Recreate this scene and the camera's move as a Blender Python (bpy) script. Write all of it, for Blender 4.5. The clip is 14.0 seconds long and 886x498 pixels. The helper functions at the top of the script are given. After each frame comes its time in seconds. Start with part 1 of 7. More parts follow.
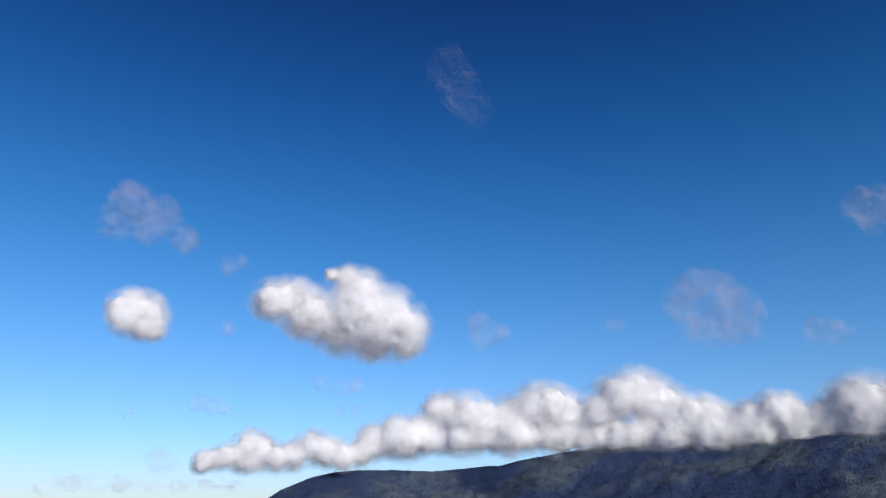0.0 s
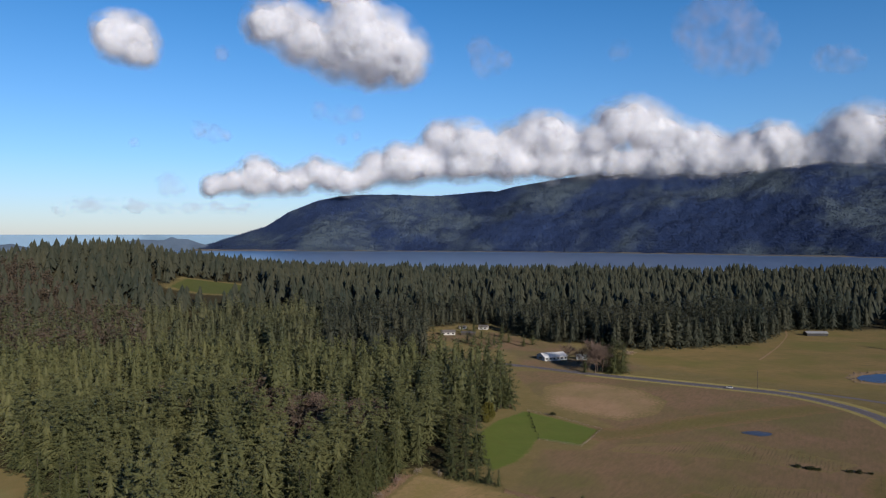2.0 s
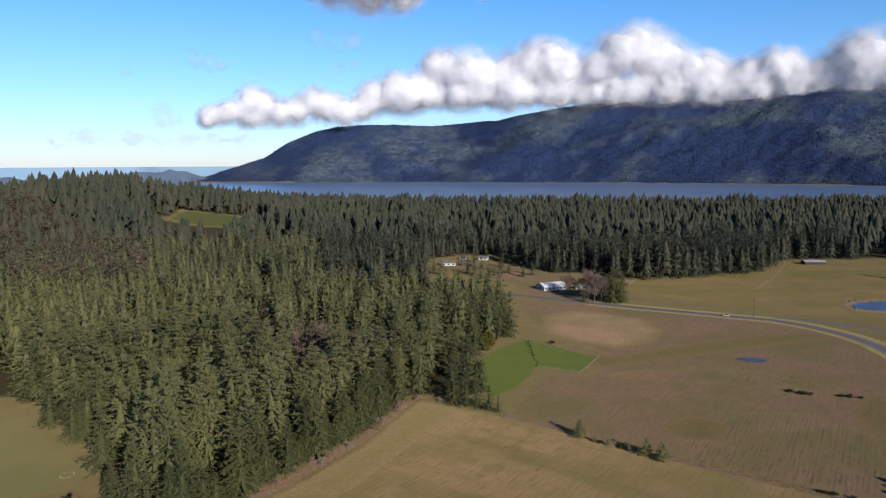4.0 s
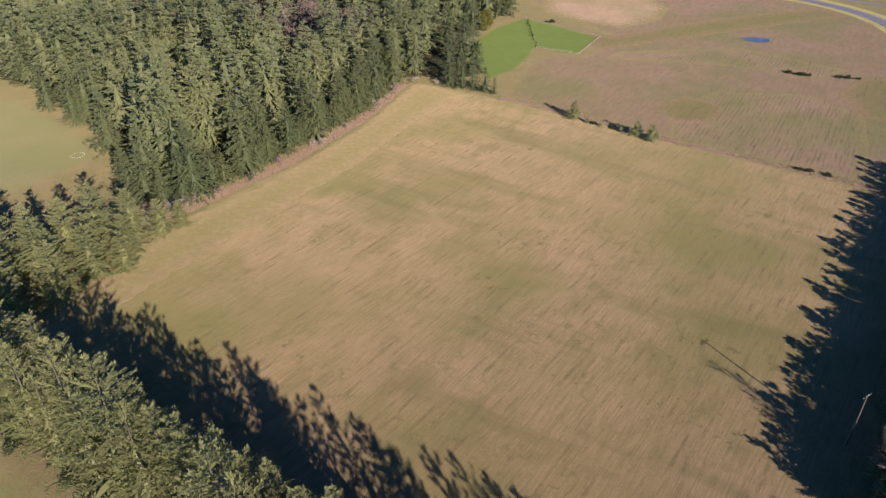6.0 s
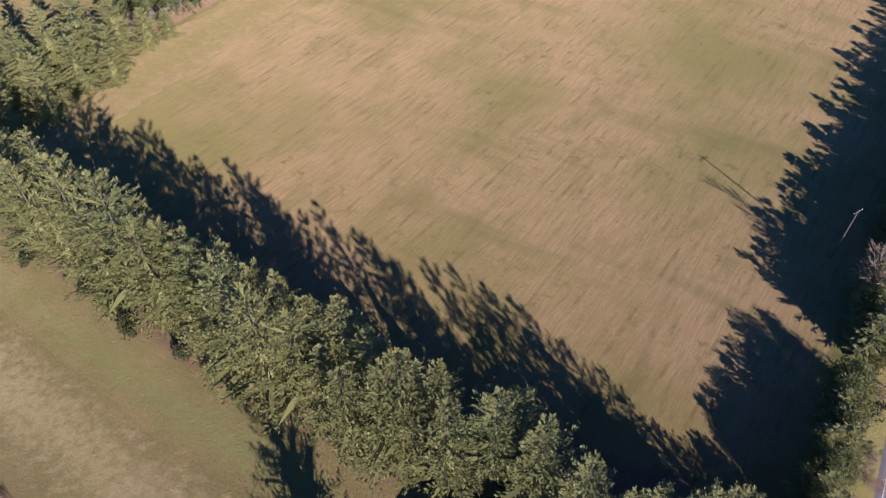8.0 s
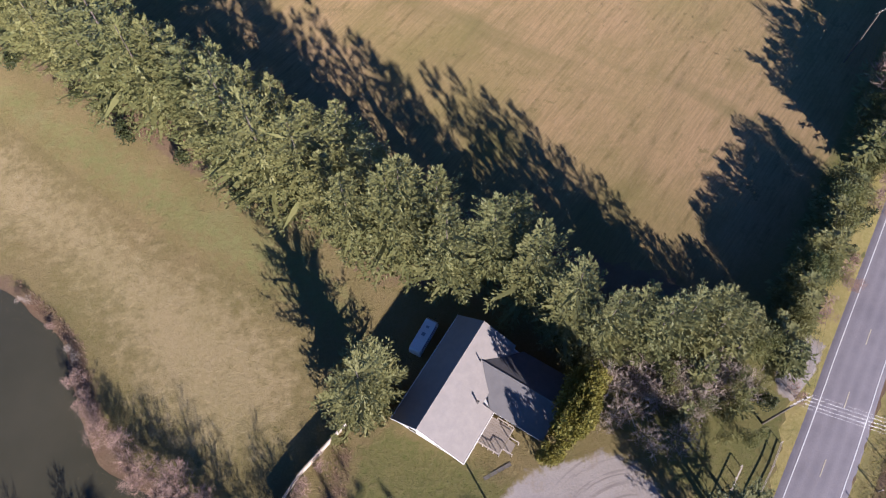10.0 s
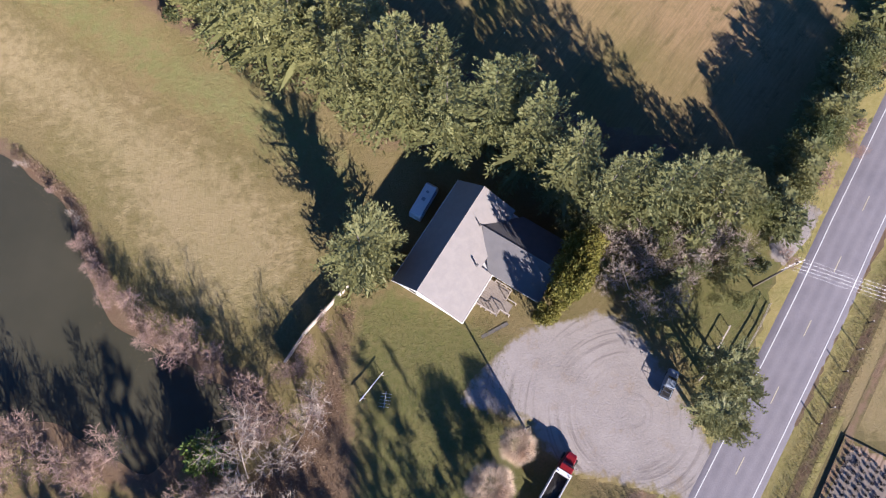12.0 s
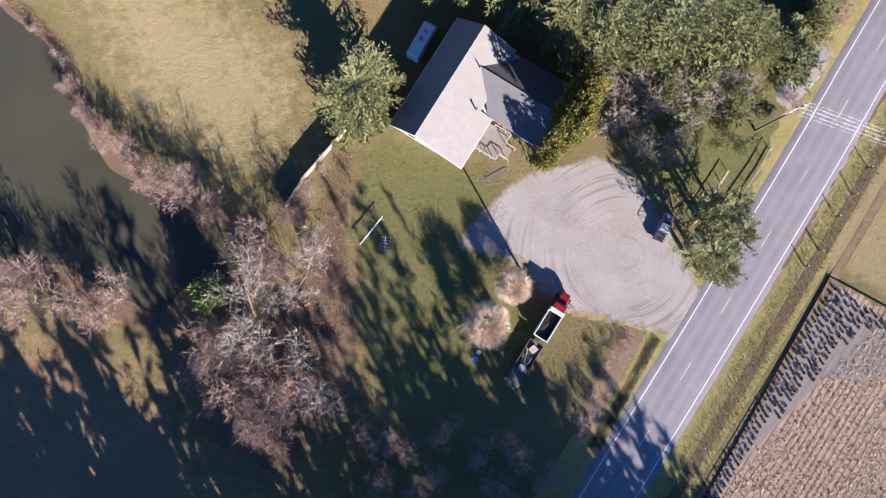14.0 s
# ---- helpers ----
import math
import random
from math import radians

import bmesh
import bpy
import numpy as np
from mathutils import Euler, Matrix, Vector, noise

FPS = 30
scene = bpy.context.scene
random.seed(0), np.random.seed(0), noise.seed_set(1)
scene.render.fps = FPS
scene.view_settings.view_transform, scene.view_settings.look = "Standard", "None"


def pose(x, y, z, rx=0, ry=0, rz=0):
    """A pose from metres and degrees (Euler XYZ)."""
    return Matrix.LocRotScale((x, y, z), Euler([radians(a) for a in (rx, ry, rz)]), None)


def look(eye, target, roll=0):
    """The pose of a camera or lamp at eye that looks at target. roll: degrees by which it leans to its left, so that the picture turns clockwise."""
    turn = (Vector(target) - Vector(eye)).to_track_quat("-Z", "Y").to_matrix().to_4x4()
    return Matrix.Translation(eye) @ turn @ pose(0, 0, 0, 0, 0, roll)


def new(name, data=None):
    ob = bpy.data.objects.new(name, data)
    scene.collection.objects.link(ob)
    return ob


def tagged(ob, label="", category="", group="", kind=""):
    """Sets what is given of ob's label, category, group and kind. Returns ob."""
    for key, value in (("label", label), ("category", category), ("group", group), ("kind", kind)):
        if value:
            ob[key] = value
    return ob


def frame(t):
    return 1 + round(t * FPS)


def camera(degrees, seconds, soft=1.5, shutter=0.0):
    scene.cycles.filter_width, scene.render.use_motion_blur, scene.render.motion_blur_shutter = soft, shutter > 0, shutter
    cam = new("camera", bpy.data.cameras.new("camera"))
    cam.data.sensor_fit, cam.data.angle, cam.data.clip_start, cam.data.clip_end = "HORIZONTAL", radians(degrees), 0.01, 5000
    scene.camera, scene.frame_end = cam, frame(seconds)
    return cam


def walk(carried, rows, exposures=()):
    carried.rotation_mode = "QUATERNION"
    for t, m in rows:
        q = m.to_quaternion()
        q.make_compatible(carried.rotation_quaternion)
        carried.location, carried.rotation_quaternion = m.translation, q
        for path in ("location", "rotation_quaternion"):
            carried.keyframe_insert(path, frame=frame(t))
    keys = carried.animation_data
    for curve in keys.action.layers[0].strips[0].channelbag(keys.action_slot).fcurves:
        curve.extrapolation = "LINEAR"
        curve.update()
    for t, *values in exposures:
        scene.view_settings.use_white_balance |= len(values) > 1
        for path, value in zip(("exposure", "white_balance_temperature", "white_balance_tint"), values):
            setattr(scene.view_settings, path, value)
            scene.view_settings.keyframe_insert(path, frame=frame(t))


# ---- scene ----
# A drone hovers over farmland beside a bay and tilts its camera from the sky straight down.
cam = camera(64.41, 14.0, soft=1.2)
EYE = 110.0
TURNS = [  # seconds, pitch, yaw, roll
    (0.0, 20.56, -0.02, 0.28),
    (0.5, 16.90, 0.01, 0.33),
    (1.0, 9.73, 0.03, 0.21),
    (1.5, 2.40, 0.00, 0.13),
    (2.0, -1.29, 0.02, -0.02),
    (2.2, -1.41, 0.07, 0.03),
    (4.3, -10.13, 0.04, 0.30),
    (4.5, -12.95, 0.03, 0.27),
    (5.0, -20.20, -0.04, 0.28),
    (5.5, -27.37, -0.10, 0.23),
    (6.0, -32.38, -0.13, 0.35),
    (6.5, -34.36, -0.12, 0.37),
    (7.0, -38.62, -0.13, 0.34),
    (7.5, -42.67, -0.11, 0.38),
    (8.0, -47.25, -0.07, 0.36),
    (8.5, -51.49, -0.05, 0.36),
    (8.7, -53.12, -0.01, 0.32),
    (10.8, -68.21, 0.18, 0.41),
    (11.0, -69.52, 0.21, 0.36),
    (11.5, -73.24, 0.16, 0.32),
    (12.0, -73.91, 0.28, 0.37),
    (12.5, -75.12, 0.29, 0.47),
    (13.0, -81.95, 0.09, 0.18),
    (13.5, -86.42, -0.37, -0.24),
    (14.0, -86.49, -0.26, -0.18),
]
EXPOSURE = [(0.0, -0.42), (0.6, -0.58), (1.0, -0.72), (1.5, -0.66), (2.2, -0.52), (4.3, 0.02), (4.5, 0.18), (5.0, 0.56), (5.5, 0.78), (6.0, 0.9), (7.0, 1.0), (7.5, 1.06), (8.5, 1.2), (11.0, 1.58), (13.0, 1.82), (14.0, 1.94)]
# the white balance settles a little cooler and more magenta once the sky has left the view
BALANCE = [(t, e, float(np.interp(t, (3, 5, 7, 9, 14), (6500, 6370, 6120, 6040, 6070))), float(np.interp(t, (3, 5, 8, 14), (10, 12, 19, 14)))) for t, e in EXPOSURE]
walk(cam, [(t, pose(0, 0, EYE, 90 + p, 0, w) @ pose(0, 0, 0, 0, 0, -r)) for t, p, w, r in TURNS], BALANCE)

# ---- sky and sun ----
SUN_AZ = Vector((0.485, -0.875))          # towards the sun, on the ground
SUN_EL = radians(20.0)
world = bpy.data.worlds.new("sky")
scene.world = world
world.use_nodes = True
wn = world.node_tree.nodes
sky = wn.new("ShaderNodeTexSky")
sky.sky_type = "NISHITA"
sky.sun_disc = False
sky.sun_elevation = SUN_EL
sky.sun_rotation = math.atan2(SUN_AZ.x, SUN_AZ.y)
sky.altitude = 100.0
sky.air_density, sky.dust_density, sky.ozone_density = 1.0, 0.12, 1.6
deep = wn.new("ShaderNodeHueSaturation")
deep.inputs["Saturation"].default_value = 1.0
cool = wn.new("ShaderNodeMix")
cool.data_type, cool.blend_type = "RGBA", "MULTIPLY"
cool.inputs[0].default_value = 1.0
up = wn.new("ShaderNodeSeparateXYZ")
world.node_tree.links.new(wn.new("ShaderNodeTexCoord").outputs["Generated"], up.inputs[0])
depth = wn.new("ShaderNodeValToRGB")     # the winter sky deepens quickly above the horizon
depth.color_ramp.interpolation = "B_SPLINE"
for k, (at, tone) in enumerate(((0.0, (0.36, 0.43, 0.72)), (0.1, (0.41, 0.57, 0.84)), (0.36, (0.1, 0.46, 0.75)), (0.64, (0.024, 0.135, 0.43)), (0.82, (0.068, 0.036, 0.058)), (1.0, (0.1, 0.045, 0.045)))):
    stop = depth.color_ramp.elements[k] if k < 2 else depth.color_ramp.elements.new(at)
    stop.position, stop.color = at, (*tone, 1)
world.node_tree.links.new(up.outputs["Z"], depth.inputs["Fac"])
world.node_tree.links.new(depth.outputs["Color"], cool.inputs[7])
wn["Background"].inputs["Strength"].default_value = 0.23
world.node_tree.links.new(sky.outputs["Color"], deep.inputs["Color"])
world.node_tree.links.new(deep.outputs["Color"], cool.inputs[6])
world.node_tree.links.new(cool.outputs[2], wn["Background"].inputs["Color"])
sun = new("sun", bpy.data.lights.new("sun", "SUN"))
sun.data.energy, sun.data.angle, sun.data.color = 7.5, radians(0.5), (1.0, 0.96, 0.88)
to_sun = Vector((SUN_AZ.x * math.cos(SUN_EL), SUN_AZ.y * math.cos(SUN_EL), math.sin(SUN_EL)))
sun.matrix_world = look(to_sun * 500, (0, 0, 0))

# ---- materials ----


def material(name, rough=0.85, metal=0.0, spec=0.3):
    m = bpy.data.materials.new(name)
    m.use_nodes = True
    b = m.node_tree.nodes["Principled BSDF"]
    b.inputs["Roughness"].default_value = rough
    b.inputs["Metallic"].default_value = metal
    b.inputs["Specular IOR Level"].default_value = spec
    return m, m.node_tree, b


def node(nt, kind, **inputs):
    n = nt.nodes.new(kind)
    for k, v in inputs.items():
        n.inputs[k.replace("_", " ")].default_value = v
    return n


def where(nt, scale=(1, 1, 1), turn=0.0, space="Generated"):
    """World place (or the object's own) as texture coordinates."""
    if space == "world":
        src = nt.nodes.new("ShaderNodeNewGeometry").outputs["Position"]
    else:
        src = nt.nodes.new("ShaderNodeTexCoord").outputs["Object"]
    mp = nt.nodes.new("ShaderNodeMapping")
    mp.vector_type = "TEXTURE"
    mp.inputs["Scale"].default_value = tuple(1.0 / s for s in scale)
    mp.inputs["Rotation"].default_value = (0, 0, turn)
    nt.links.new(src, mp.inputs["Vector"])
    return mp.outputs["Vector"]


def fbm(nt, vec, scale, detail=4.0, rough=0.6, lo=0.35, hi=0.65):
    """Noise, spread between lo and hi to 0..1."""
    n = node(nt, "ShaderNodeTexNoise", Scale=scale, Detail=detail, Roughness=rough)
    nt.links.new(vec, n.inputs["Vector"])
    r = node(nt, "ShaderNodeMapRange", From_Min=lo, From_Max=hi)
    nt.links.new(n.outputs["Fac"], r.inputs["Value"])
    return r.outputs["Result"]


def blend(nt, fac, a, b, mode="MIX"):
    """Colour mix; a and b are colours or sockets."""
    m = nt.nodes.new("ShaderNodeMix")
    m.data_type, m.blend_type, m.clamp_factor = "RGBA", mode, True
    for k, v in ((0, fac), (6, a), (7, b)):
        if isinstance(v, bpy.types.NodeSocket):
            nt.links.new(v, m.inputs[k])
        elif k == 0:
            m.inputs[k].default_value = v
        else:
            m.inputs[k].default_value = (*v, 1)
    return m.outputs[2]


def mul(nt, a, b, op="MULTIPLY"):
    m = nt.nodes.new("ShaderNodeMath")
    m.operation = op
    for k, v in ((0, a), (1, b)):
        if isinstance(v, bpy.types.NodeSocket):
            nt.links.new(v, m.inputs[k])
        else:
            m.inputs[k].default_value = v
    return m.outputs[0]


def relief(nt, b, height, strength=0.4, distance=0.1):
    n = node(nt, "ShaderNodeBump", Strength=strength, Distance=distance)
    nt.links.new(height, n.inputs["Height"])
    nt.links.new(n.outputs["Normal"], b.inputs["Normal"])


def plain(name, c1, c2, scale=3.0, rough=0.7, metal=0.0, bump=0.0, spec=0.3):
    """Two close tones broken up at two scales, on the object's own place."""
    m, nt, b = material(name, rough, metal, spec)
    v = where(nt)
    f = mul(nt, mul(nt, fbm(nt, v, scale), 0.6), mul(nt, fbm(nt, v, scale * 9), 0.4), "ADD")
    nt.links.new(blend(nt, f, c1, c2), b.inputs["Base Color"])
    if bump:
        relief(nt, b, f, bump, 0.03)
    return m


def base_grass(nt):
    """The pasture's colour: straw and olive, patches, tufts."""
    v = where(nt, space="world")
    big, mid, fine = fbm(nt, v, 0.02, 3), fbm(nt, v, 0.12, 6, 0.65, 0.36, 0.64), fbm(nt, v, 1.7, 8, 0.8, 0.3, 0.7)
    c = blend(nt, mid, GRASS_A, GRASS_B)
    c = blend(nt, mul(nt, big, 0.55), c, GRASS_C)
    c = blend(nt, mul(nt, fine, 0.55), c, GRASS_D)
    return c, fine


GRASS_A, GRASS_B, GRASS_C, GRASS_D = (0.092, 0.0742, 0.0248), (0.138, 0.0968, 0.0438), (0.0736, 0.068, 0.0191), (0.184, 0.13, 0.0667)


def ground_material(name, tones=None, rows=0.0, turn=0.0, strength=0.5, rough=0.95, patch=0.05, fine_scale=1.2, row_tone=None, blotch=None, furrow=0.0, wear=0.4, under=None, hollows=None, matt=0.6):
    """Ground: pasture grass, or a patch of other tones that gives way to it at its ragged rim."""
    m, nt, b = material(name, rough, 0.0, 0.1)
    b.inputs["Diffuse Roughness"].default_value = matt
    grass, fine = base_grass(nt)
    if under:
        grass = blend(nt, fbm(nt, where(nt, space="world"), 0.3, 6, 0.7), tuple(0.88 * q for q in under), tuple(1.12 * q for q in under))
    colour, height = grass, fine
    if tones:
        v = where(nt, space="world")
        a, c, d = tones
        f1, f2 = fbm(nt, v, patch, 6, 0.65), fbm(nt, v, fine_scale, 8, 0.8, 0.3, 0.7)
        col = blend(nt, f1, a, c)
        col = blend(nt, mul(nt, f2, 0.75), col, d)
        if blotch:
            col = blend(nt, mul(nt, fbm(nt, where(nt, (1, 0.45, 1), turn, "world"), 0.11, 5, 0.7, 0.5, 0.68), 0.6), col, blotch)
            col = blend(nt, mul(nt, fbm(nt, v, 0.018, 3, 0.5, 0.46, 0.64), 0.65), col, (blotch[0] * 0.95, blotch[1] * 1.12, blotch[2] * 0.85))
        if hollows:
            wet = fbm(nt, where(nt, (1, 0.22, 1), radians(57), "world"), 0.055, 5, 0.62, 0.54, 0.68)
            col = blend(nt, mul(nt, wet, 0.6), col, hollows)
            weed = mul(nt, fbm(nt, v, 0.2, 5, 0.75, 0.56, 0.66), fbm(nt, where(nt, (1, 0.3, 1), radians(57), "world"), 0.04, 2, 0.5, 0.48, 0.6))
            col = blend(nt, mul(nt, weed, 0.7), col, tuple(0.8 * q for q in hollows))
        if furrow:
            sx = nt.nodes.new("ShaderNodeSeparateXYZ")
            nt.links.new(where(nt, (1, 1, 1), turn, "world"), sx.inputs[0])
            wob = mul(nt, fbm(nt, v, 0.12, 3, 0.6, 0.0, 1.0), 3.0)
            ridge = mul(nt, mul(nt, mul(nt, sx.outputs["X"], 6.283 / furrow), wob, "ADD"), 0.0, "SINE")
            cut = node(nt, "ShaderNodeMapRange", From_Min=0.1, From_Max=0.95)
            nt.links.new(ridge, cut.inputs["Value"])
            worn = mul(nt, cut.outputs["Result"], fbm(nt, where(nt, (1, 0.3, 1), turn, "world"), 0.3, 5, 0.75, wear, wear + 0.16))
            col = blend(nt, mul(nt, worn, 0.85), col, row_tone)
        if rows:
            s = where(nt, (1.0 / rows, 0.12, 1), turn, "world")
            w = node(nt, "ShaderNodeTexNoise", Scale=1.0, Detail=6.0, Roughness=0.7)
            nt.links.new(s, w.inputs["Vector"])
            r = node(nt, "ShaderNodeMapRange", From_Min=0.42, From_Max=0.66)
            nt.links.new(w.outputs["Fac"], r.inputs["Value"])
            col = blend(nt, mul(nt, r.outputs["Result"], strength), col, row_tone or d)
            height = mul(nt, r.outputs["Result"], f2, "ADD")
        else:
            height = f2
        at = nt.nodes.new("ShaderNodeAttribute")
        at.attribute_name = "rim"
        e = mul(nt, at.outputs["Fac"], mul(nt, fbm(nt, v, 0.5, 5, 0.6, 0.3, 0.7), 0.7), "ADD")
        e2 = node(nt, "ShaderNodeMapRange", From_Min=0.45, From_Max=0.95)
        nt.links.new(e, e2.inputs["Value"])
        colour = blend(nt, e2.outputs["Result"], grass, col)
    nt.links.new(colour, b.inputs["Base Color"])
    relief(nt, b, height, 0.22 if rows else 0.5, 0.1 if rows else 0.2)
    return m


def foliage(name, c1, c2, c3, rough=0.65, own=True):
    """Leaves or needles: tone by tree, by clump and by spray."""
    m, nt, b = material(name, rough, 0.0, 0.25)
    b.inputs["Diffuse Roughness"].default_value = 0.6
    v = where(nt, space="world")
    if own:
        by_tree = nt.nodes.new("ShaderNodeObjectInfo").outputs["Random"]
    else:
        a = nt.nodes.new("ShaderNodeAttribute")
        a.attribute_name = "tint"
        by_tree = a.outputs["Fac"]
    isle = nt.nodes.new("ShaderNodeNewGeometry").outputs["Random Per Island"]
    c = blend(nt, by_tree, c1, c2)
    c = blend(nt, mul(nt, isle, 0.36), c, c3)
    c = blend(nt, mul(nt, fbm(nt, v, 0.4, 3), 0.35), c, c1)
    nt.links.new(c, b.inputs["Base Color"])
    tr = nt.nodes.new("ShaderNodeBsdfTranslucent")
    nt.links.new(c, tr.inputs["Color"])
    mix = nt.nodes.new("ShaderNodeMixShader")
    mix.inputs[0].default_value = 0.22
    nt.links.new(b.outputs[0], mix.inputs[1])
    nt.links.new(tr.outputs[0], mix.inputs[2])
    nt.links.new(mix.outputs[0], nt.nodes["Material Output"].inputs["Surface"])
    return m


M = {}
FIELD_TURN = -37
M["grass"] = ground_material("pasture_grass")
M["field"] = ground_material("dry_hay_field", ((0.18, 0.114, 0.0579), (0.125, 0.0913, 0.0365), (0.22, 0.14, 0.0773)), 0.42, radians(FIELD_TURN), 0.5, patch=0.045, row_tone=(0.0888, 0.0645, 0.0275), blotch=(0.0942, 0.0734, 0.0275), furrow=2.6, wear=0.5, hollows=(0.082, 0.07, 0.026), matt=1.0)
M["ploughed"] = ground_material("stubble_field", ((0.143, 0.0824, 0.0504), (0.098, 0.0692, 0.0307), (0.17, 0.108, 0.0704)), 1.8, radians(-32), 0.6, patch=0.025, row_tone=(0.0848, 0.0597, 0.0333), blotch=(0.0892, 0.0742, 0.0299))
M["furrows"] = ground_material("furrowed_stubble", ((0.156, 0.0927, 0.0576), (0.107, 0.0742, 0.0342), (0.187, 0.117, 0.0768)), 1.3, radians(-32), 0.3, patch=0.06, row_tone=(0.0759, 0.0536, 0.029), blotch=(0.0892, 0.0742, 0.0299), furrow=1.7, wear=0.44)
M["dry"] = ground_material("dry_tan_grass", ((0.216, 0.132, 0.079), (0.184, 0.112, 0.064), (0.23, 0.152, 0.0939)), 1.8, radians(-32), 0.35, patch=0.05, row_tone=(0.138, 0.0891, 0.0512), blotch=(0.138, 0.0933, 0.0512))
M["pasture"] = ground_material("far_pasture_grass", ((0.161, 0.105, 0.0438), (0.11, 0.0845, 0.0286), (0.184, 0.124, 0.0552)), 3.0, radians(75), 0.5, patch=0.02, row_tone=(0.106, 0.0762, 0.0324), blotch=(0.092, 0.0783, 0.0248))
M["hill_grass"] = ground_material("hill_grass", ((0.0391, 0.0515, 0.0122), (0.0506, 0.0577, 0.0152), (0.069, 0.0639, 0.0229)))
M["lawn"] = ground_material("green_lawn", ((0.0497, 0.0808, 0.012), (0.0704, 0.0919, 0.0171), (0.0952, 0.0985, 0.0274)), 1.5, radians(50), 0.5, row_tone=(0.0621, 0.07, 0.0154), blotch=(0.0787, 0.0787, 0.0223))
M["meadow"] = ground_material("straw_meadow", ((0.196, 0.142, 0.0723), (0.146, 0.113, 0.0462), (0.238, 0.174, 0.0964)), patch=0.07)
M["yard"] = ground_material("yard_grass", ((0.0635, 0.0708, 0.0167), (0.0929, 0.0828, 0.0254), (0.138, 0.107, 0.0482)), patch=0.2)
M["damp_green"] = ground_material("damp_stubble", ((0.0782, 0.068, 0.021), (0.106, 0.0783, 0.0305), (0.133, 0.0906, 0.0457)), 1.8, radians(-32), 0.5, patch=0.06, row_tone=(0.0736, 0.0577, 0.0229), blotch=(0.11, 0.0783, 0.0343), under=(0.136, 0.0845, 0.045))
M["field_edge"] = ground_material("field_edge_grass", ((0.124, 0.0968, 0.0343), (0.101, 0.0865, 0.0267), (0.156, 0.109, 0.0476)), patch=0.12, matt=1.0, under=(0.155, 0.108, 0.052))
M["left_meadow"] = ground_material("yellow_green_meadow", ((0.123, 0.102, 0.0416), (0.0918, 0.0888, 0.0288), (0.143, 0.115, 0.0544)), patch=0.04)
drive, nt, b = material("drive_gravel", 0.95, 0.0, 0.1)
grass_c, grass_h = base_grass(nt)
vg = where(nt, space="world")
cen = nt.nodes.new("ShaderNodeVectorMath")
cen.operation = "DISTANCE"
nt.links.new(vg, cen.inputs[0])
cen.inputs[1].default_value = (28.5, 5.5, 0.0)
arc = node(nt, "ShaderNodeTexNoise", Scale=1.0, Detail=4.0, Roughness=0.65)
cmb = nt.nodes.new("ShaderNodeCombineXYZ")
nt.links.new(mul(nt, cen.outputs["Value"], 1.1), cmb.inputs[0])
nt.links.new(mul(nt, fbm(nt, vg, 0.06, 2, 0.5, 0.0, 1.0), 2.5), cmb.inputs[1])
nt.links.new(cmb.outputs[0], arc.inputs["Vector"])
arcs = node(nt, "ShaderNodeMapRange", From_Min=0.5, From_Max=0.68)
nt.links.new(arc.outputs["Fac"], arcs.inputs["Value"])
grit = fbm(nt, vg, 3.0, 6, 0.75)
c = blend(nt, fbm(nt, vg, 0.12, 5), (0.199, 0.166, 0.151), (0.149, 0.124, 0.112))
c = blend(nt, mul(nt, grit, 0.5), c, (0.242, 0.198, 0.172))
worn_ = mul(nt, arcs.outputs["Result"], fbm(nt, vg, 0.09, 3, 0.5, 0.42, 0.6))
c = blend(nt, mul(nt, worn_, 0.95), c, (0.105, 0.084, 0.0732))
c = blend(nt, mul(nt, fbm(nt, vg, 0.25, 5, 0.7, 0.56, 0.68), 0.5), c, (0.166, 0.116, 0.0732))
at = nt.nodes.new("ShaderNodeAttribute")
at.attribute_name = "rim"
e2 = node(nt, "ShaderNodeMapRange", From_Min=0.5, From_Max=0.9)
nt.links.new(mul(nt, at.outputs["Fac"], mul(nt, fbm(nt, vg, 0.6, 5, 0.6, 0.3, 0.7), 0.7), "ADD"), e2.inputs["Value"])
nt.links.new(blend(nt, e2.outputs["Result"], grass_c, c), b.inputs["Base Color"])
relief(nt, b, grit, 0.5, 0.05)
M["drive"] = drive
# very dark ground for the floors of the woods and the roadside ditch
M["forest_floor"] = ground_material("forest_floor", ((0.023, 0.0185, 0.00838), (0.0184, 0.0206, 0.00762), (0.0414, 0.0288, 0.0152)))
M["bracken"] = ground_material("dead_bracken", ((0.115, 0.068, 0.0419), (0.138, 0.0927, 0.0571), (0.0874, 0.0536, 0.0324)), patch=0.15)
M["stubble"] = ground_material("corn_stubble", ((0.276, 0.177, 0.123), (0.227, 0.15, 0.101), (0.359, 0.252, 0.182)), 0.5, radians(-34), 0.4, patch=0.1, fine_scale=2.5, row_tone=(0.12, 0.0723, 0.048), furrow=0.95, wear=0.3)
M["pale_strip"] = ground_material("pale_dead_grass", ((0.175, 0.107, 0.0648), (0.124, 0.0721, 0.04), (0.202, 0.132, 0.0838)), patch=0.15)
M["green_band"] = ground_material("yellow_green_pasture", ((0.12, 0.106, 0.0381), (0.0871, 0.0865, 0.0266), (0.151, 0.127, 0.0573)), patch=0.1, blotch=(0.143, 0.114, 0.0573), matt=1.0)
M["bleached"] = ground_material("bleached_grass", ((0.179, 0.111, 0.0608), (0.134, 0.0924, 0.0486), (0.243, 0.143, 0.0826)), patch=0.08)
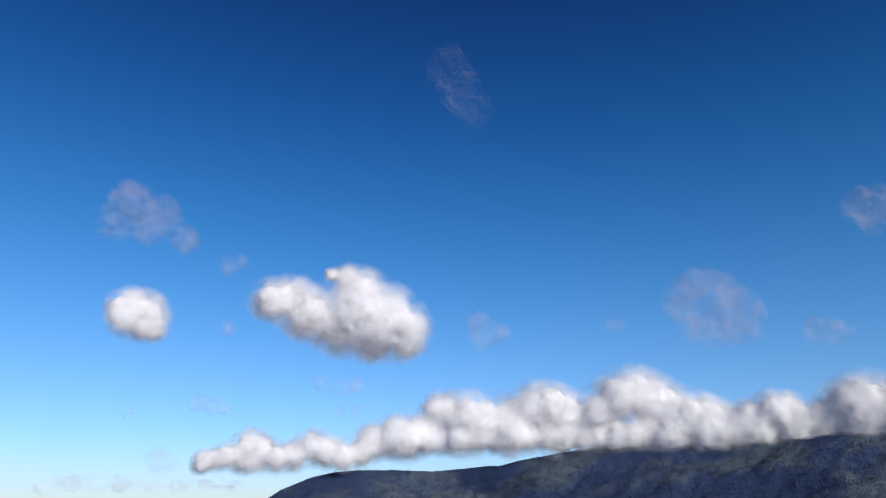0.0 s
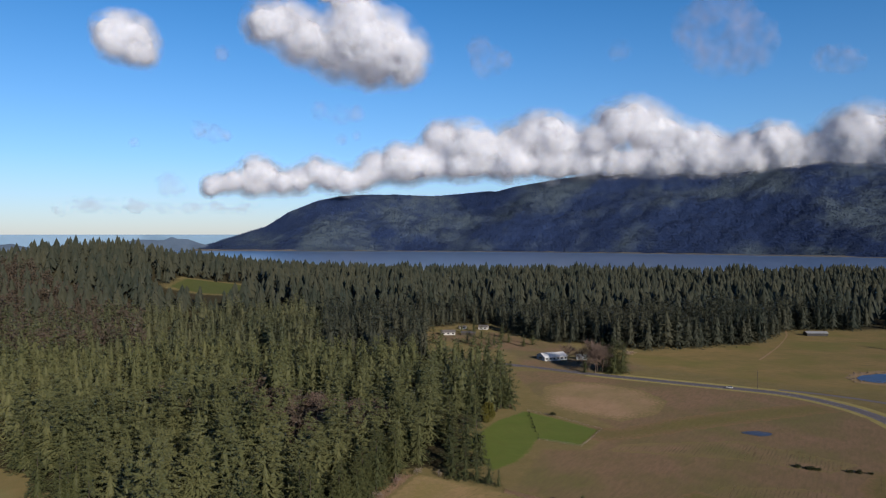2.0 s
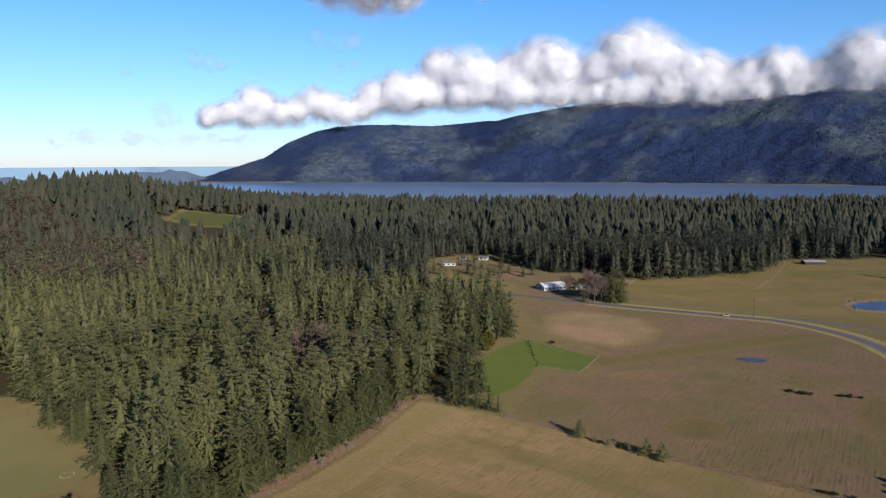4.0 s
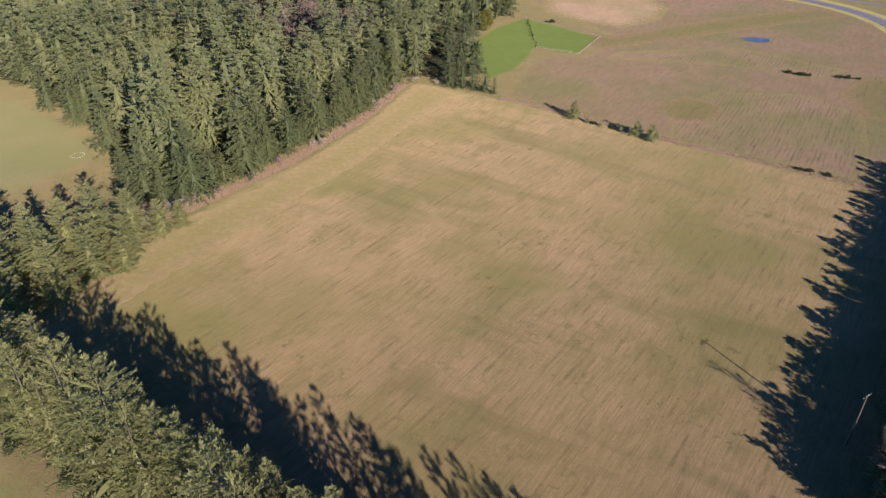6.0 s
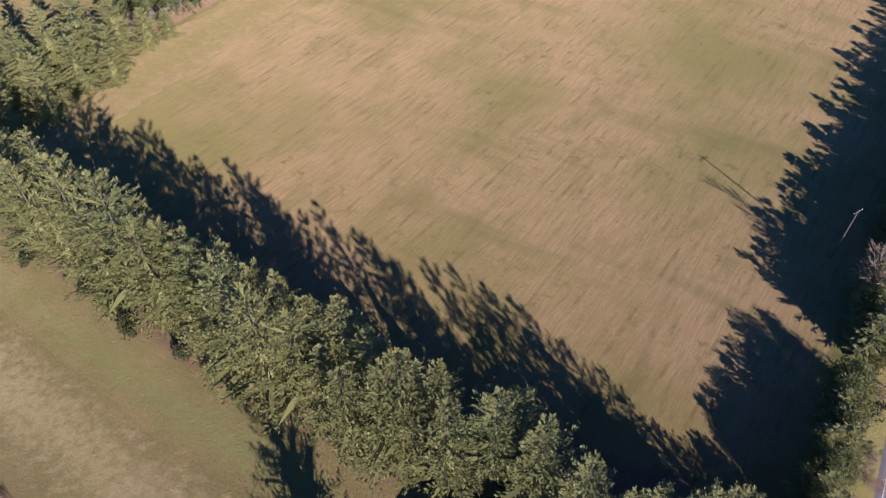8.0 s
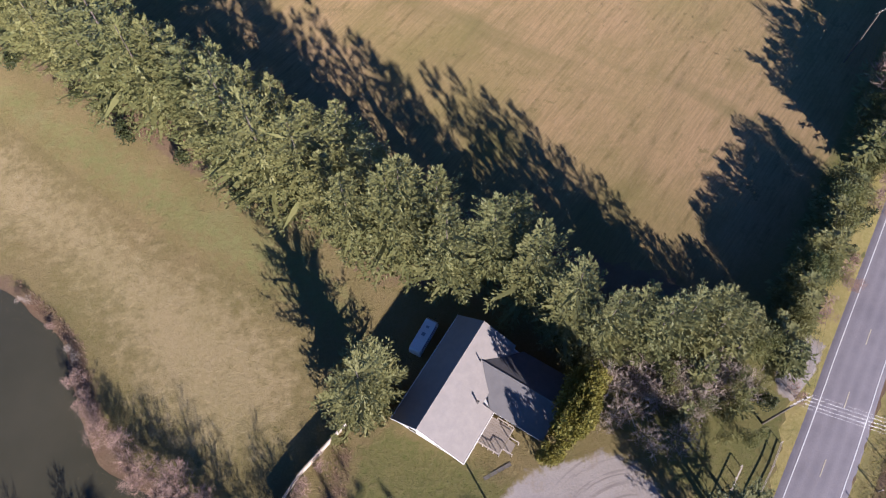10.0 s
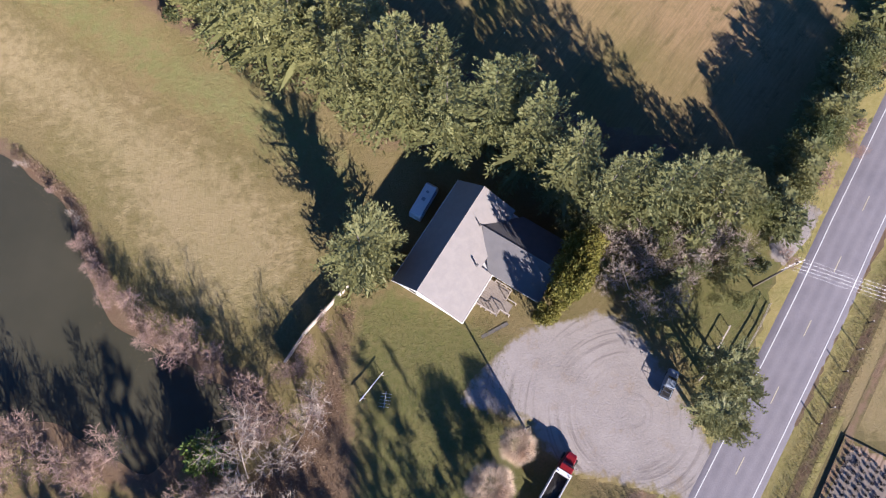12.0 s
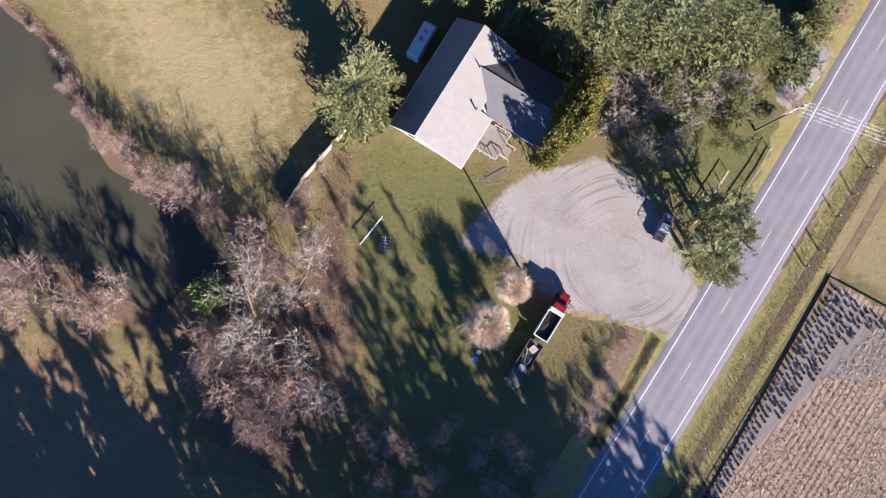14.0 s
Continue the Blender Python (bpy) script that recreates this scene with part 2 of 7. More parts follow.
M["east_grass"] = ground_material("dry_yellow_grass", ((0.2, 0.142, 0.066), (0.158, 0.124, 0.05), (0.235, 0.166, 0.085)), patch=0.12)
M["mulch"] = ground_material("grey_mulch", ((0.138, 0.114, 0.105), (0.18, 0.14, 0.118), (0.234, 0.173, 0.129)), 0.5, radians(-34), 0.5, patch=0.3, fine_scale=2.5, row_tone=(0.0828, 0.0657, 0.0643))
M["verge"] = ground_material("road_verge", ((0.201, 0.154, 0.0498), (0.119, 0.112, 0.0275), (0.273, 0.206, 0.0945)), patch=0.2)
M["fir"] = foliage("fir_needles", (0.0835, 0.087, 0.0307), (0.142, 0.129, 0.0453), (0.245, 0.205, 0.0853))
M["fir_wood"] = foliage("fir_needles_of_the_wood", (0.0578, 0.0654, 0.0258), (0.133, 0.125, 0.0498), (0.164, 0.151, 0.0662), own=False)
# needles of the further woods: darker and bluer, distance haze put into the colour
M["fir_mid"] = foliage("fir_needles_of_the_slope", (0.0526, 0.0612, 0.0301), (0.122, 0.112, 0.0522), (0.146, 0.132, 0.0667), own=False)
M["fir_far"] = foliage("haze_blue_far_needles", (0.0255, 0.0333, 0.0239), (0.0728, 0.0666, 0.039), (0.0819, 0.0746, 0.0462), own=False)
M["fir_edge"] = foliage("fir_needles_at_the_edge", (0.0421, 0.0501, 0.019), (0.0807, 0.0805, 0.0291), (0.116, 0.106, 0.0447))
M["leaf"] = foliage("evergreen_leaves", (0.042, 0.054, 0.014), (0.125, 0.108, 0.034), (0.16, 0.14, 0.05))
M["bark"] = plain("bark", (0.045, 0.0319, 0.0237), (0.08, 0.0592, 0.0473), 2.0, 0.9)

# ---- helpers for meshes ----


def mesh_of(name, verts, faces, mat, smooth=False, attr=None):
    """Mesh data from arrays; faces: a list of tuples or one array of equal faces. attr: (name, value for each vertex)."""
    me = bpy.data.meshes.new(name)
    verts = np.asarray(verts, dtype=np.float32)
    if isinstance(faces, np.ndarray):
        n, k = faces.shape
        me.vertices.add(len(verts))
        me.vertices.foreach_set("co", verts.ravel())
        me.loops.add(n * k)
        me.loops.foreach_set("vertex_index", faces.astype(np.int32).ravel())
        me.polygons.add(n)
        me.polygons.foreach_set("loop_start", np.arange(0, n * k, k, dtype=np.int32))
        me.polygons.foreach_set("loop_total", np.full(n, k, dtype=np.int32))
    else:
        me.from_pydata([tuple(v) for v in verts], [], faces)
    if smooth:
        me.polygons.foreach_set("use_smooth", np.ones(len(me.polygons), dtype=bool))
    if attr:
        a = me.attributes.new(attr[0], "FLOAT", "POINT")
        a.data.foreach_set("value", np.asarray(attr[1], dtype=np.float32))
    me.update(calc_edges=True)
    me.validate()
    if mat:
        me.materials.append(mat)
    return me


def thing(name, label, category, at=(0, 0, 0), turn=0.0, group="", kind="", data=None):
    ob = new(name, data)
    ob.matrix_world = pose(*at, 0, 0, turn)
    return tagged(ob, label, category, group, kind)


def part(name, bm, mat, parent, label=""):
    """Links a bmesh or mesh data as one mesh under a thing or a part."""
    if isinstance(bm, bmesh.types.BMesh):
        me = bpy.data.meshes.new(name)
        bm.to_mesh(me)
        bm.free()
    else:
        me = bm
    if mat and not me.materials:
        me.materials.append(mat)
    ob = new(name, me)
    ob.parent = parent
    return tagged(ob, label) if label else ob


def box(x0, x1, y0, y1, z0, z1, bevel=0.0, m=None):
    bm = bmesh.new()
    bmesh.ops.create_cube(bm, size=1, matrix=Matrix.Translation(((x0 + x1) / 2, (y0 + y1) / 2, (z0 + z1) / 2)) @ Matrix.Diagonal((x1 - x0, y1 - y0, z1 - z0, 1)))
    if bevel:
        bmesh.ops.bevel(bm, geom=bm.edges[:], offset=bevel, segments=2, affect="EDGES")
    if m is not None:
        bm.transform(m)
    return bm


def tube(a, b, r0, r1=None, n=8):
    a, b = Vector(a), Vector(b)
    bm = bmesh.new()
    bmesh.ops.create_cone(bm, cap_ends=True, segments=n, radius1=r0, radius2=r0 if r1 is None else r1, depth=(b - a).length)
    bm.transform(Matrix.Translation((a + b) / 2) @ (b - a).to_track_quat("Z", "Y").to_matrix().to_4x4())
    return bm


def join(*bms):
    out = bms[0]
    for b in bms[1:]:
        me = bpy.data.meshes.new("joined")
        b.to_mesh(me)
        b.free()
        out.from_mesh(me)
        bpy.data.meshes.remove(me)
    return out


def slab(pts, thick=0.16):
    """A roof slope: a plane polygon made thick downwards."""
    bm = bmesh.new()
    top = [bm.verts.new(p) for p in pts]
    low = [bm.verts.new((p[0], p[1], p[2] - thick)) for p in pts]
    bm.faces.new(top)
    bm.faces.new(low[::-1])
    n = len(pts)
    for i in range(n):
        bm.faces.new((top[i], low[i], low[(i + 1) % n], top[(i + 1) % n]))
    bmesh.ops.recalc_face_normals(bm, faces=bm.faces[:])
    return bm


def inside(poly, x, y):
    poly = np.asarray(poly, dtype=float)
    r = np.zeros(np.shape(x), dtype=bool)
    for (x0, y0), (x1, y1) in zip(poly, np.roll(poly, -1, 0)):
        c = (y0 > y) != (y1 > y)
        r ^= c & (x < (x1 - x0) * (y - y0) / (y1 - y0 + 1e-12) + x0)
    return r


def rim_distance(poly, x, y):
    poly = np.asarray(poly, dtype=float)
    best = np.full(np.shape(x), 1e9)
    for p, q in zip(poly, np.roll(poly, -1, 0)):
        d = q - p
        k = np.clip(((x - p[0]) * d[0] + (y - p[1]) * d[1]) / (d @ d), 0, 1)
        best = np.minimum(best, np.hypot(x - p[0] - k * d[0], y - p[1] - k * d[1]))
    return best


def smooth01(a, b, v):
    k = np.clip((v - a) / (b - a), 0, 1)
    return k * k * (3 - 2 * k)


def lattice(seed, n=64):
    return np.random.RandomState(seed).rand(n, n, n).astype(np.float32)


def noise3(x, y, z, seed=1, octaves=4, gain=0.5):
    """Smooth value noise in -1..1, summed over octaves."""
    g = NOISE.setdefault(seed, lattice(seed))
    out, amp, total = 0.0, 1.0, 0.0
    for o in range(octaves):
        p = [np.asarray(c, dtype=np.float64) * 2 ** o + 17.3 * o for c in (x, y, z)]
        p = np.broadcast_arrays(*p)
        i = [np.floor(c).astype(np.int64) for c in p]
        f = [c - k for c, k in zip(p, i)]
        f = [c * c * (3 - 2 * c) for c in f]
        s = 0.0
        for dx in (0, 1):
            for dy in (0, 1):
                for dz in (0, 1):
                    w = (f[0] if dx else 1 - f[0]) * (f[1] if dy else 1 - f[1]) * (f[2] if dz else 1 - f[2])
                    s = s + w * g[(i[0] + dx) & 63, (i[1] + dy) & 63, (i[2] + dz) & 63]
        out, total, amp = out + amp * (2 * s - 1), total + amp, amp * gain
    return out / total


NOISE = {}

# ---- the lie of the land ----
SEA = -3.0


def land(x, y):
    """Height of the ground: flat fields, a wooded hill, a fall to the bay."""
    x, y = np.asarray(x, dtype=float), np.asarray(y, dtype=float)
    d = np.hypot(x, y)
    hill = 42 * np.exp(-((x + 640) / 190) ** 2 - ((y - 1250) / 330) ** 2) + 26 * np.exp(-((x + 560) / 430) ** 2 - ((y - 1300) / 420) ** 2)
    roll = 3.0 * noise3(x / 260, y / 260, 0 * x, 5, 2) * smooth01(450, 900, d)
    fall = -14 * smooth01(1750, 1950, y + 0.12 * x) - 14 * smooth01(500, 900, -y) - 14 * smooth01(1500, 2200, np.abs(x))
    return hill * smooth01(700, 1000, d) + roll + fall


def grid_sheet(xs, ys, height):
    X, Y = np.meshgrid(xs, ys)
    v = np.stack([X.ravel(), Y.ravel(), height(X, Y).ravel()], -1)
    n, m = len(xs), len(ys)
    i = (np.arange(m - 1)[:, None] * n + np.arange(n - 1)[None]).ravel()
    return v, np.stack([i, i + 1, i + n + 1, i + n], -1)


def patch(name, poly, mat, z=0.03, cell=1.0, rim=3.0, label="", category="field", holes=()):
    """A sheet of other ground over the pasture, whose cover thins out at the rim."""
    poly = np.asarray(poly, dtype=float)
    lo, hi = poly.min(0) - cell, poly.max(0) + cell
    xs, ys = np.arange(lo[0], hi[0] + cell, cell), np.arange(lo[1], hi[1] + cell, cell)
    v, f = grid_sheet(xs, ys, lambda a, b: land(a, b) + z)
    mid = v[f].mean(1)
    k = inside(poly, mid[:, 0], mid[:, 1])
    for h in holes:
        k &= ~inside(h, mid[:, 0], mid[:, 1])
    f = f[k]
    keep = np.unique(f)
    back = np.full(len(v), -1)
    back[keep] = np.arange(len(keep))
    v, f = v[keep], back[f]
    d = rim_distance(poly, v[:, 0], v[:, 1]) / rim
    v[np.bincount(f.ravel(), minlength=len(v)) < 4, 2] -= z + 0.02      # the rim dips into the ground
    for h in holes:
        d = np.minimum(d, rim_distance(h, v[:, 0], v[:, 1]) / rim)
    ob = thing(name, label, category, kind="structure", data=mesh_of(name, v, f, mat, True, ("rim", np.clip(d, 0, 1))))
    return ob


xs = np.concatenate([-np.geomspace(4600, 330, 40), np.arange(-320, 321, 10.0), np.geomspace(330, 4600, 40)])
ys = np.concatenate([-np.geomspace(2500, 110, 18), np.arange(-100, 901, 10.0), np.geomspace(915, 4600, 60)])
v, f = grid_sheet(xs, ys, land)
thing("ground", "dry winter pasture grass in straw and olive tones", "ground", kind="structure", data=mesh_of("ground", v, f, M["grass"], True))

MAIN = [(-11.7, 319.7), (-29, 273), (-50.5, 234), (-71.5, 206), (-84, 190), (-97, 160), (-104, 132), (-80, 108), (-40, 82), (0, 60), (30, 48), (47, 44), (62, 58), (96, 108), (150, 190), (146, 208), (108, 235), (83, 252), (52, 278), (27, 296)]
FAR = [(27, 300), (52, 281), (84, 255), (108, 238), (148, 211), (200, 250), (236, 330), (252, 380), (254, 420), (244, 455), (215, 486), (175, 508), (134, 530), (80, 562), (52, 560), (60, 480), (95, 395), (73, 357), (49, 357)]
patch("hay_field", MAIN, M["field"], 0.04, 2.0, 6.0, "mown hay field, straw brown with faint drill rows", "field")
patch("stubble_field", FAR, M["ploughed"], 0.04, 3.0, 8.0, "brown stubble field with worn drill rows", "field")
patch("furrowed_ground", [(88, 252), (94, 282), (122, 305), (164, 300), (176, 272), (152, 222), (141, 213), (110, 237)], M["furrows"], 0.06, 1.5, 9.0, "stubble in dark worn furrows", "field")
patch("furrowed_strip", [(80, 352), (92, 366), (158, 372), (200, 330), (178, 318), (140, 338)], M["furrows"], 0.06, 2.0, 12.0, "stubble in dark worn furrows", "field")
patch("dry_ground", [(62, 447), (70, 500), (92, 522), (118, 516), (142, 490), (148, 456), (132, 424), (104, 406), (80, 424)], M["dry"], 0.06, 2.0, 22.0, "bare dry tan ground in the corner of the stubble field", "field")
patch("weedy_ground", [(176, 300), (196, 322), (222, 318), (230, 300), (212, 268), (190, 250), (172, 272)], M["damp_green"], 0.064, 2.0, 12.0, "greener weeds on the stubble field", "field")
patch("weedy_ground", [(88, 286), (108, 300), (124, 286), (112, 266), (94, 268)], M["damp_green"], 0.066, 2.0, 9.0, "greener weeds on the stubble field", "field")
patch("damp_strip", [(60, 404), (98, 396), (140, 420), (190, 440), (240, 455), (250, 430), (200, 412), (150, 392), (104, 372), (84, 366)], M["damp_green"], 0.062, 3.0, 16.0, "greener damp strip across the stubble field", "field")
patch("field_green_edge", [(-96, 160), (-84, 190), (-70, 205), (-50, 233), (-29, 272), (-12, 318), (10, 305), (-10, 268), (-30, 228), (-52, 196), (-74, 160), (-86, 140)], M["field_edge"], 0.062, 2.0, 22.0, "greener grass along the rim of the hay field", "field")
patch("meadow", [(-58, 40), (-52, 29), (-46, 22), (-36, 16), (-22, 21), (-19, 34), (-24, 42), (-34, 50), (-50, 59), (-60, 67), (-70, 74), (-90, 88), (-112, 104), (-118, 78), (-92, 62), (-72, 53)], M["meadow"], 0.043, 1.0, 16.0, "straw coloured meadow between pond and firs", "meadow")
patch("green_band", [(-112, 104), (-88, 86), (-69, 72), (-59, 65), (-48, 57), (-32, 48.5), (-22, 40), (-12, 34), (-12, 46), (-22, 57), (-44, 69), (-64, 82), (-88, 97), (-110, 114)], M["green_band"], 0.05, 1.0, 11.0, "yellow green pasture beside the firs", "meadow")
patch("yellow_meadow", [(-203, 303), (-187, 302), (-131, 251), (-124, 240), (-140, 213), (-165, 185), (-260, 180), (-320, 250), (-300, 310)], M["left_meadow"], 0.043, 3.0, 9.0, "straw and green meadow behind the corner firs", "meadow")
patch("green_lawn", [(10, 366), (30, 410), (50, 434), (66, 418), (88.6, 391), (71.6, 360), (51, 372), (43, 348), (35.6, 334), (22, 320)], M["lawn"], 0.085, 1.5, 4.0, "bright green mown lawn beside the stubble field", "lawn")
patch("house_lawn", [(-15, 22), (-9, 27), (2, 22), (12, 17), (10, 6), (13, 0), (20, -5), (12, -16), (0, -22), (-12, -16), (-14, 0)], M["yard"], 0.052, 1.0, 5.0, "patchy green lawn beside the house", "lawn")
patch("gravel_drive", [(6.8, 14.2), (12, 19), (24, 22), (27.5, 21.5), (31.6, 18), (36.6, 10), (39.4, 3.6), (42, -2.2), (37, -10), (33.7, -7.2), (26, -5), (19, -3.6), (15, -1), (12.5, 3.5), (1.5, 6.5), (3, 10)], M["drive"], 0.058, 0.5, 3.0, "pale grey gravel drive with curved wheel tracks", "drive")

# ---- water ----
water, nt, b = material("bay_water", 0.3, 0.0, 0.5)
vw = where(nt, (1, 0.25, 1), 0, "world")
nt.links.new(blend(nt, fbm(nt, vw, 0.004, 3), (0.08, 0.14, 0.26), (0.1, 0.16, 0.29)), b.inputs["Base Color"])
thing("bay", "calm dark blue water of the bay", "water", kind="structure", data=mesh_of("bay", [(-4700, 1500, SEA), (4700, 1500, SEA), (4700, 4950, SEA), (-4700, 4950, SEA)], [(0, 1, 2, 3)], water))

# ---- conifers ----


def branch_fir(h, r, whorls, per, pairs, seed, shape=0.7, start=0.06, body=0.45, lift=0.16, tiers=7, points=7, tufts_=0, size=0.6, droop=-0.42, rise=0.95, top=0.66):
    """A fir of drooping branches with upturned tips, each a spine with pairs of side sprays, round a dark inner body; triangles."""
    rs = np.random.RandomState(seed)
    u = np.repeat((np.arange(whorls) + 0.5) / whorls, per) ** 0.9
    u = np.clip(start + (1 - start) * u + rs.normal(0, 0.3 / whorls, len(u)), 0.01, 0.985)
    keep = rs.rand(len(u)) < 0.55 + 0.45 * (1 - u)
    u = u[keep]
    n = len(u)
    a = np.repeat(rs.uniform(0, 6.283, whorls), per)[keep] + 6.283 * (np.tile(np.arange(per), whorls)[keep] + rs.uniform(-0.4, 0.4, n)) / per
    lobe = 1 + 0.16 * np.sin(2 * a + rs.uniform(0, 6)) + 0.12 * np.sin(3 * a + 9 * u + rs.uniform(0, 6))
    tier = 1 + 0.14 * np.sin(u * h * 1.1 + rs.uniform(0, 6))
    L = r * ((1 - u) ** shape + 0.05) * np.minimum(1, 0.62 + 2.6 * u) * rs.uniform(0.62, 1.22, n) * lobe * tier
    slope = droop + rise * u + rs.normal(0, 0.1, n)
    d = np.stack([np.cos(a), np.sin(a), 0 * a], -1)
    s = np.stack([-np.sin(a), np.cos(a), 0 * a], -1)
    z = np.array([0, 0, 1.0])

    def spine(t):
        return d * (L * t)[:, None] + z * (u * h + L * (slope * t + lift * t * t))[:, None]

    V = []

    def kite(p, e, w_dir, length, width):
        roll = rs.normal(0, 0.22, len(p))[:, None]
        w = w_dir * width[:, None] + z * roll * width[:, None]
        q = p + e * (length * 0.45)[:, None]
        V.append(np.stack([p, q + w, p + e * length[:, None], q - w], 1))

    run = (spine(np.ones(n)) - spine(np.zeros(n)))
    run /= np.linalg.norm(run, axis=1)[:, None]
    kite(spine(np.full(n, 0.08)), run, s, L * 0.92, L * (0.04 if tufts_ else 0.13) + 0.08)
    for k in range(tufts_):
        t = rs.uniform(0.1, 1.0, n) ** 0.62
        off = rs.normal(0, 0.19, n) * L * (1.2 - t) + rs.normal(0, 0.1, n)
        p = spine(t) + s * off[:, None] + z * rs.normal(0, 0.03 * L + 0.07, n)[:, None]
        e = d * 0.7 + s * (np.sign(off) * 0.55)[:, None] + z * (0.35 * slope + lift * t + 0.12)[:, None] + rs.normal(0, 0.36, (n, 3))
        e /= np.linalg.norm(e, axis=1)[:, None]
        side = np.cross(e, z)
        side /= np.linalg.norm(side, axis=1)[:, None]
        ln = size * rs.uniform(0.6, 1.4, n) * (0.8 + 0.4 * (1 - u))
        kite(p - e * (0.4 * ln)[:, None], e, side, ln * 1.3, ln * 0.22)
    for k in range(pairs):
        t = (k + 0.75) / (pairs + 0.45) + rs.uniform(-0.35, 0.35, n) / pairs
        t = np.clip(t, 0.12, 0.97)
        g = d + z * (slope + 2 * lift * t)[:, None]
        for sg in (1, -1):
            e = g * rs.uniform(0.55, 0.95, n)[:, None] + s * (sg * rs.uniform(0.55, 0.95, n))[:, None] + z * rs.normal(0.04, 0.16, n)[:, None]
            e /= np.linalg.norm(e, axis=1)[:, None]
            side = np.cross(e, z)
            side /= np.linalg.norm(side, axis=1)[:, None]
            ln = (L * (0.5 - 0.26 * t) * (1.25 if pairs < 3 else 1.0) + 0.16) * rs.uniform(0.65, 1.25, n)
            kite(spine(t), e, side, ln, ln * (0.3 if pairs < 4 else 0.2) + 0.03)
    q = np.concatenate(V).reshape(-1, 3)
    i = 4 * np.arange(len(q) // 4)
    v0, f0 = lo_fir(h * top, r * body, tiers, points, seed)
    return np.concatenate([q, v0]), np.concatenate([np.stack([i, i + 1, i + 2], -1), np.stack([i, i + 2, i + 3], -1), f0 + len(q)])


def lo_fir(h, r, tiers, points, seed):
    """A small far fir: jagged, overlapping skirts."""
    random.seed(seed)
    v, f = [], []
    for i in range(tiers):
        z0, z1 = h * (0.1 + 0.82 * i / tiers), h * min(1.0, 0.1 + 0.9 * (i + 1.9) / tiers)
        R = r * (1 - i / tiers) ** 0.6 * random.uniform(0.85, 1.1) + 0.25
        n0 = len(v)
        v.append((random.uniform(-.2, .2), random.uniform(-.2, .2), z1))
        a0 = random.uniform(0, 6.28)
        for k in range(2 * points):
            rr = R * (random.uniform(0.8, 1.25) if k % 2 else random.uniform(0.35, 0.6))
            a = a0 + 3.1416 * k / points
            v.append((rr * math.cos(a), rr * math.sin(a), z0 + (random.uniform(-0.5, 0.3) if k % 2 else 0.9) * h / tiers * 0.5))
        for k in range(2 * points):
            f.append((n0, n0 + 1 + k, n0 + 1 + (k + 1) % (2 * points)))
    return np.array(v), np.array(f)


def clump_fir(h, r, n, size, seed, shape=0.75, low=0.1, body=0.62, tiers=5, points=6):
    """A fir of many small needle sprays on uneven branches round a dark inner body; triangles."""
    rs = np.random.RandomState(seed)
    v0, f0 = lo_fir(h * 0.9, r * body, tiers, points, seed)
    W = max(7, int(h / 1.9))
    reach = rs.uniform(0.55, 1.25, (W + 1, 9)) * rs.uniform(0.8, 1.15, (W + 1, 1))
    u = low + (1 - low) * (1 - np.sqrt(1 - rs.rand(n) * 0.995))
    u = (np.floor(u * W) + 0.5 + rs.normal(0, 0.22, n)) / W
    u = np.clip(u, low, 0.99)
    a = rs.uniform(0, 6.283, n)
    far = reach[np.clip((u * W).astype(int), 0, W), (a / 6.2832 * 9).astype(int)]
    R = (r * (1 - u) ** shape + 0.25) * far * rs.uniform(0.5, 1.05, n) ** 0.6
    dirs = np.stack([np.cos(a), np.sin(a), 0 * a], -1)
    p = dirs * R[:, None]
    p[:, 2] = u * h - 0.2 * R + 0.06 * h * (1 - u) * 0
    e = dirs * 0.8 + rs.normal(0, 0.4, (n, 3))
    e[:, 2] += -0.25 + 0.7 * u
    e /= np.linalg.norm(e, axis=1)[:, None]
    s = np.cross(e, np.array([0, 0, 1.0]) + rs.normal(0, 0.55, (n, 3)))
    s /= np.linalg.norm(s, axis=1)[:, None]
    l, w = (size * rs.uniform(0.7, 1.4, n))[:, None], (size * rs.uniform(0.28, 0.5, n))[:, None]
    q = np.stack([p - e * l * 0.6, p + s * w, p + e * l * 0.7, p - s * w], 1).reshape(-1, 3)
    i = len(v0) + 4 * np.arange(n)
    return np.concatenate([v0, q]), np.concatenate([f0, np.stack([i, i + 1, i + 2], -1), np.stack([i, i + 2, i + 3], -1)])


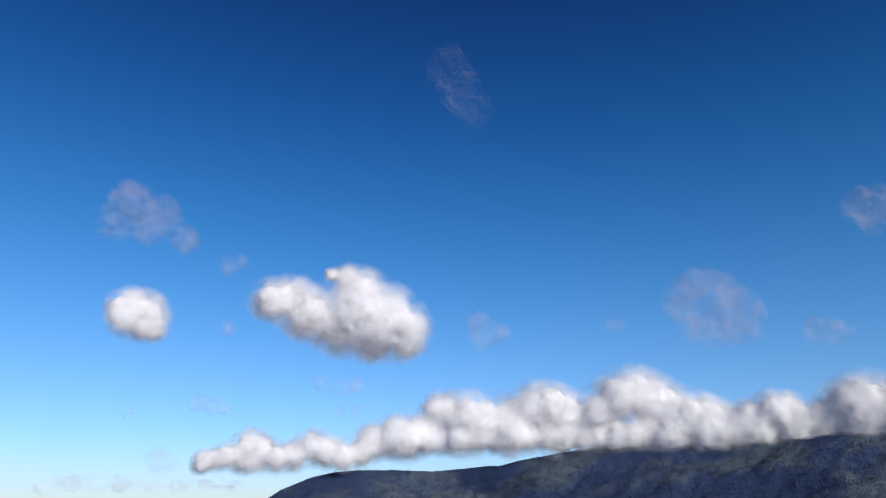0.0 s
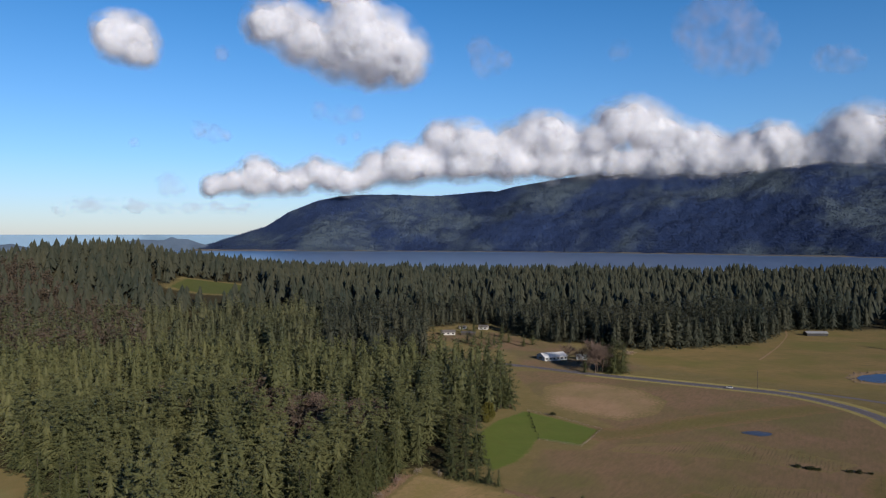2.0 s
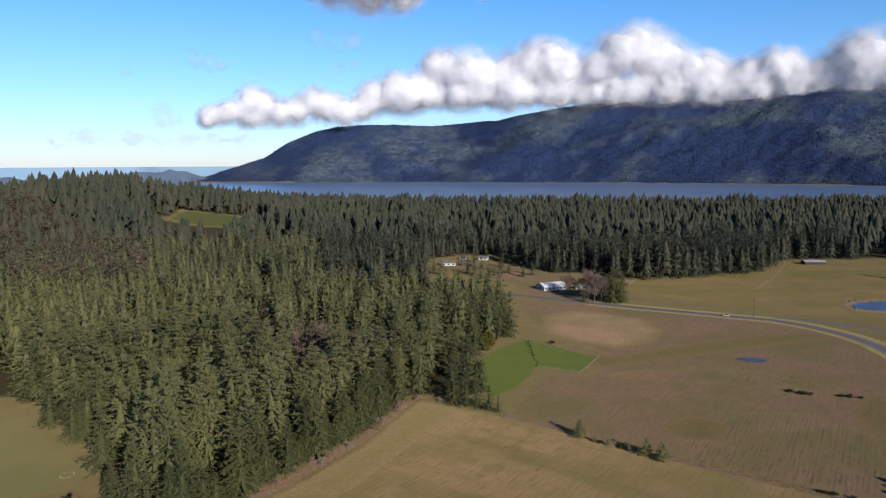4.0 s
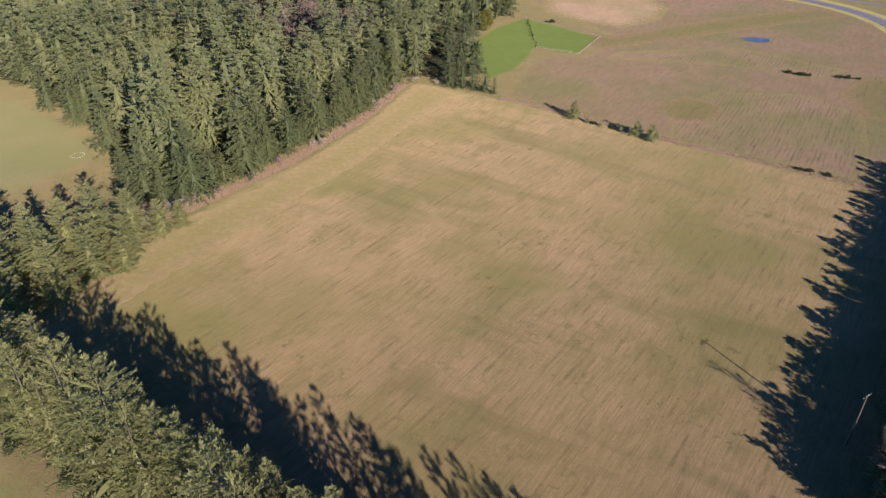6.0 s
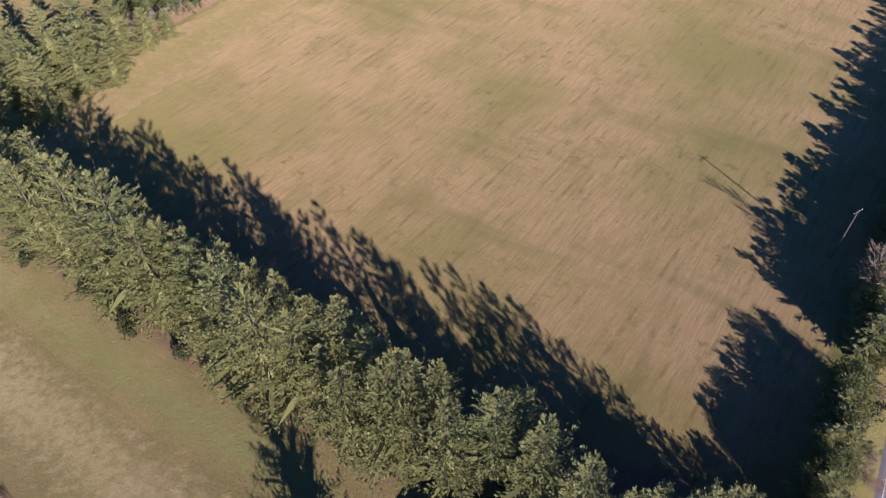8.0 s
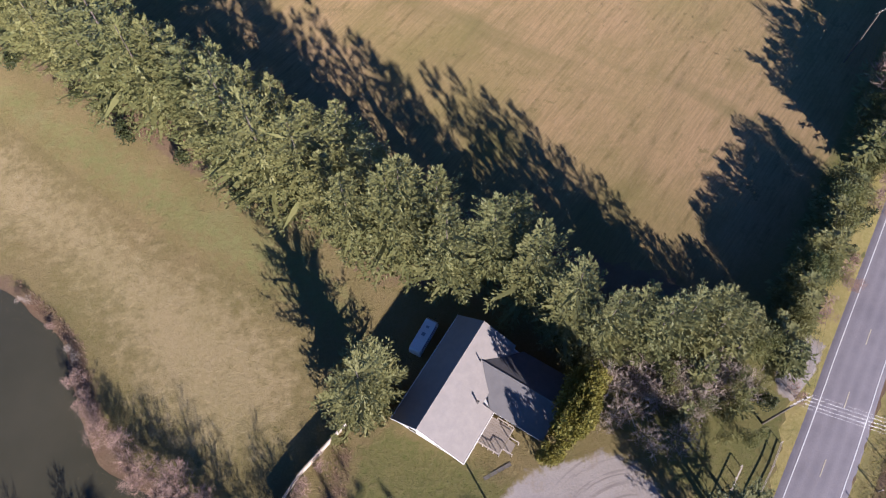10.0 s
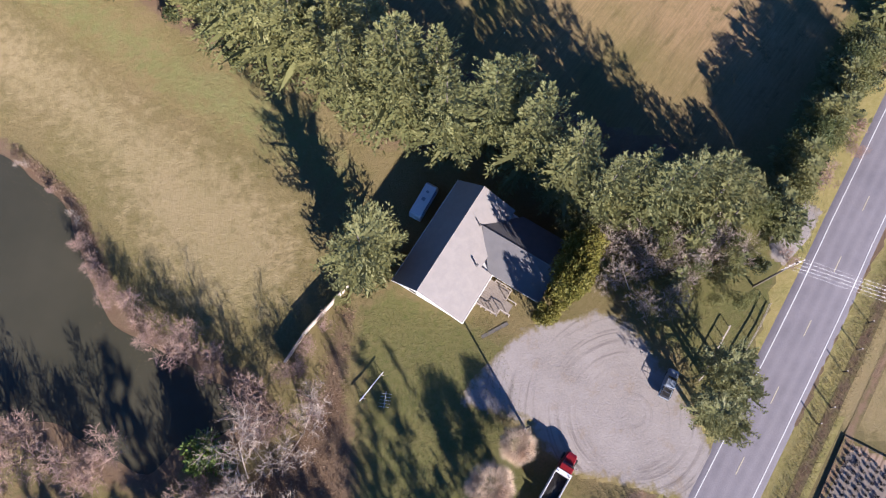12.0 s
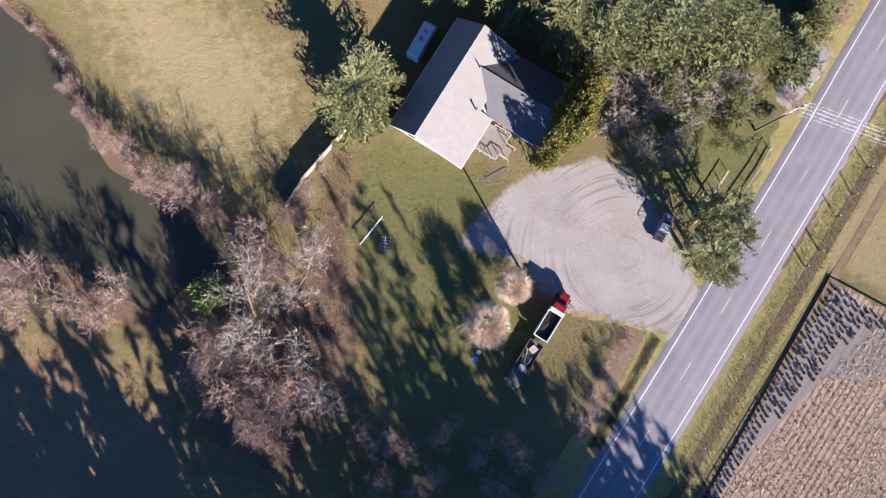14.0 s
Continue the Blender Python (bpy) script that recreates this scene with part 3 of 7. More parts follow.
def wood(name, places, templates, mat, label, seed, size=(0.5, 1.15), zs=None):
    """Many trees as one mesh; each takes a template, a turn, a height and a tone."""
    rs = np.random.RandomState(seed)
    vs, fs, ts, n = [], [], [], 0
    zs = land(places[:, 0], places[:, 1]) if zs is None else zs
    rank = 0.5 + 0.8 * noise3(places[:, 0] / 45, places[:, 1] / 45, 0 * zs, seed + 200, 3)
    hue = 0.5 + 0.9 * noise3(places[:, 0] / 90, places[:, 1] / 90, 0 * zs, seed + 201, 3)
    for (x, y), z, tall, tone in zip(places, zs, rank, hue):
        v, f = templates[rs.randint(len(templates))]
        a, k = rs.uniform(0, 6.28), size[0] + (size[1] - size[0]) * min(1.2, max(0.0, 0.55 * rs.rand() + 0.75 * tall))
        w = k * rs.uniform(0.8, 1.25)
        c, s = math.cos(a) * w, math.sin(a) * w
        lx, ly = rs.normal(0, 0.025, 2)
        vs.append(np.stack([x + c * v[:, 0] - s * v[:, 1] + lx * v[:, 2], y + s * v[:, 0] + c * v[:, 1] + ly * v[:, 2], z - 0.3 + k * v[:, 2]], -1))
        fs.append(f + n)
        ts.append(np.full(len(v), min(1.0, max(0.0, 0.6 * rs.rand() + 0.5 * tone - 0.05))))
        n += len(v)
    return thing(name, label, "forest", kind="stuff", data=mesh_of(name, np.concatenate(vs), np.concatenate(fs), mat, False, ("tint", np.concatenate(ts))))


def scatter(poly, gap, seed, holes=(), jitter=0.42):
    """Places on a shaken grid inside poly and outside the holes."""
    rs = np.random.RandomState(seed)
    poly = np.asarray(poly, dtype=float)
    lo, hi = poly.min(0), poly.max(0)
    X, Y = np.meshgrid(np.arange(lo[0], hi[0], gap), np.arange(lo[1], hi[1], gap))
    X[1::2] += gap / 2
    X, Y = X + rs.uniform(-jitter, jitter, X.shape) * gap, Y + rs.uniform(-jitter, jitter, X.shape) * gap
    k = inside(poly, X, Y)
    for h in holes:
        k &= ~inside(h, X, Y)
    return np.stack([X[k], Y[k]], -1)


FIR_HI = [branch_fir(30, 5.6 + 0.6 * (s % 2), 18, 9, 0, s, 0.5 + 0.1 * (s % 3), 0.05, 0.36, 0.28, 9, 8, 42, 0.48) for s in range(11, 17)]
FIR_MID = [branch_fir(30, 9.4 + 0.9 * (s % 3), 13, 10, 0, s, 0.75 + 0.12 * (s % 3), 0.03, 0.26, 0.12, 7, 7, 9, 1.4, -0.6, 0.66) for s in range(21, 29)]
FIR_LOW = [branch_fir(29, 8.8 + 0.9 * (s % 3), 9, 8, 0, s, 0.75 + 0.12 * (s % 3), 0.04, 0.36, 0.12, 5, 6, 4, 2.0, -0.58, 0.62, 0.8) for s in range(31, 39)]
FIR_SLIM = [branch_fir(29, 4.4 + 0.5 * (s % 2), 12, 8, 0, s, 0.7, 0.04, 0.36, 0.12, 5, 6, 4, 1.3, -0.5, 0.6) for s in range(61, 65)]
FIR_FAR = [branch_fir(27, 8.6, 4, 5, 0, s, 0.75, 0.1, 0.8, 0.1, 3, 5, top=0.98) for s in range(41, 47)]
BARE_FAR = [clump_fir(17, 5.0, 150, 1.5, s, 0.45, 0.3, 0.1, 3, 4) for s in range(48, 52)]


def fir_kinds(name, crowns, mat):
    return [(mesh_of(name, v, f, mat), v[:, 2].max()) for v, f in crowns]


HI_MESH = fir_kinds("crown", FIR_HI, M["fir"])
MID_MESH = fir_kinds("crown", FIR_MID, M["fir_edge"])
TRUNK = {}


def fir(x, y, h, kinds, label, group, wide=1.0, name="fir_tree", turn=None):
    i = random.randrange(len(kinds))
    me, full = kinds[i]
    k = h / full
    e = thing(name, label, "tree", (x, y, float(land(x, y)) - 0.1), random.uniform(0, 360) if turn is None else turn, group)
    c = part("crown", me, None, e)
    c.scale = (k * wide, k * wide, k)
    if full not in TRUNK:
        bm = tube((0, 0, -0.3), (0, 0, full * 0.93), 0.42, 0.05, 7)
        TRUNK[full] = bpy.data.meshes.new("trunk")
        bm.to_mesh(TRUNK[full])
        bm.free()
        TRUNK[full].materials.append(M["bark"])
    t = part("trunk", TRUNK[full], None, e)
    t.scale = (k, k, k)
    return e


# the wood behind the hay field
NEAR_WOOD = [(-105, 215), (-86, 198), (-74, 214), (-55, 242), (-34, 281), (-20, 322), (0, 326), (22, 320), (9, 368), (38, 437), (46, 500), (44, 540), (0, 580), (-120, 600), (-330, 560), (-330, 360), (-200, 320), (-185, 305), (-130, 252)]
MEADOW = [(-425, 1075), (-360, 1045), (-290, 1050), (-266, 1075), (-290, 1150), (-350, 1190), (-430, 1170)]
HOMES = [(-20, 735), (-20, 775), (60, 780), (120, 690), (150, 640), (170, 560), (130, 545), (60, 570), (60, 640)]
PASTURE = [(150, 640), (170, 560), (260, 480), (700, 300), (900, 700), (600, 790), (395, 800), (320, 700), (200, 660)]
pl = scatter(NEAR_WOOD, 11.6, 3, (), 0.62)
GLADE = [(-140, 452), (-112, 392), (-70, 352), (-28, 356), (-30, 385), (-62, 410), (-100, 440)]
pl = pl[~(inside(GLADE, pl[:, 0], pl[:, 1]) & (np.random.RandomState(8).rand(len(pl)) < 0.88))]
pl = pl[noise3(pl[:, 0] / 22, pl[:, 1] / 22, 0 * pl[:, 0], 77, 2) > -0.34]      # gaps
d = np.hypot(pl[:, 0], pl[:, 1])
near, mid = pl[d < 430], pl[d >= 430]
edge = rim_distance(NEAR_WOOD, near[:, 0], near[:, 1]) < 9
inner = near[~edge]
for k, (lot, kinds) in enumerate(((inner, FIR_MID), (mid, FIR_LOW))):
    wood("fir_wood", lot, kinds, M["fir_wood"], "dense wood of dark green firs", 1 + k, ((0.5, 1.2), (0.5, 1.15))[k])
for x, y in near[edge]:
    fir(x, y, random.uniform(15, 28), MID_MESH, "tall green fir at the edge of the wood", "firs at the wood edge", random.uniform(0.85, 1.1))
rim_line = [(-104, 212), (-87, 199), (-75, 214), (-56, 241), (-35, 280), (-20, 320)]
for (x0, y0), (x1, y1) in zip(rim_line, rim_line[1:]):
    for k in range(int(math.dist((x0, y0), (x1, y1)) / 4.2)):
        u = (k + random.uniform(0, 0.8)) / (math.dist((x0, y0), (x1, y1)) / 4.2)
        fir(x0 + (x1 - x0) * u - random.uniform(0, 5), y0 + (y1 - y0) * u + random.uniform(-1, 2), random.uniform(9, 22), MID_MESH, "bushy green fir at the edge of the wood", "firs at the wood edge", random.uniform(0.9, 1.2))
FARWOOD = [(-1250, 560), (-330, 560), (-120, 600), (0, 590), (60, 700), (140, 700), (320, 700), (395, 800), (620, 790), (900, 700), (1500, 600), (1750, 1700), (-1500, 1950)]
TALL = [(152, 668), (200, 664), (318, 703), (384, 798), (480, 790), (490, 850), (300, 840), (140, 770)]
FORE = [(-400, 950), (-300, 940), (-255, 1070), (-435, 1085)]
VIEWS = [(-20, 735), (-26, 690), (-12, 590), (30, 590), (70, 640), (62, 780), (64, 830), (20, 830), (-20, 790)]      # open ground before the bungalows
pl = scatter(FARWOOD, 12.5, 4, (HOMES, PASTURE, MEADOW, VIEWS, FORE, TALL), 0.5)
pl2 = scatter(FARWOOD, 21.0, 5, (HOMES, PASTURE, MEADOW, VIEWS, FORE, TALL), 0.5)
pl = pl[noise3(pl[:, 0] / 40, pl[:, 1] / 40, 0 * pl[:, 0], 78, 3) > -0.36]
d, d2 = np.hypot(pl[:, 0], pl[:, 1]), np.hypot(pl2[:, 0], pl2[:, 1])
bay = pl[d < 900]
# one wood in two needle tones, split along a bearing from the eye
left = bay[:, 0] < -0.17 * bay[:, 1]
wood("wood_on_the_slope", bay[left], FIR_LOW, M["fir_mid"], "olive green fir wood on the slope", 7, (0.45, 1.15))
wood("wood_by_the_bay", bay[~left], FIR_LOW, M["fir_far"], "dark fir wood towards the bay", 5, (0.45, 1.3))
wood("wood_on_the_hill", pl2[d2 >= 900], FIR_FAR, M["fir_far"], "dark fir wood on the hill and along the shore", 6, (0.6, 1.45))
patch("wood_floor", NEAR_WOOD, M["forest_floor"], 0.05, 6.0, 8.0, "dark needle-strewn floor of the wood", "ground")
patch("hill_meadow", MEADOW, M["hill_grass"], 0.3, 6.0, 12.0, "green meadow on the wooded hill", "meadow")
patch("clearing", HOMES, M["ploughed"], 0.12, 5.0, 14.0, "brown clearing round the far houses", "clearing")
patch("far_pasture", [(150, 645), (166, 575), (250, 505), (330, 470), (640, 330), (900, 700), (600, 785), (400, 797), (320, 705), (200, 662)], M["pasture"], 0.08, 6.0, 14.0, "straw and green pasture beyond the road", "pasture")
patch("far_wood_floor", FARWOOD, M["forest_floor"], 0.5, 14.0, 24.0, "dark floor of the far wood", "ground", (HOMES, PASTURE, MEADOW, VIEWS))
SLOPE = [(-660, 1090), (-343, 800), (-255, 600), (-369, 590), (-520, 700), (-800, 900)]
M["brown_wood"] = foliage("leafless_brown_crowns", (0.0598, 0.0443, 0.031), (0.0858, 0.0606, 0.043), (0.078, 0.0606, 0.0387), own=False)
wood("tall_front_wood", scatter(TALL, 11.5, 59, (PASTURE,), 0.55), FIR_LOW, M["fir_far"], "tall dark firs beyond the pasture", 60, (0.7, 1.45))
wood("leafless_wood", scatter(SLOPE, 17.0, 55), BARE_FAR, M["brown_wood"], "brown leafless trees among the firs", 56, (1.2, 1.75))
wood("leafless_glade", scatter(GLADE, 6.5, 57), BARE_FAR, M["brown_wood"], "pinkish brown leafless trees in the fir wood", 58, (0.75, 1.1))


# ---- the mountain across the bay ----


def azimuth(px):
    """Angle from straight ahead of a bearing given in columns."""
    return math.atan((px - 784) / 1244.7)


RIDGE = [(-300, -1.5), (240, -1.5), (300, -1.4), (360, -1.0), (400, -0.4), (430, 0.0), (470, 0.55), (490, 1.1), (510, 1.7), (560, 2.6), (600, 3.0), (640, 3.15), (700, 3.15), (770, 3.05), (820, 3.25), (865, 3.45), (878, 3.4), (910, 3.8), (1000, 4.45), (1060, 4.8), (1150, 5.15), (1300, 5.45), (1400, 5.6), (1500, 5.75), (1700, 5.9), (2200, 5.0)]
SHORE = [(-300, 4850), (340, 4800), (560, 4450), (900, 4250), (1200, 4000), (1560, 3800), (2200, 3500)]


def mountain():
    az = np.linspace(azimuth(-200), azimuth(2100), 360)
    col = 784 + 1244.7 * np.tan(az)
    top = np.interp(col, *np.array(RIDGE).T)
    sh = np.interp(col, *np.array(SHORE).T)
    vs = []
    K = 46
    for i in range(K):
        u = i / (K - 1)
        dist = sh + (4960 - sh) * u
        lift = np.tan(np.radians(top)) * 4960 + EYE + 3
        prof = np.where(u < 0.12, u * 0.35, 0.042 + max(u - 0.12, 0.0) ** 0.9 * 1.073)
        z = SEA - 3 + lift * prof
        z = z + (noise3(dist * np.sin(az) / 420, dist * np.cos(az) / 300, 0 * az, 9, 5, 0.55) * 125 * np.sin(math.pi * min(u * 1.02, 1))) * np.clip(lift / 300, 0.05, 1)
        vs.append(np.stack([dist * np.sin(az) / np.cos(az * 0), dist * np.cos(az), z], -1))
    v = np.concatenate(vs)
    n = len(az)
    i = (np.arange(K - 1)[:, None] * n + np.arange(n - 1)[None]).ravel()
    return v, np.stack([i, i + 1, i + n + 1, i + n], -1)


SHORE_WALL = plain("pale_far_walls", (0.36, 0.314, 0.26), (0.42, 0.375, 0.322), 0.1, 0.8)
SHORE_ROOF = plain("pale_far_roofs", (0.27, 0.235, 0.208), (0.33, 0.291, 0.26), 0.1, 0.8)
# the haze over the bay is put into this blue colour, with paler patches
hillside, nt, b = material("haze_blue_mountainside", 0.95, 0.0, 0.1)
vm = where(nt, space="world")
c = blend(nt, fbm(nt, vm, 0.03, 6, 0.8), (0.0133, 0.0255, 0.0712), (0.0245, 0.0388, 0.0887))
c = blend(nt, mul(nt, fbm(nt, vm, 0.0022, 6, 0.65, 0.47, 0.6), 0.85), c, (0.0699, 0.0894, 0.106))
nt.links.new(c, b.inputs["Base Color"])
relief(nt, b, fbm(nt, vm, 0.05, 5, 0.7), 0.6, 9.0)
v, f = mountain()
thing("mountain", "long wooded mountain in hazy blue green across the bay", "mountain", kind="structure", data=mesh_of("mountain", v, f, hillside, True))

pick = np.random.RandomState(77)
k = pick.randint(0, len(f), 27000)
w = pick.dirichlet((1, 1, 1, 1), len(k))
spot = (v[f[k]] * w[..., None]).sum(1)
spot = spot[spot[:, 2] > SEA + 4]
# the same haze blue is mixed into the needles on the mountain
M["fir_distant"] = foliage("haze_blue_distant_needles", (0.016, 0.0296, 0.071), (0.0274, 0.0433, 0.091), (0.0365, 0.0513, 0.0959), own=False)
wood("mountain_wood", spot[:, :2], [lo_fir(22, 11.0, 1, 4, s) for s in range(41, 45)], M["fir_distant"], "forest on the mountainside in a haze-tinted blue green", 78, (0.26, 0.46), spot[:, 2])

# open water, an upright strip in flat pale blue, and islands at the horizon
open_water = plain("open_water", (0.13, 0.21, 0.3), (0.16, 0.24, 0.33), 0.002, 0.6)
arc_ = np.linspace(-0.95, 0.1, 60)
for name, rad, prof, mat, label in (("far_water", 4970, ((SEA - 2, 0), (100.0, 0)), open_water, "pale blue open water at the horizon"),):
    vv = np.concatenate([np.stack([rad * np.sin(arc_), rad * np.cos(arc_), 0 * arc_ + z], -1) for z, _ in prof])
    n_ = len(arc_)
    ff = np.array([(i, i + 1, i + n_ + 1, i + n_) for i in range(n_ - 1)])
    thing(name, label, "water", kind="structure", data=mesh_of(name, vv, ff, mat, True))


# the islands' distance haze is put into this pale blue colour
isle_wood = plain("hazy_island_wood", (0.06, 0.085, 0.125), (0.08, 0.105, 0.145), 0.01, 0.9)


def island(px0, px1, top, rad, label, seed):
    """A low wooded island that rises from the bay."""
    az = np.linspace(azimuth(px0), azimuth(px1), 60)
    hump = np.sin(np.linspace(0, math.pi, 60)) ** 0.6 * (0.75 + 0.35 * noise3(az * 60, 0 * az, 0 * az, seed, 3))
    rings = []
    for u in (0.0, 0.15, 0.5, 1.0):
        rr = rad + 60 * u
        rings.append(np.stack([rr * np.sin(az), rr * np.cos(az), SEA - 1 + (top - SEA + 1) * hump * u ** 0.6], -1))
    n_ = 60
    ff = np.array([(r * n_ + i, r * n_ + i + 1, (r + 1) * n_ + i + 1, (r + 1) * n_ + i) for r in range(3) for i in range(n_ - 1)])
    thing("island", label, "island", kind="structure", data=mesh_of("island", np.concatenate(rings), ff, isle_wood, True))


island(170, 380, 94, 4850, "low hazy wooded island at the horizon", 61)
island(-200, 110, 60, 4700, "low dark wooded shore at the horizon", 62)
for px, d_ in [(408, 4700), (425, 4690), (440, 4680), (455, 4670), (470, 4665), (486, 4660), (500, 4650), (512, 4640)]:
    a = azimuth(px)
    e = thing("shore_house", "tiny pale house on the far shore", "house", (d_ * math.sin(a), d_ * math.cos(a), SEA), -math.degrees(a), "houses on the far shore")
    part("wall", box(-5, 5, -4, 4, -4, 4), SHORE_WALL, e)
    part("roof", slab([(-5.6, -4.6, 4), (5.6, -4.6, 4), (5.6, 0, 6), (-5.6, 0, 6)], 0.4), SHORE_ROOF, e)

az_ = np.linspace(azimuth(340), azimuth(2000), 260)
sh_ = np.interp(784 + 1244.7 * np.tan(az_), *np.array(SHORE).T)
tall_ = 2.5 + 3.5 * np.clip(noise3(az_ * 60, 0 * az_, 0 * az_, 66, 4) + 0.15, 0, 1) * 2 + 5 * (az_ < azimuth(525))
rows_ = [np.stack([(sh_ + o) * np.sin(az_), (sh_ + o) * np.cos(az_), SEA + z + k * tall_], -1) for o, z, k in ((-14, -0.6, 0), (-6, 0.2, 0.5), (10, 0.2, 1.0), (40, 0.2, 0.9))]
n_ = len(az_)
ff = np.array([(r * n_ + i, r * n_ + i + 1, (r + 1) * n_ + i + 1, (r + 1) * n_ + i) for r in range(3) for i in range(n_ - 1)])
thing("far_beach", "pale rocky shoreline across the bay", "shore", kind="structure", data=mesh_of("far_beach", np.concatenate(rows_), ff, plain("pale_shore_rock", (0.136, 0.112, 0.0918), (0.088, 0.0792, 0.0714), 0.02, 0.9), True))

# ---- clouds ----


def surface(field, lo, step, level):
    """The surface where field equals level, as quads (surface nets)."""
    s = field > level
    nx, ny, nz = field.shape
    corner = [(i, j, k) for i in (0, 1) for j in (0, 1) for k in (0, 1)]
    cells = [s[i:nx - 1 + i, j:ny - 1 + j, k:nz - 1 + k] for i, j, k in corner]
    cnt = sum(c.astype(np.int8) for c in cells)
    mixed = (cnt > 0) & (cnt < 8)
    acc, num = np.zeros((*mixed.shape, 3)), np.zeros(mixed.shape)
    for a in range(8):
        for b2 in range(a + 1, 8):
            p, q = np.array(corner[a]), np.array(corner[b2])
            if np.abs(p - q).sum() != 1:
                continue
            fa = field[p[0]:nx - 1 + p[0], p[1]:ny - 1 + p[1], p[2]:nz - 1 + p[2]]
            fb = field[q[0]:nx - 1 + q[0], q[1]:ny - 1 + q[1], q[2]:nz - 1 + q[2]]
            cross = (fa > level) != (fb > level)
            t = np.where(cross, (level - fa) / np.where(cross, fb - fa, 1), 0)
            acc += np.where(cross[..., None], p + t[..., None] * (q - p), 0)
            num += cross
    idx = np.full(mixed.shape, -1)
    where_ = np.argwhere(mixed)
    idx[mixed] = np.arange(len(where_))
    v = (where_ + acc[mixed] / num[mixed][:, None]) * step + lo
    quads = []
    for ax in range(3):
        o = [1, 1, 1]
        o[ax] = 0
        a = np.swapaxes(s, 0, ax)
        edge_ = (a[:-1] != a[1:])
        edge_ = np.swapaxes(edge_, 0, ax)
        e = np.argwhere(edge_)
        u, w = [k for k in range(3) if k != ax]
        ok = (e[:, u] > 0) & (e[:, w] > 0) & (e[:, u] < field.shape[u] - 1) & (e[:, w] < field.shape[w] - 1)
        e = e[ok]
        q = []
        for du, dw in ((-1, -1), (0, -1), (0, 0), (-1, 0)):
            c_ = e.copy()
            c_[:, u] += du
            c_[:, w] += dw
            q.append(idx[c_[:, 0], c_[:, 1], c_[:, 2]])
        q = np.stack(q, -1)
        first = s[e[:, 0], e[:, 1], e[:, 2]]
        flip = first if ax != 1 else ~first
        q[~flip] = q[~flip][:, ::-1]
        quads.append(q)
    return v, np.concatenate(quads)


def cloud_material(name, tone, thin=0.0):
    """Droplets scatter light both ways; thin: how much of the light a shred stops."""
    m, nt, b = material(name, 1.0, 0.0, 0.0)
    v = where(nt, space="world")
    c = blend(nt, fbm(nt, v, 0.004, 4), tone, tuple(0.93 * q for q in tone))
    nt.links.new(c, b.inputs["Base Color"])
    tr = nt.nodes.new("ShaderNodeBsdfTranslucent")
    nt.links.new(c, tr.inputs["Color"])
    mix = nt.nodes.new("ShaderNodeMixShader")
    mix.inputs[0].default_value = 0.5
    nt.links.new(b.outputs[0], mix.inputs[1])
    nt.links.new(tr.outputs[0], mix.inputs[2])
    out = mix.outputs[0]
    if thin:
        gap = nt.nodes.new("ShaderNodeBsdfTransparent")
        veil = nt.nodes.new("ShaderNodeMixShader")
        nt.links.new(mul(nt, fbm(nt, v, 0.009, 4, 0.6, 0.36, 0.62), thin), veil.inputs[0])
        nt.links.new(gap.outputs[0], veil.inputs[1])
        nt.links.new(out, veil.inputs[2])
        out = veil.outputs[0]
    nt.links.new(out, nt.nodes["Material Output"].inputs["Surface"])
    return m


CLOUD_TONE = (0.895, 0.88, 0.905)
CLOUD_CORE = cloud_material("cloud", CLOUD_TONE)
CLOUD_VEIL = [cloud_material("cloud_veil", CLOUD_TONE, k) for k in (0.34, 0.26, 0.2, 0.15, 0.1, 0.06)]
CLOUD_THIN = cloud_material("cloud_wisp", (0.7, 0.62, 0.7), 0.022)
scene.cycles.transparent_max_bounces = 64


def sky_point(px, py, dist, pitch=-1.41):
    """The place at that distance in the direction of a column and a row, under a tilt."""
    d = Vector(((px - 784) / 1244.7, 1.0, 0))
    up = (441 - py) / 1244.7
    c, s = math.cos(radians(pitch)), math.sin(radians(pitch))
    d = Vector((d.x, c - up * s, s + up * c))
    return Vector((0, 0, EYE)) + d.normalized() * dist


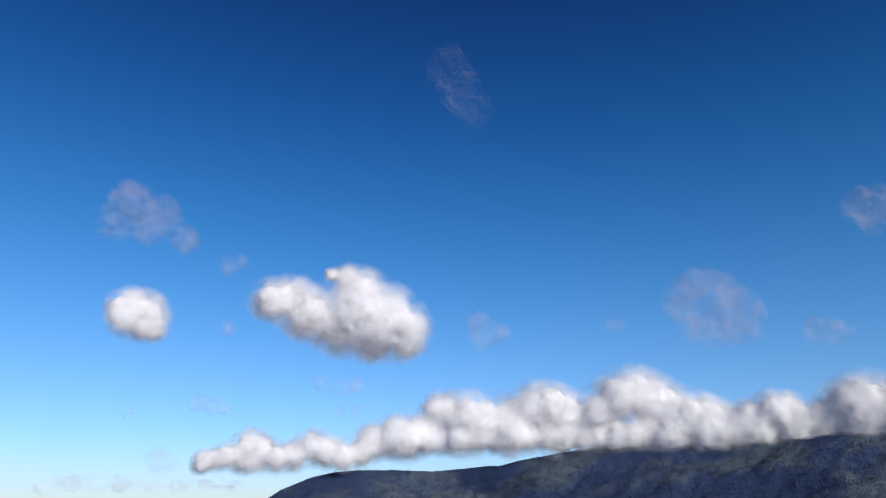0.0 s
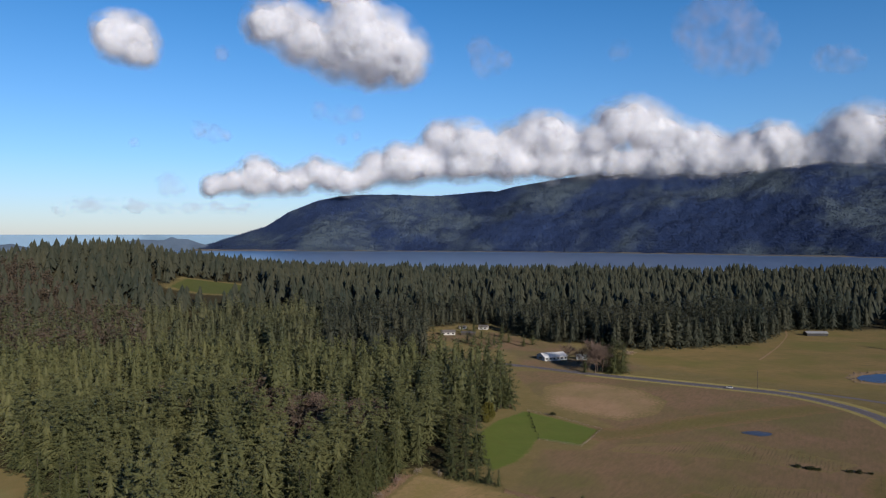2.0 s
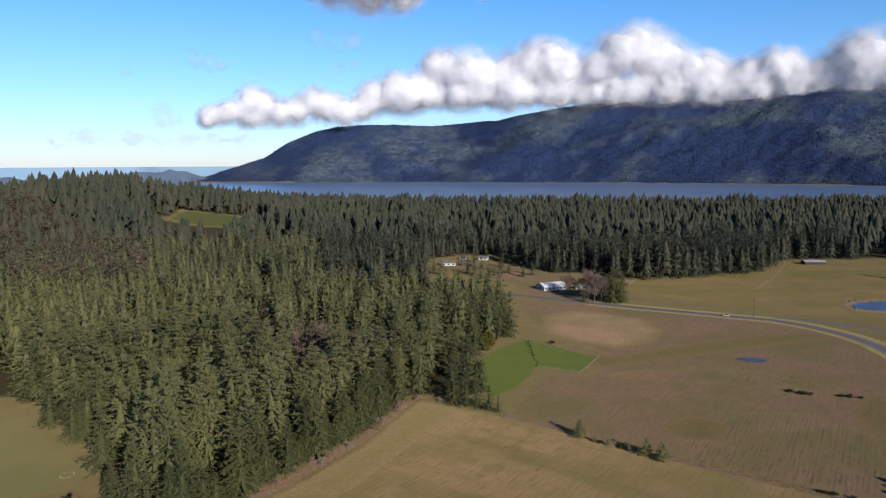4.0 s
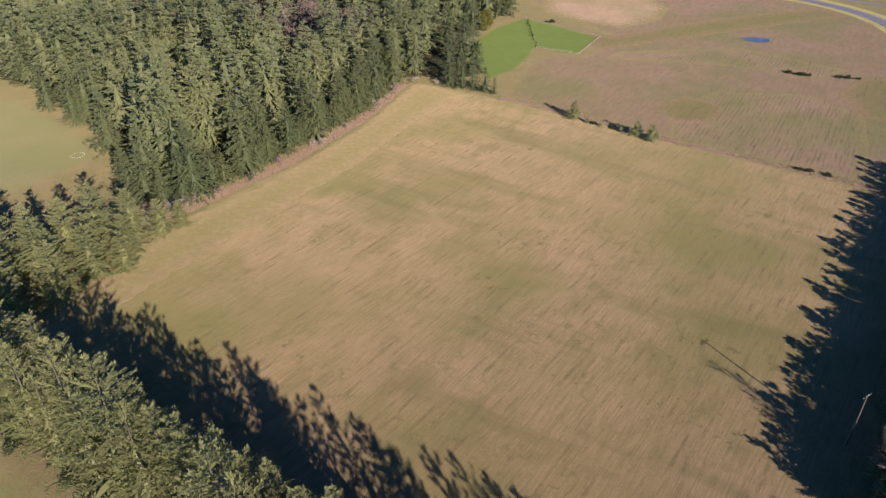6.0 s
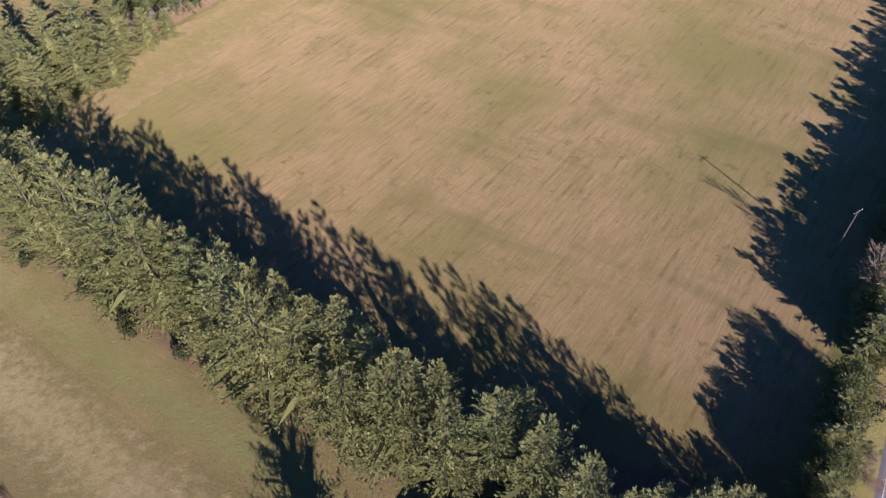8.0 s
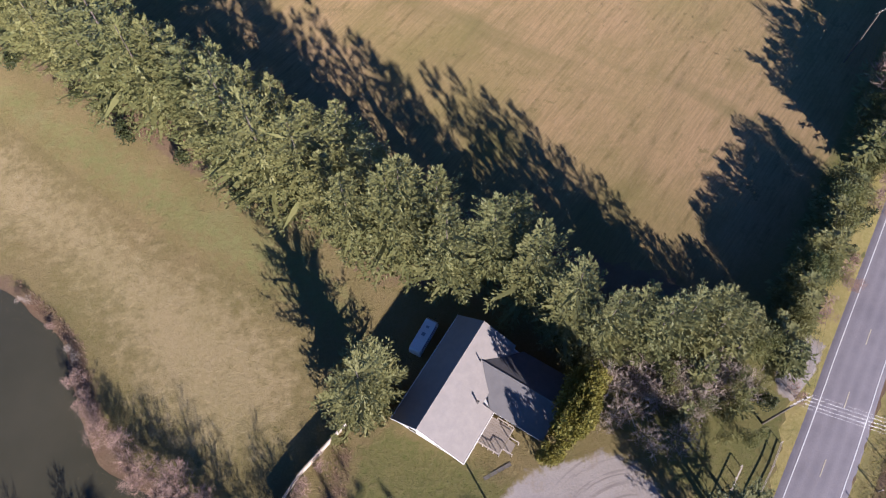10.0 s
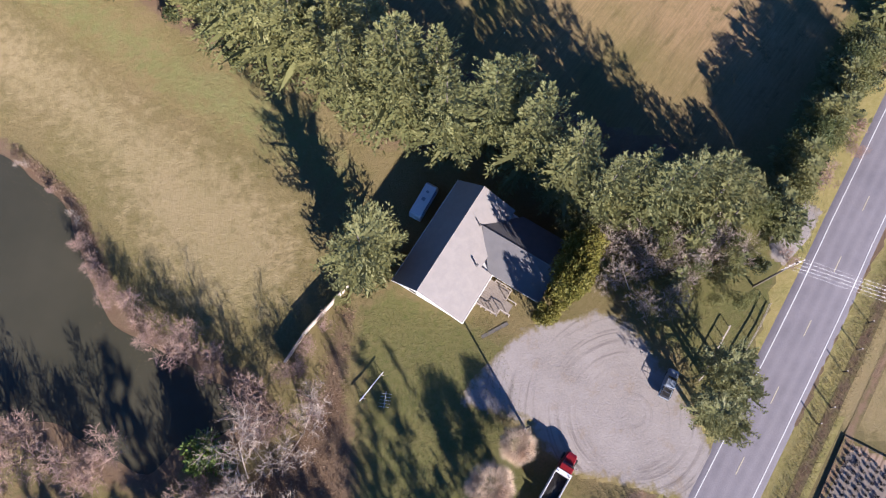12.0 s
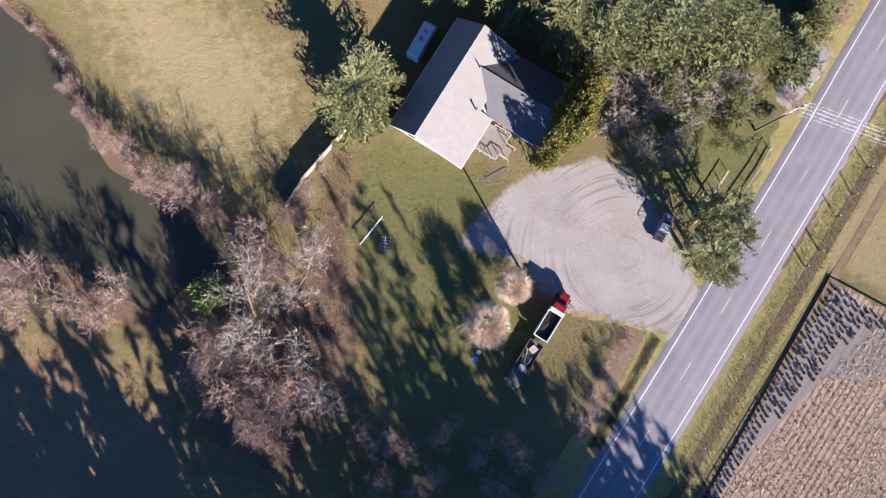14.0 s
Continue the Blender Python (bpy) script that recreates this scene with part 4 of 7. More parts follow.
def cloud(puffs, dist, label, step, seed, core=True, rough=0.45, depth=1.0, pitch=-1.41, grow=1.12, shells=12, reach=0.5, freq=1.6):
    """puffs: (column, row, radius) as seen from the hill; they become one billowing body in soft veils that thin outwards."""
    k = dist / 1244.7 / 1.06
    cs = np.array([[*sky_point(p[0], p[1], dist, pitch)] for p in puffs])
    rs = np.array([p[2] * k * grow for p in puffs])
    rnd = np.random.RandomState(seed)
    cs[:, 1] += rnd.uniform(-0.5, 0.5, len(cs)) * rs * depth
    pad = rs.max() * 0.9
    lo, hi = (cs - rs[:, None]).min(0) - pad, (cs + rs[:, None]).max(0) + pad
    ax = [np.arange(lo[i], hi[i], step) for i in range(3)]
    X, Y, Z = np.meshgrid(*ax, indexing="ij")
    fld = np.full(X.shape, -9.0)
    for c_, r in zip(cs, rs):
        dd = 1 - np.sqrt((X - c_[0]) ** 2 + ((Y - c_[1]) / depth) ** 2 + (Z - c_[2]) ** 2) / r
        fld = np.maximum(fld, dd) + 0.1 * np.exp(-6 * np.abs(fld - dd))
    m_ = np.median(rs)
    bill = 1 - np.abs(noise3(X / m_ * freq, Y / m_ * freq, Z / m_ * freq, seed, 3, 0.5)) * 2.2
    fld = fld + (bill - 0.45) * rough * 0.5 - 0.05
    e = thing("cloud", label, "cloud")
    if core:
        v, q = surface(fld, lo, step, 0.3)
        part("body", mesh_of("body", v, q, CLOUD_CORE, True), None, e)
    for k in range(shells):
        a = (k + 0.5) / shells
        v, q = surface(fld[::2, ::2, ::2], lo, 2 * step, (0.3 if core else 0.42) - reach * a)
        if len(q):
            tagged(part("veil", mesh_of("veil", v, q, CLOUD_VEIL[min(5, int(a * 6))] if core else CLOUD_THIN, True), None, e), kind="stuff")
    return e


BANK = [(372, 330, 16), (390, 322, 17), (414, 318, 18), (452, 302, 24), (468, 312, 26), (440, 320, 22), (500, 322, 20), (530, 318, 21), (558, 302, 22), (580, 312, 24), (612, 318, 22), (640, 312, 22), (664, 298, 25), (698, 285, 26), (716, 292, 28), (752, 272, 22), (768, 240, 20), (792, 248, 30), (826, 258, 36), (852, 262, 34), (880, 272, 24), (906, 252, 30), (940, 240, 34), (968, 234, 30), (994, 250, 32), (1022, 262, 26), (1052, 246, 30), (1086, 222, 34), (1118, 214, 34), (1150, 224, 38), (1184, 240, 34), (1214, 254, 30), (1248, 250, 26), (1284, 266, 26), (1316, 262, 26), (1352, 250, 26), (1386, 246, 24), (1410, 262, 26), (1446, 258, 24), (1484, 242, 32), (1520, 236, 38), (1556, 252, 34), (1600, 250, 38), (1650, 254, 36), (1700, 258, 36)] + [(x, 292 - 0.012 * (x - 660), 24 + 4 * math.sin(x * 0.7)) for x in range(660, 1700, 30)]
cloud(BANK, 4900, "long bank of white cumulus lying along the mountain top", 15.0, 3, rough=0.3, grow=1.3, reach=0.55, shells=10, freq=1.2)
cloud([(470, 45, 34), (500, 35, 38), (540, 70, 44), (590, 85, 46), (635, 70, 60), (630, 20, 36), (600, -5, 22), (680, 85, 56), (715, 100, 40), (575, -8, 12), (715, 130, 22), (655, 120, 30)], 4500, "white cumulus cloud with a curled crest", 12.0, 5, rough=0.26, grow=1.1, reach=0.6)
cloud([(182, 44, 20), (204, 48, 27), (230, 56, 30), (250, 76, 25), (260, 100, 17), (208, 78, 26), (186, 66, 18), (236, 92, 20)], 4600, "small white cumulus cloud", 12.0, 8, rough=0.3, grow=1.0, reach=0.8)
UP = 20.56      # the tilt under which the higher clouds were placed
cloud([(1225, 535, 36), (1260, 550, 46), (1300, 560, 36), (1210, 550, 26)], 3500, "thin grey lilac wisp of cloud", 7.0, 9, False, 0.9, pitch=UP, shells=12, reach=0.7)
cloud([(205, 385, 26), (240, 362, 28), (280, 378, 30), (325, 420, 20), (265, 400, 24)], 3500, "thin white wisp of cloud", 6.0, 10, False, 1.1, pitch=UP, shells=10, reach=0.6)
SHREDS = [([(565, 675, 14), (600, 684, 16), (630, 682, 14)], "grey"), ([(350, 712, 14), (375, 718, 14), (395, 722, 9)], "lilac"), ([(280, 812, 18), (295, 818, 14), (268, 822, 10)], "grey"), ([(845, 570, 18), (860, 590, 24), (885, 590, 16)], "lilac"), ([(1450, 585, 18), (1480, 588, 18), (1505, 592, 10)], "lilac"), ([(405, 465, 16), (425, 462, 13)], "white"), ([(404, 580, 12)], "white"), ([(795, 110, 26), (815, 150, 34), (840, 190, 28), (780, 120, 22)], "faint white"), ([(1530, 365, 24), (1560, 375, 30)], "white"), ([(225, 733, 9)], "grey"), ([(600, 728, 10), (630, 722, 8)], "lilac"), ([(1085, 575, 16)], "lilac"), ([(60 + 13 * k, 857 + 3 * math.sin(0.8 * k), 8 + 3 * math.sin(1.7 * k)) for k in range(30)] + [(90 + 11 * k, 846 + 2 * math.sin(k), 7 + 2 * math.sin(2.1 * k)) for k in range(12)], "grey")]
for n_, (puffs, tone) in enumerate(SHREDS):
    cloud(puffs, 4200, "thin %s shred of cloud" % tone, (10.0, 8.0, 14.0)[(n_ == 7) + 2 * (n_ == 12)], 20 + n_, False, 1.0, pitch=UP, shells=2 if n_ == 7 else 9, reach=0.6)

# ---- more kinds of trees ----


def bare_tree(h, spread, seed, stems=1, dense=1.0, width=1.0):
    """A leafless tree: trunk, limbs, branches as three-sided rods and fine twigs as slivers; triangles."""
    rs = np.random.RandomState(seed)
    v, f = [], []

    def rod(p, q, r0, r1):
        d = (q - p) / (np.linalg.norm(q - p) + 1e-9)
        a = np.cross(d, [0.3, 0.9, 0.2])
        a /= np.linalg.norm(a)
        b_ = np.cross(d, a)
        n = len(v)
        for c_, r in ((p, r0), (q, r1)):
            for k in range(3):
                an = 2.094 * k
                v.append(c_ + r * (math.cos(an) * a + math.sin(an) * b_))
        for k in range(3):
            j = (k + 1) % 3
            f.extend([(n + k, n + j, n + 3 + j), (n + k, n + 3 + j, n + 3 + k)])

    def sliver(p, q, w):
        d = q - p
        a = np.cross(d, rs.normal(size=3))
        a = a / (np.linalg.norm(a) + 1e-9) * w
        n = len(v)
        v.extend([p + a, p - a, q])
        f.append((n, n + 1, n + 2))

    def grow(p, d, L, r, level):
        d = d / np.linalg.norm(d)
        if level == 3:
            for _ in range(int(11 * dense)):
                a = rs.uniform(0.0, 1)
                e = d + rs.normal(size=3) * 0.42 + np.array([0, 0, 0.12])
                sliver(p + d * L * a, p + d * L * a + e * L * rs.uniform(0.5, 1.15), 0.017 * width)
            sliver(p, p + d * L * 1.2, 0.03 * width)
            return
        bend = rs.normal(size=3) * 0.12
        mid_ = p + d * L * 0.5 + bend * L * 0.4
        end = p + (d + bend) * L
        rod(p, mid_, r, r * 0.75)
        rod(mid_, end, r * 0.75, r * 0.4)
        kids = (6, 5, 5)[level]
        for k in range(kids):
            a = 0.3 + 0.7 * (k + rs.rand()) / kids
            o = p + (mid_ - p) * min(1, 2 * a) + (end - mid_) * max(0, 2 * a - 1)
            an = 2.4 * k + rs.uniform(-0.5, 0.5)
            s1 = np.cross(d, [0.2, 0.3, 0.9])
            s1 = s1 / (np.linalg.norm(s1) + 1e-9)
            s2 = np.cross(d, s1)
            side = math.cos(an) * s1 + math.sin(an) * s2
            e = d * rs.uniform(0.35, 0.75) + side * spread + np.array([0, 0, 0.28])
            grow(o, e, L * rs.uniform(0.42, 0.62), r * 0.42, level + 1)

    for k in range(stems):
        lean = rs.normal(size=3) * (0.08 if stems == 1 else 0.55)
        grow(np.array([0, 0, -0.2]) + 0.3 * lean * [1, 1, 0], np.array([lean[0], lean[1], 1.0]), h * 0.55 * rs.uniform(0.85, 1.1), h * 0.0105, 0)
    v = np.array(v)
    v[:, 2] *= h / v[:, 2].max()
    return v, np.array(f)


def leafy(h, r, lobes, leaves, size, seed, low=0.15):
    """A bush or evergreen crown: leaf sprays on the skin of uneven lobes; quads."""
    rs = np.random.RandomState(seed)
    v, f = [], []
    cs = []
    for _ in range(lobes):
        a, q = rs.uniform(0, 6.28), math.sqrt(rs.rand()) * 0.72
        z = h * (low + (0.85 - low) * rs.rand() ** 0.8)
        k = (1 - 0.55 * z / h)
        cs.append((r * q * math.cos(a) * k, r * q * math.sin(a) * k, z, r * rs.uniform(0.28, 0.5) * (1.1 - 0.4 * z / h)))
    for _ in range(leaves):
        cx, cy, cz, cr = cs[rs.randint(lobes)]
        d = rs.normal(size=3)
        d /= np.linalg.norm(d)
        p = np.array([cx, cy, cz]) + d * cr * rs.uniform(0.7, 1.12) * np.array([1, 1, 0.85])
        if p[2] < 0.02:
            continue
        e = d * 0.7 + rs.normal(size=3) * 0.5 + np.array([0, 0, 0.15])
        e /= np.linalg.norm(e)
        s = np.cross(e, rs.normal(size=3))
        s = s / (np.linalg.norm(s) + 1e-9)
        l, w = size * rs.uniform(0.7, 1.5), size * rs.uniform(0.25, 0.45)
        n = len(v)
        v.extend([p - e * l * 0.3, p + e * l * 0.25 + s * w, p + e * l, p + e * l * 0.2 - s * w])
        f.append((n, n + 1, n + 2, n + 3))
    return np.array(v), np.array(f)


def twig_dome(h, r, n, seed):
    """A leafless tree pruned to a dense dome: a short trunk, limbs and a thick skin of fine twigs; triangles."""
    rs = np.random.RandomState(seed)
    v, f = bare_tree(h * 0.8, 0.9, seed, 2, 0.6, 1.0)
    v = v * [r * 0.8 / abs(v[:, 0]).max(), r * 0.8 / abs(v[:, 1]).max(), 1.0]
    d = rs.normal(size=(n, 3))
    d[:, 2] = abs(d[:, 2]) * 0.9 - 0.25
    d /= np.linalg.norm(d, axis=1)[:, None]
    lump = 1 + 0.09 * np.sin(5 * d[:, 0] + seed) * np.sin(6 * d[:, 1] + 1) + 0.07 * np.sin(9 * d[:, 2] + 4 * d[:, 0])
    c = np.array([0, 0, h * 0.45])
    size = np.array([r, r, h * 0.55])
    a = c + d * size * (lump * rs.uniform(0.45, 0.86, n))[:, None]
    e = a + (d + rs.normal(0, 0.3, (n, 3))) * rs.uniform(0.5, 1.0, n)[:, None] * r * 0.26
    w = np.cross(e - a, rs.normal(size=(n, 3)))
    w *= 0.024 / np.linalg.norm(w, axis=1)[:, None]
    t = np.stack([a + w, a - w, e], 1).reshape(-1, 3)
    return np.concatenate([v, t]), np.concatenate([f, len(v) + np.arange(3 * n).reshape(-1, 3)])


M["wood_twigs"] = plain("brown_twigs", (0.127, 0.0813, 0.063), (0.168, 0.114, 0.088), 0.6, 0.9)
M["twigs"] = plain("bare_twigs", (0.166, 0.1, 0.0792), (0.214, 0.137, 0.106), 0.6, 0.9)
M["grey_twigs"] = plain("pale_grey_twigs", (0.173, 0.128, 0.103), (0.231, 0.177, 0.144), 0.6, 0.9)
M["tan_twigs"] = plain("tan_twigs", (0.344, 0.239, 0.166), (0.426, 0.306, 0.215), 0.6, 0.9)
M["yellow_leaf"] = foliage("yellow_green_leaves", (0.104, 0.0885, 0.0151), (0.135, 0.107, 0.0215), (0.078, 0.0792, 0.0129))
M["bright_leaf"] = foliage("bright_green_leaves", (0.0624, 0.0885, 0.0129), (0.078, 0.107, 0.0172), (0.114, 0.13, 0.0301))
M["dark_leaf"] = foliage("dull_evergreen_leaves", (0.0208, 0.0256, 0.00774), (0.0364, 0.0396, 0.0112), (0.052, 0.0489, 0.0172))

ALDER = [mesh_of("crown", *bare_tree(9, 0.75, s, 3, 1.0), M["twigs"]) for s in (51, 52, 53)]
ALDER_GREY = [mesh_of("crown", *bare_tree(10, 0.8, s, 2, 1.0, 1.0), M["grey_twigs"]) for s in (54, 55)]
ALDER_TAN = [mesh_of("crown", *bare_tree(12, 0.72, s, 1, 3.6, 1.3), M["tan_twigs"]) for s in (56, 57)]
TAN_DOME = [mesh_of("crown", *twig_dome(7.5, 3.7, 9000, s), M["tan_twigs"]) for s in (66, 67)]
WOOD_BARE = [mesh_of("crown", *bare_tree(17, 0.6, s, 1, 1.4, 2.2), M["wood_twigs"]) for s in (60, 61)]
CEDAR = fir_kinds("crown", [branch_fir(13, 4.6, 14, 12, 0, s, 0.38, 0.04, 0.64, 0.3, 8, 9, 70, 0.3, top=0.8) for s in (71, 72)], M["fir"])
ROAD_FIR = fir_kinds("crown", [branch_fir(15, 4.3, 11, 11, 0, s, 0.4, 0.3, 0.05, 0.3, 6, 7, 66, 0.34, -0.3, 0.8) for s in (81, 82)], M["fir"])
SMALL_FIR = fir_kinds("crown", [branch_fir(10, 2.3, 13, 8, 0, s, 0.75, 0.03, 0.4, 0.25, 7, 7, 9, 0.46) for s in (74, 75, 76)], M["fir"])
MIXED = [mesh_of("crown", *leafy(10, 4.2, 22, 3000, 0.28, s), M["leaf"]) for s in (81, 82, 83)]
BUSH = [mesh_of("crown", *leafy(3, 2.0, 9, 900, 0.26, s, 0.05), M["dark_leaf"]) for s in (84, 85)]
BRIGHT = [mesh_of("crown", *leafy(5, 3.2, 12, 1500, 0.36, 86, 0.05), M["bright_leaf"])]
YELLOW = [mesh_of("crown", *leafy(4.5, 3.0, 16, 5200, 0.22, s, 0.03), M["yellow_leaf"]) for s in (87, 88)]


def tree(name, kinds, x, y, k, label, category, group="", part_name="crown", wide=1.0):
    e = thing(name, label, category, (x, y, float(land(x, y))), random.uniform(0, 360), group)
    c_ = part(part_name, random.choice(kinds), None, e)
    c_.scale = (k * wide, k * wide, k)
    return e


def catmull(pts, n=8, closed=False):
    pts = [np.array(p, dtype=float) for p in pts]
    out, m_ = [], len(pts)
    for i in range(m_ if closed else m_ - 1):
        p0, p1, p2, p3 = (pts[(i + k) % m_] if closed else pts[min(max(i + k, 0), m_ - 1)] for k in (-1, 0, 1, 2))
        for t in np.arange(n) / n:
            out.append(0.5 * (2 * p1 + (p2 - p0) * t + (2 * p0 - 5 * p1 + 4 * p2 - p3) * t * t + (3 * p1 - p0 - 3 * p2 + p3) * t ** 3))
    if not closed:
        out.append(pts[-1])
    return np.array(out)


def ribbon(line, offsets, zs):
    """A strip along a line: cross section offsets (to the right) and heights; gives vertices, quads and the offset of each vertex."""
    t = np.gradient(line, axis=0)
    t /= np.linalg.norm(t, axis=1)[:, None]
    nrm = np.stack([t[:, 1], -t[:, 0]], -1)
    v, off = [], []
    for p, q in zip(line, nrm):
        for o, z in zip(offsets, zs):
            s = p + q * o
            v.append((s[0], s[1], z))
            off.append(o)
    v = np.array(v)
    v[:, 2] += land(v[:, 0], v[:, 1])
    m_, k = len(line), len(offsets)
    i = (np.arange(m_ - 1)[:, None] * k + np.arange(k - 1)[None]).ravel()
    return v, np.stack([i, i + k, i + k + 1, i + 1], -1), np.array(off)


# ---- road ----
ROAD = catmull([(-30, -118), (-9, -86), (11.5, -53), (25.5, -31), (40.3, -8), (57.2, 18.7), (63.5, 29), (70, 39.7), (100, 88), (140, 150), (185, 222), (226, 300), (252, 370), (260, 410), (255, 445), (236, 478), (205, 498), (160, 523), (110, 552), (75, 575), (20, 606), (-60, 650)], 10)
asphalt, nt, b = material("worn_asphalt", 0.95, 0.0, 0.08)
va = where(nt, space="world")
at = nt.nodes.new("ShaderNodeAttribute")
at.attribute_name = "across"
wv = nt.nodes.new("ShaderNodeMath")
wv.operation = "PINGPONG"
nt.links.new(mul(nt, mul(nt, at.outputs["Fac"], 1.75, "SUBTRACT"), 0.0, "ADD"), wv.inputs[0])
wv.inputs[1].default_value = 0.875
tr_ = node(nt, "ShaderNodeMapRange", From_Min=0.15, From_Max=0.8)
nt.links.new(wv.outputs[0], tr_.inputs["Value"])
c = blend(nt, fbm(nt, va, 0.3, 5), (0.122, 0.105, 0.11), (0.151, 0.128, 0.133))
c = blend(nt, mul(nt, tr_.outputs["Result"], 0.5), c, (0.18, 0.152, 0.157))
c = blend(nt, mul(nt, fbm(nt, va, 6.0, 4), 0.3), c, (0.0781, 0.0675, 0.069))
nt.links.new(c, b.inputs["Base Color"])
relief(nt, b, fbm(nt, va, 12.0, 3), 0.3, 0.02)
v, f, off = ribbon(ROAD, (-5.2, -4.3, -3.5, -1.8, 0, 1.8, 3.5, 4.2, 5.0), (-0.06, 0.09, 0.11, 0.14, 0.16, 0.14, 0.11, 0.09, -0.06))
road = thing("road", "two-lane grey asphalt road with white edge lines", "road", kind="structure", data=mesh_of("road", v, f, asphalt, True, ("across", off + 8.0)))
white_line = plain("white_road_paint", (0.434, 0.4, 0.375), (0.341, 0.313, 0.297), 0.8, 0.7)
yellow_line = plain("yellow_road_paint", (0.372, 0.307, 0.202), (0.25, 0.205, 0.142), 0.8, 0.7)
for o in (-3.62, 3.62):
    v, f, off = ribbon(ROAD[20:], (o - 0.07, o + 0.07), (0.125, 0.125))
    part("edge_line", mesh_of("edge_line", v, f, white_line), None, road, "white edge line")
seg = np.linalg.norm(np.diff(ROAD, axis=0), axis=1)
run = np.concatenate([[0], np.cumsum(seg)])
mark = run[np.argmin(np.hypot(ROAD[:, 0] - 63.4, ROAD[:, 1] - 29.0))]
dash = None
for k in range(-9, 30):
    s = mark + 12.19 * k
    px, py = np.interp(s, run, ROAD[:, 0]), np.interp(s, run, ROAD[:, 1])
    qx, qy = np.interp(s + 1, run, ROAD[:, 0]), np.interp(s + 1, run, ROAD[:, 1])
    if dash is None:
        me = bpy.data.meshes.new("dash")
        bm = box(-1.5, 1.5, -0.06, 0.06, 0.0, 0.012)
        bm.to_mesh(me)
        bm.free()
        me.materials.append(yellow_line)
        dash = me
    o = part("centre_dash", dash, None, road)
    o.matrix_local = pose(px, py, 0.168, 0, 0, math.degrees(math.atan2(qy - py, qx - px)))
v, f, off = ribbon(ROAD[22:180], (4.6, 5.4, 7.5, 10.5), (0.02, 0.048, 0.048, 0.03))
thing("verge", "rough yellow grass verge along the road", "verge", kind="structure", data=mesh_of("verge", v, f, M["verge"], True, ("rim", np.full(len(v), 0.8))))
v, f, off = ribbon(ROAD[22:180], (-9.5, -7.5, -5.4, -4.8), (0.03, 0.048, 0.048, 0.02))
thing("verge", "rough grass verge between road and hedge", "verge", kind="structure", data=mesh_of("verge", v, f, M["verge"], True, ("rim", np.full(len(v), 0.8))))
for lo_, hi_ in ((7.6, 9.4), (11.4, 12.8)):
    v, f, off = ribbon(ROAD[22:110], (lo_, (lo_ + hi_) / 2, hi_), (0.072, 0.075, 0.072))
    thing("wheel_track", "worn brown wheel track beyond the verge", "track", kind="structure", data=mesh_of("wheel_track", v, f, M["bracken" if lo_ < 9 else "pale_strip"], True, ("rim", np.where(np.abs(off - (lo_ + hi_) / 2) < 0.05, 0.6, 0.2))))
SIDE = catmull([(236, 492), (260, 478), (285, 455), (310, 420), (345, 360)], 8)
v, f, off = ribbon(SIDE, (-3, -2, 2, 3), (-0.05, 0.08, 0.08, -0.05))
thing("side_road", "grey side road that leaves the bend", "road", kind="structure", data=mesh_of("side_road", v, f, asphalt, True, ("across", off + 8.0)))

# ---- ponds ----
def pond(name, pts, mat, label, bank=None, z=0.07):
    line = catmull(pts, 6, True)
    line = line + np.stack([noise3(line[:, 0] / 4, line[:, 1] / 4, 0 * line[:, 0], 31, 3), noise3(line[:, 0] / 4, line[:, 1] / 4, 9 + 0 * line[:, 0], 32, 3)], -1) * 0.9
    bm = bmesh.new()
    bmesh.ops.triangulate(bm, faces=[bm.faces.new([bm.verts.new((x, y, z)) for x, y in line])])
    me = bpy.data.meshes.new(name)
    bm.to_mesh(me)
    bm.free()
    me.materials.append(mat)
    thing(name, label, "pond", kind="structure", data=me)
    return line


murky, nt, b = material("murky_pond_water", 0.08, 0.0, 0.5)
vp = where(nt, space="world")
nt.links.new(blend(nt, fbm(nt, vp, 0.05, 4), (0.0316, 0.0286, 0.0185), (0.0428, 0.037, 0.0242)), b.inputs["Base Color"])
relief(nt, b, fbm(nt, vp, 3.0, 2), 0.05, 0.02)
blue_water, nt, b = material("blue_pond_water", 0.3, 0.0, 0.2)
nt.links.new(blend(nt, fbm(nt, where(nt, space="world"), 0.1, 3), (0.0186, 0.0464, 0.112), (0.0279, 0.058, 0.134)), b.inputs["Base Color"])
dark_water, nt, b = material("dark_puddle_water", 0.35, 0.0, 0.5)
nt.links.new(blend(nt, fbm(nt, where(nt, space="world"), 0.3, 3), (0.031, 0.0261, 0.0336), (0.0496, 0.0406, 0.0476)), b.inputs["Base Color"])
POND = [(-110, 62), (-92, 55), (-75.5, 48.5), (-68, 43.5), (-62, 38), (-58.5, 30.5), (-55.5, 24), (-50.5, 18.5), (-43, 14), (-34, 10), (-30.5, 6.5), (-33, 3), (-39, 1), (-44.5, -3), (-50, -1), (-58, 3.5), (-69, 5), (-85, 4), (-110, 8)]
patch("bleached_meadow", [(-88, -2), (-70, -1), (-56, -4), (-44, -11), (-34, -20), (-24, -28), (-8, -34), (0, -50), (-10, -60), (-90, -60)], M["bleached"], 0.042, 1.5, 14.0, "bleached grey green winter meadow south of the pond", "meadow")
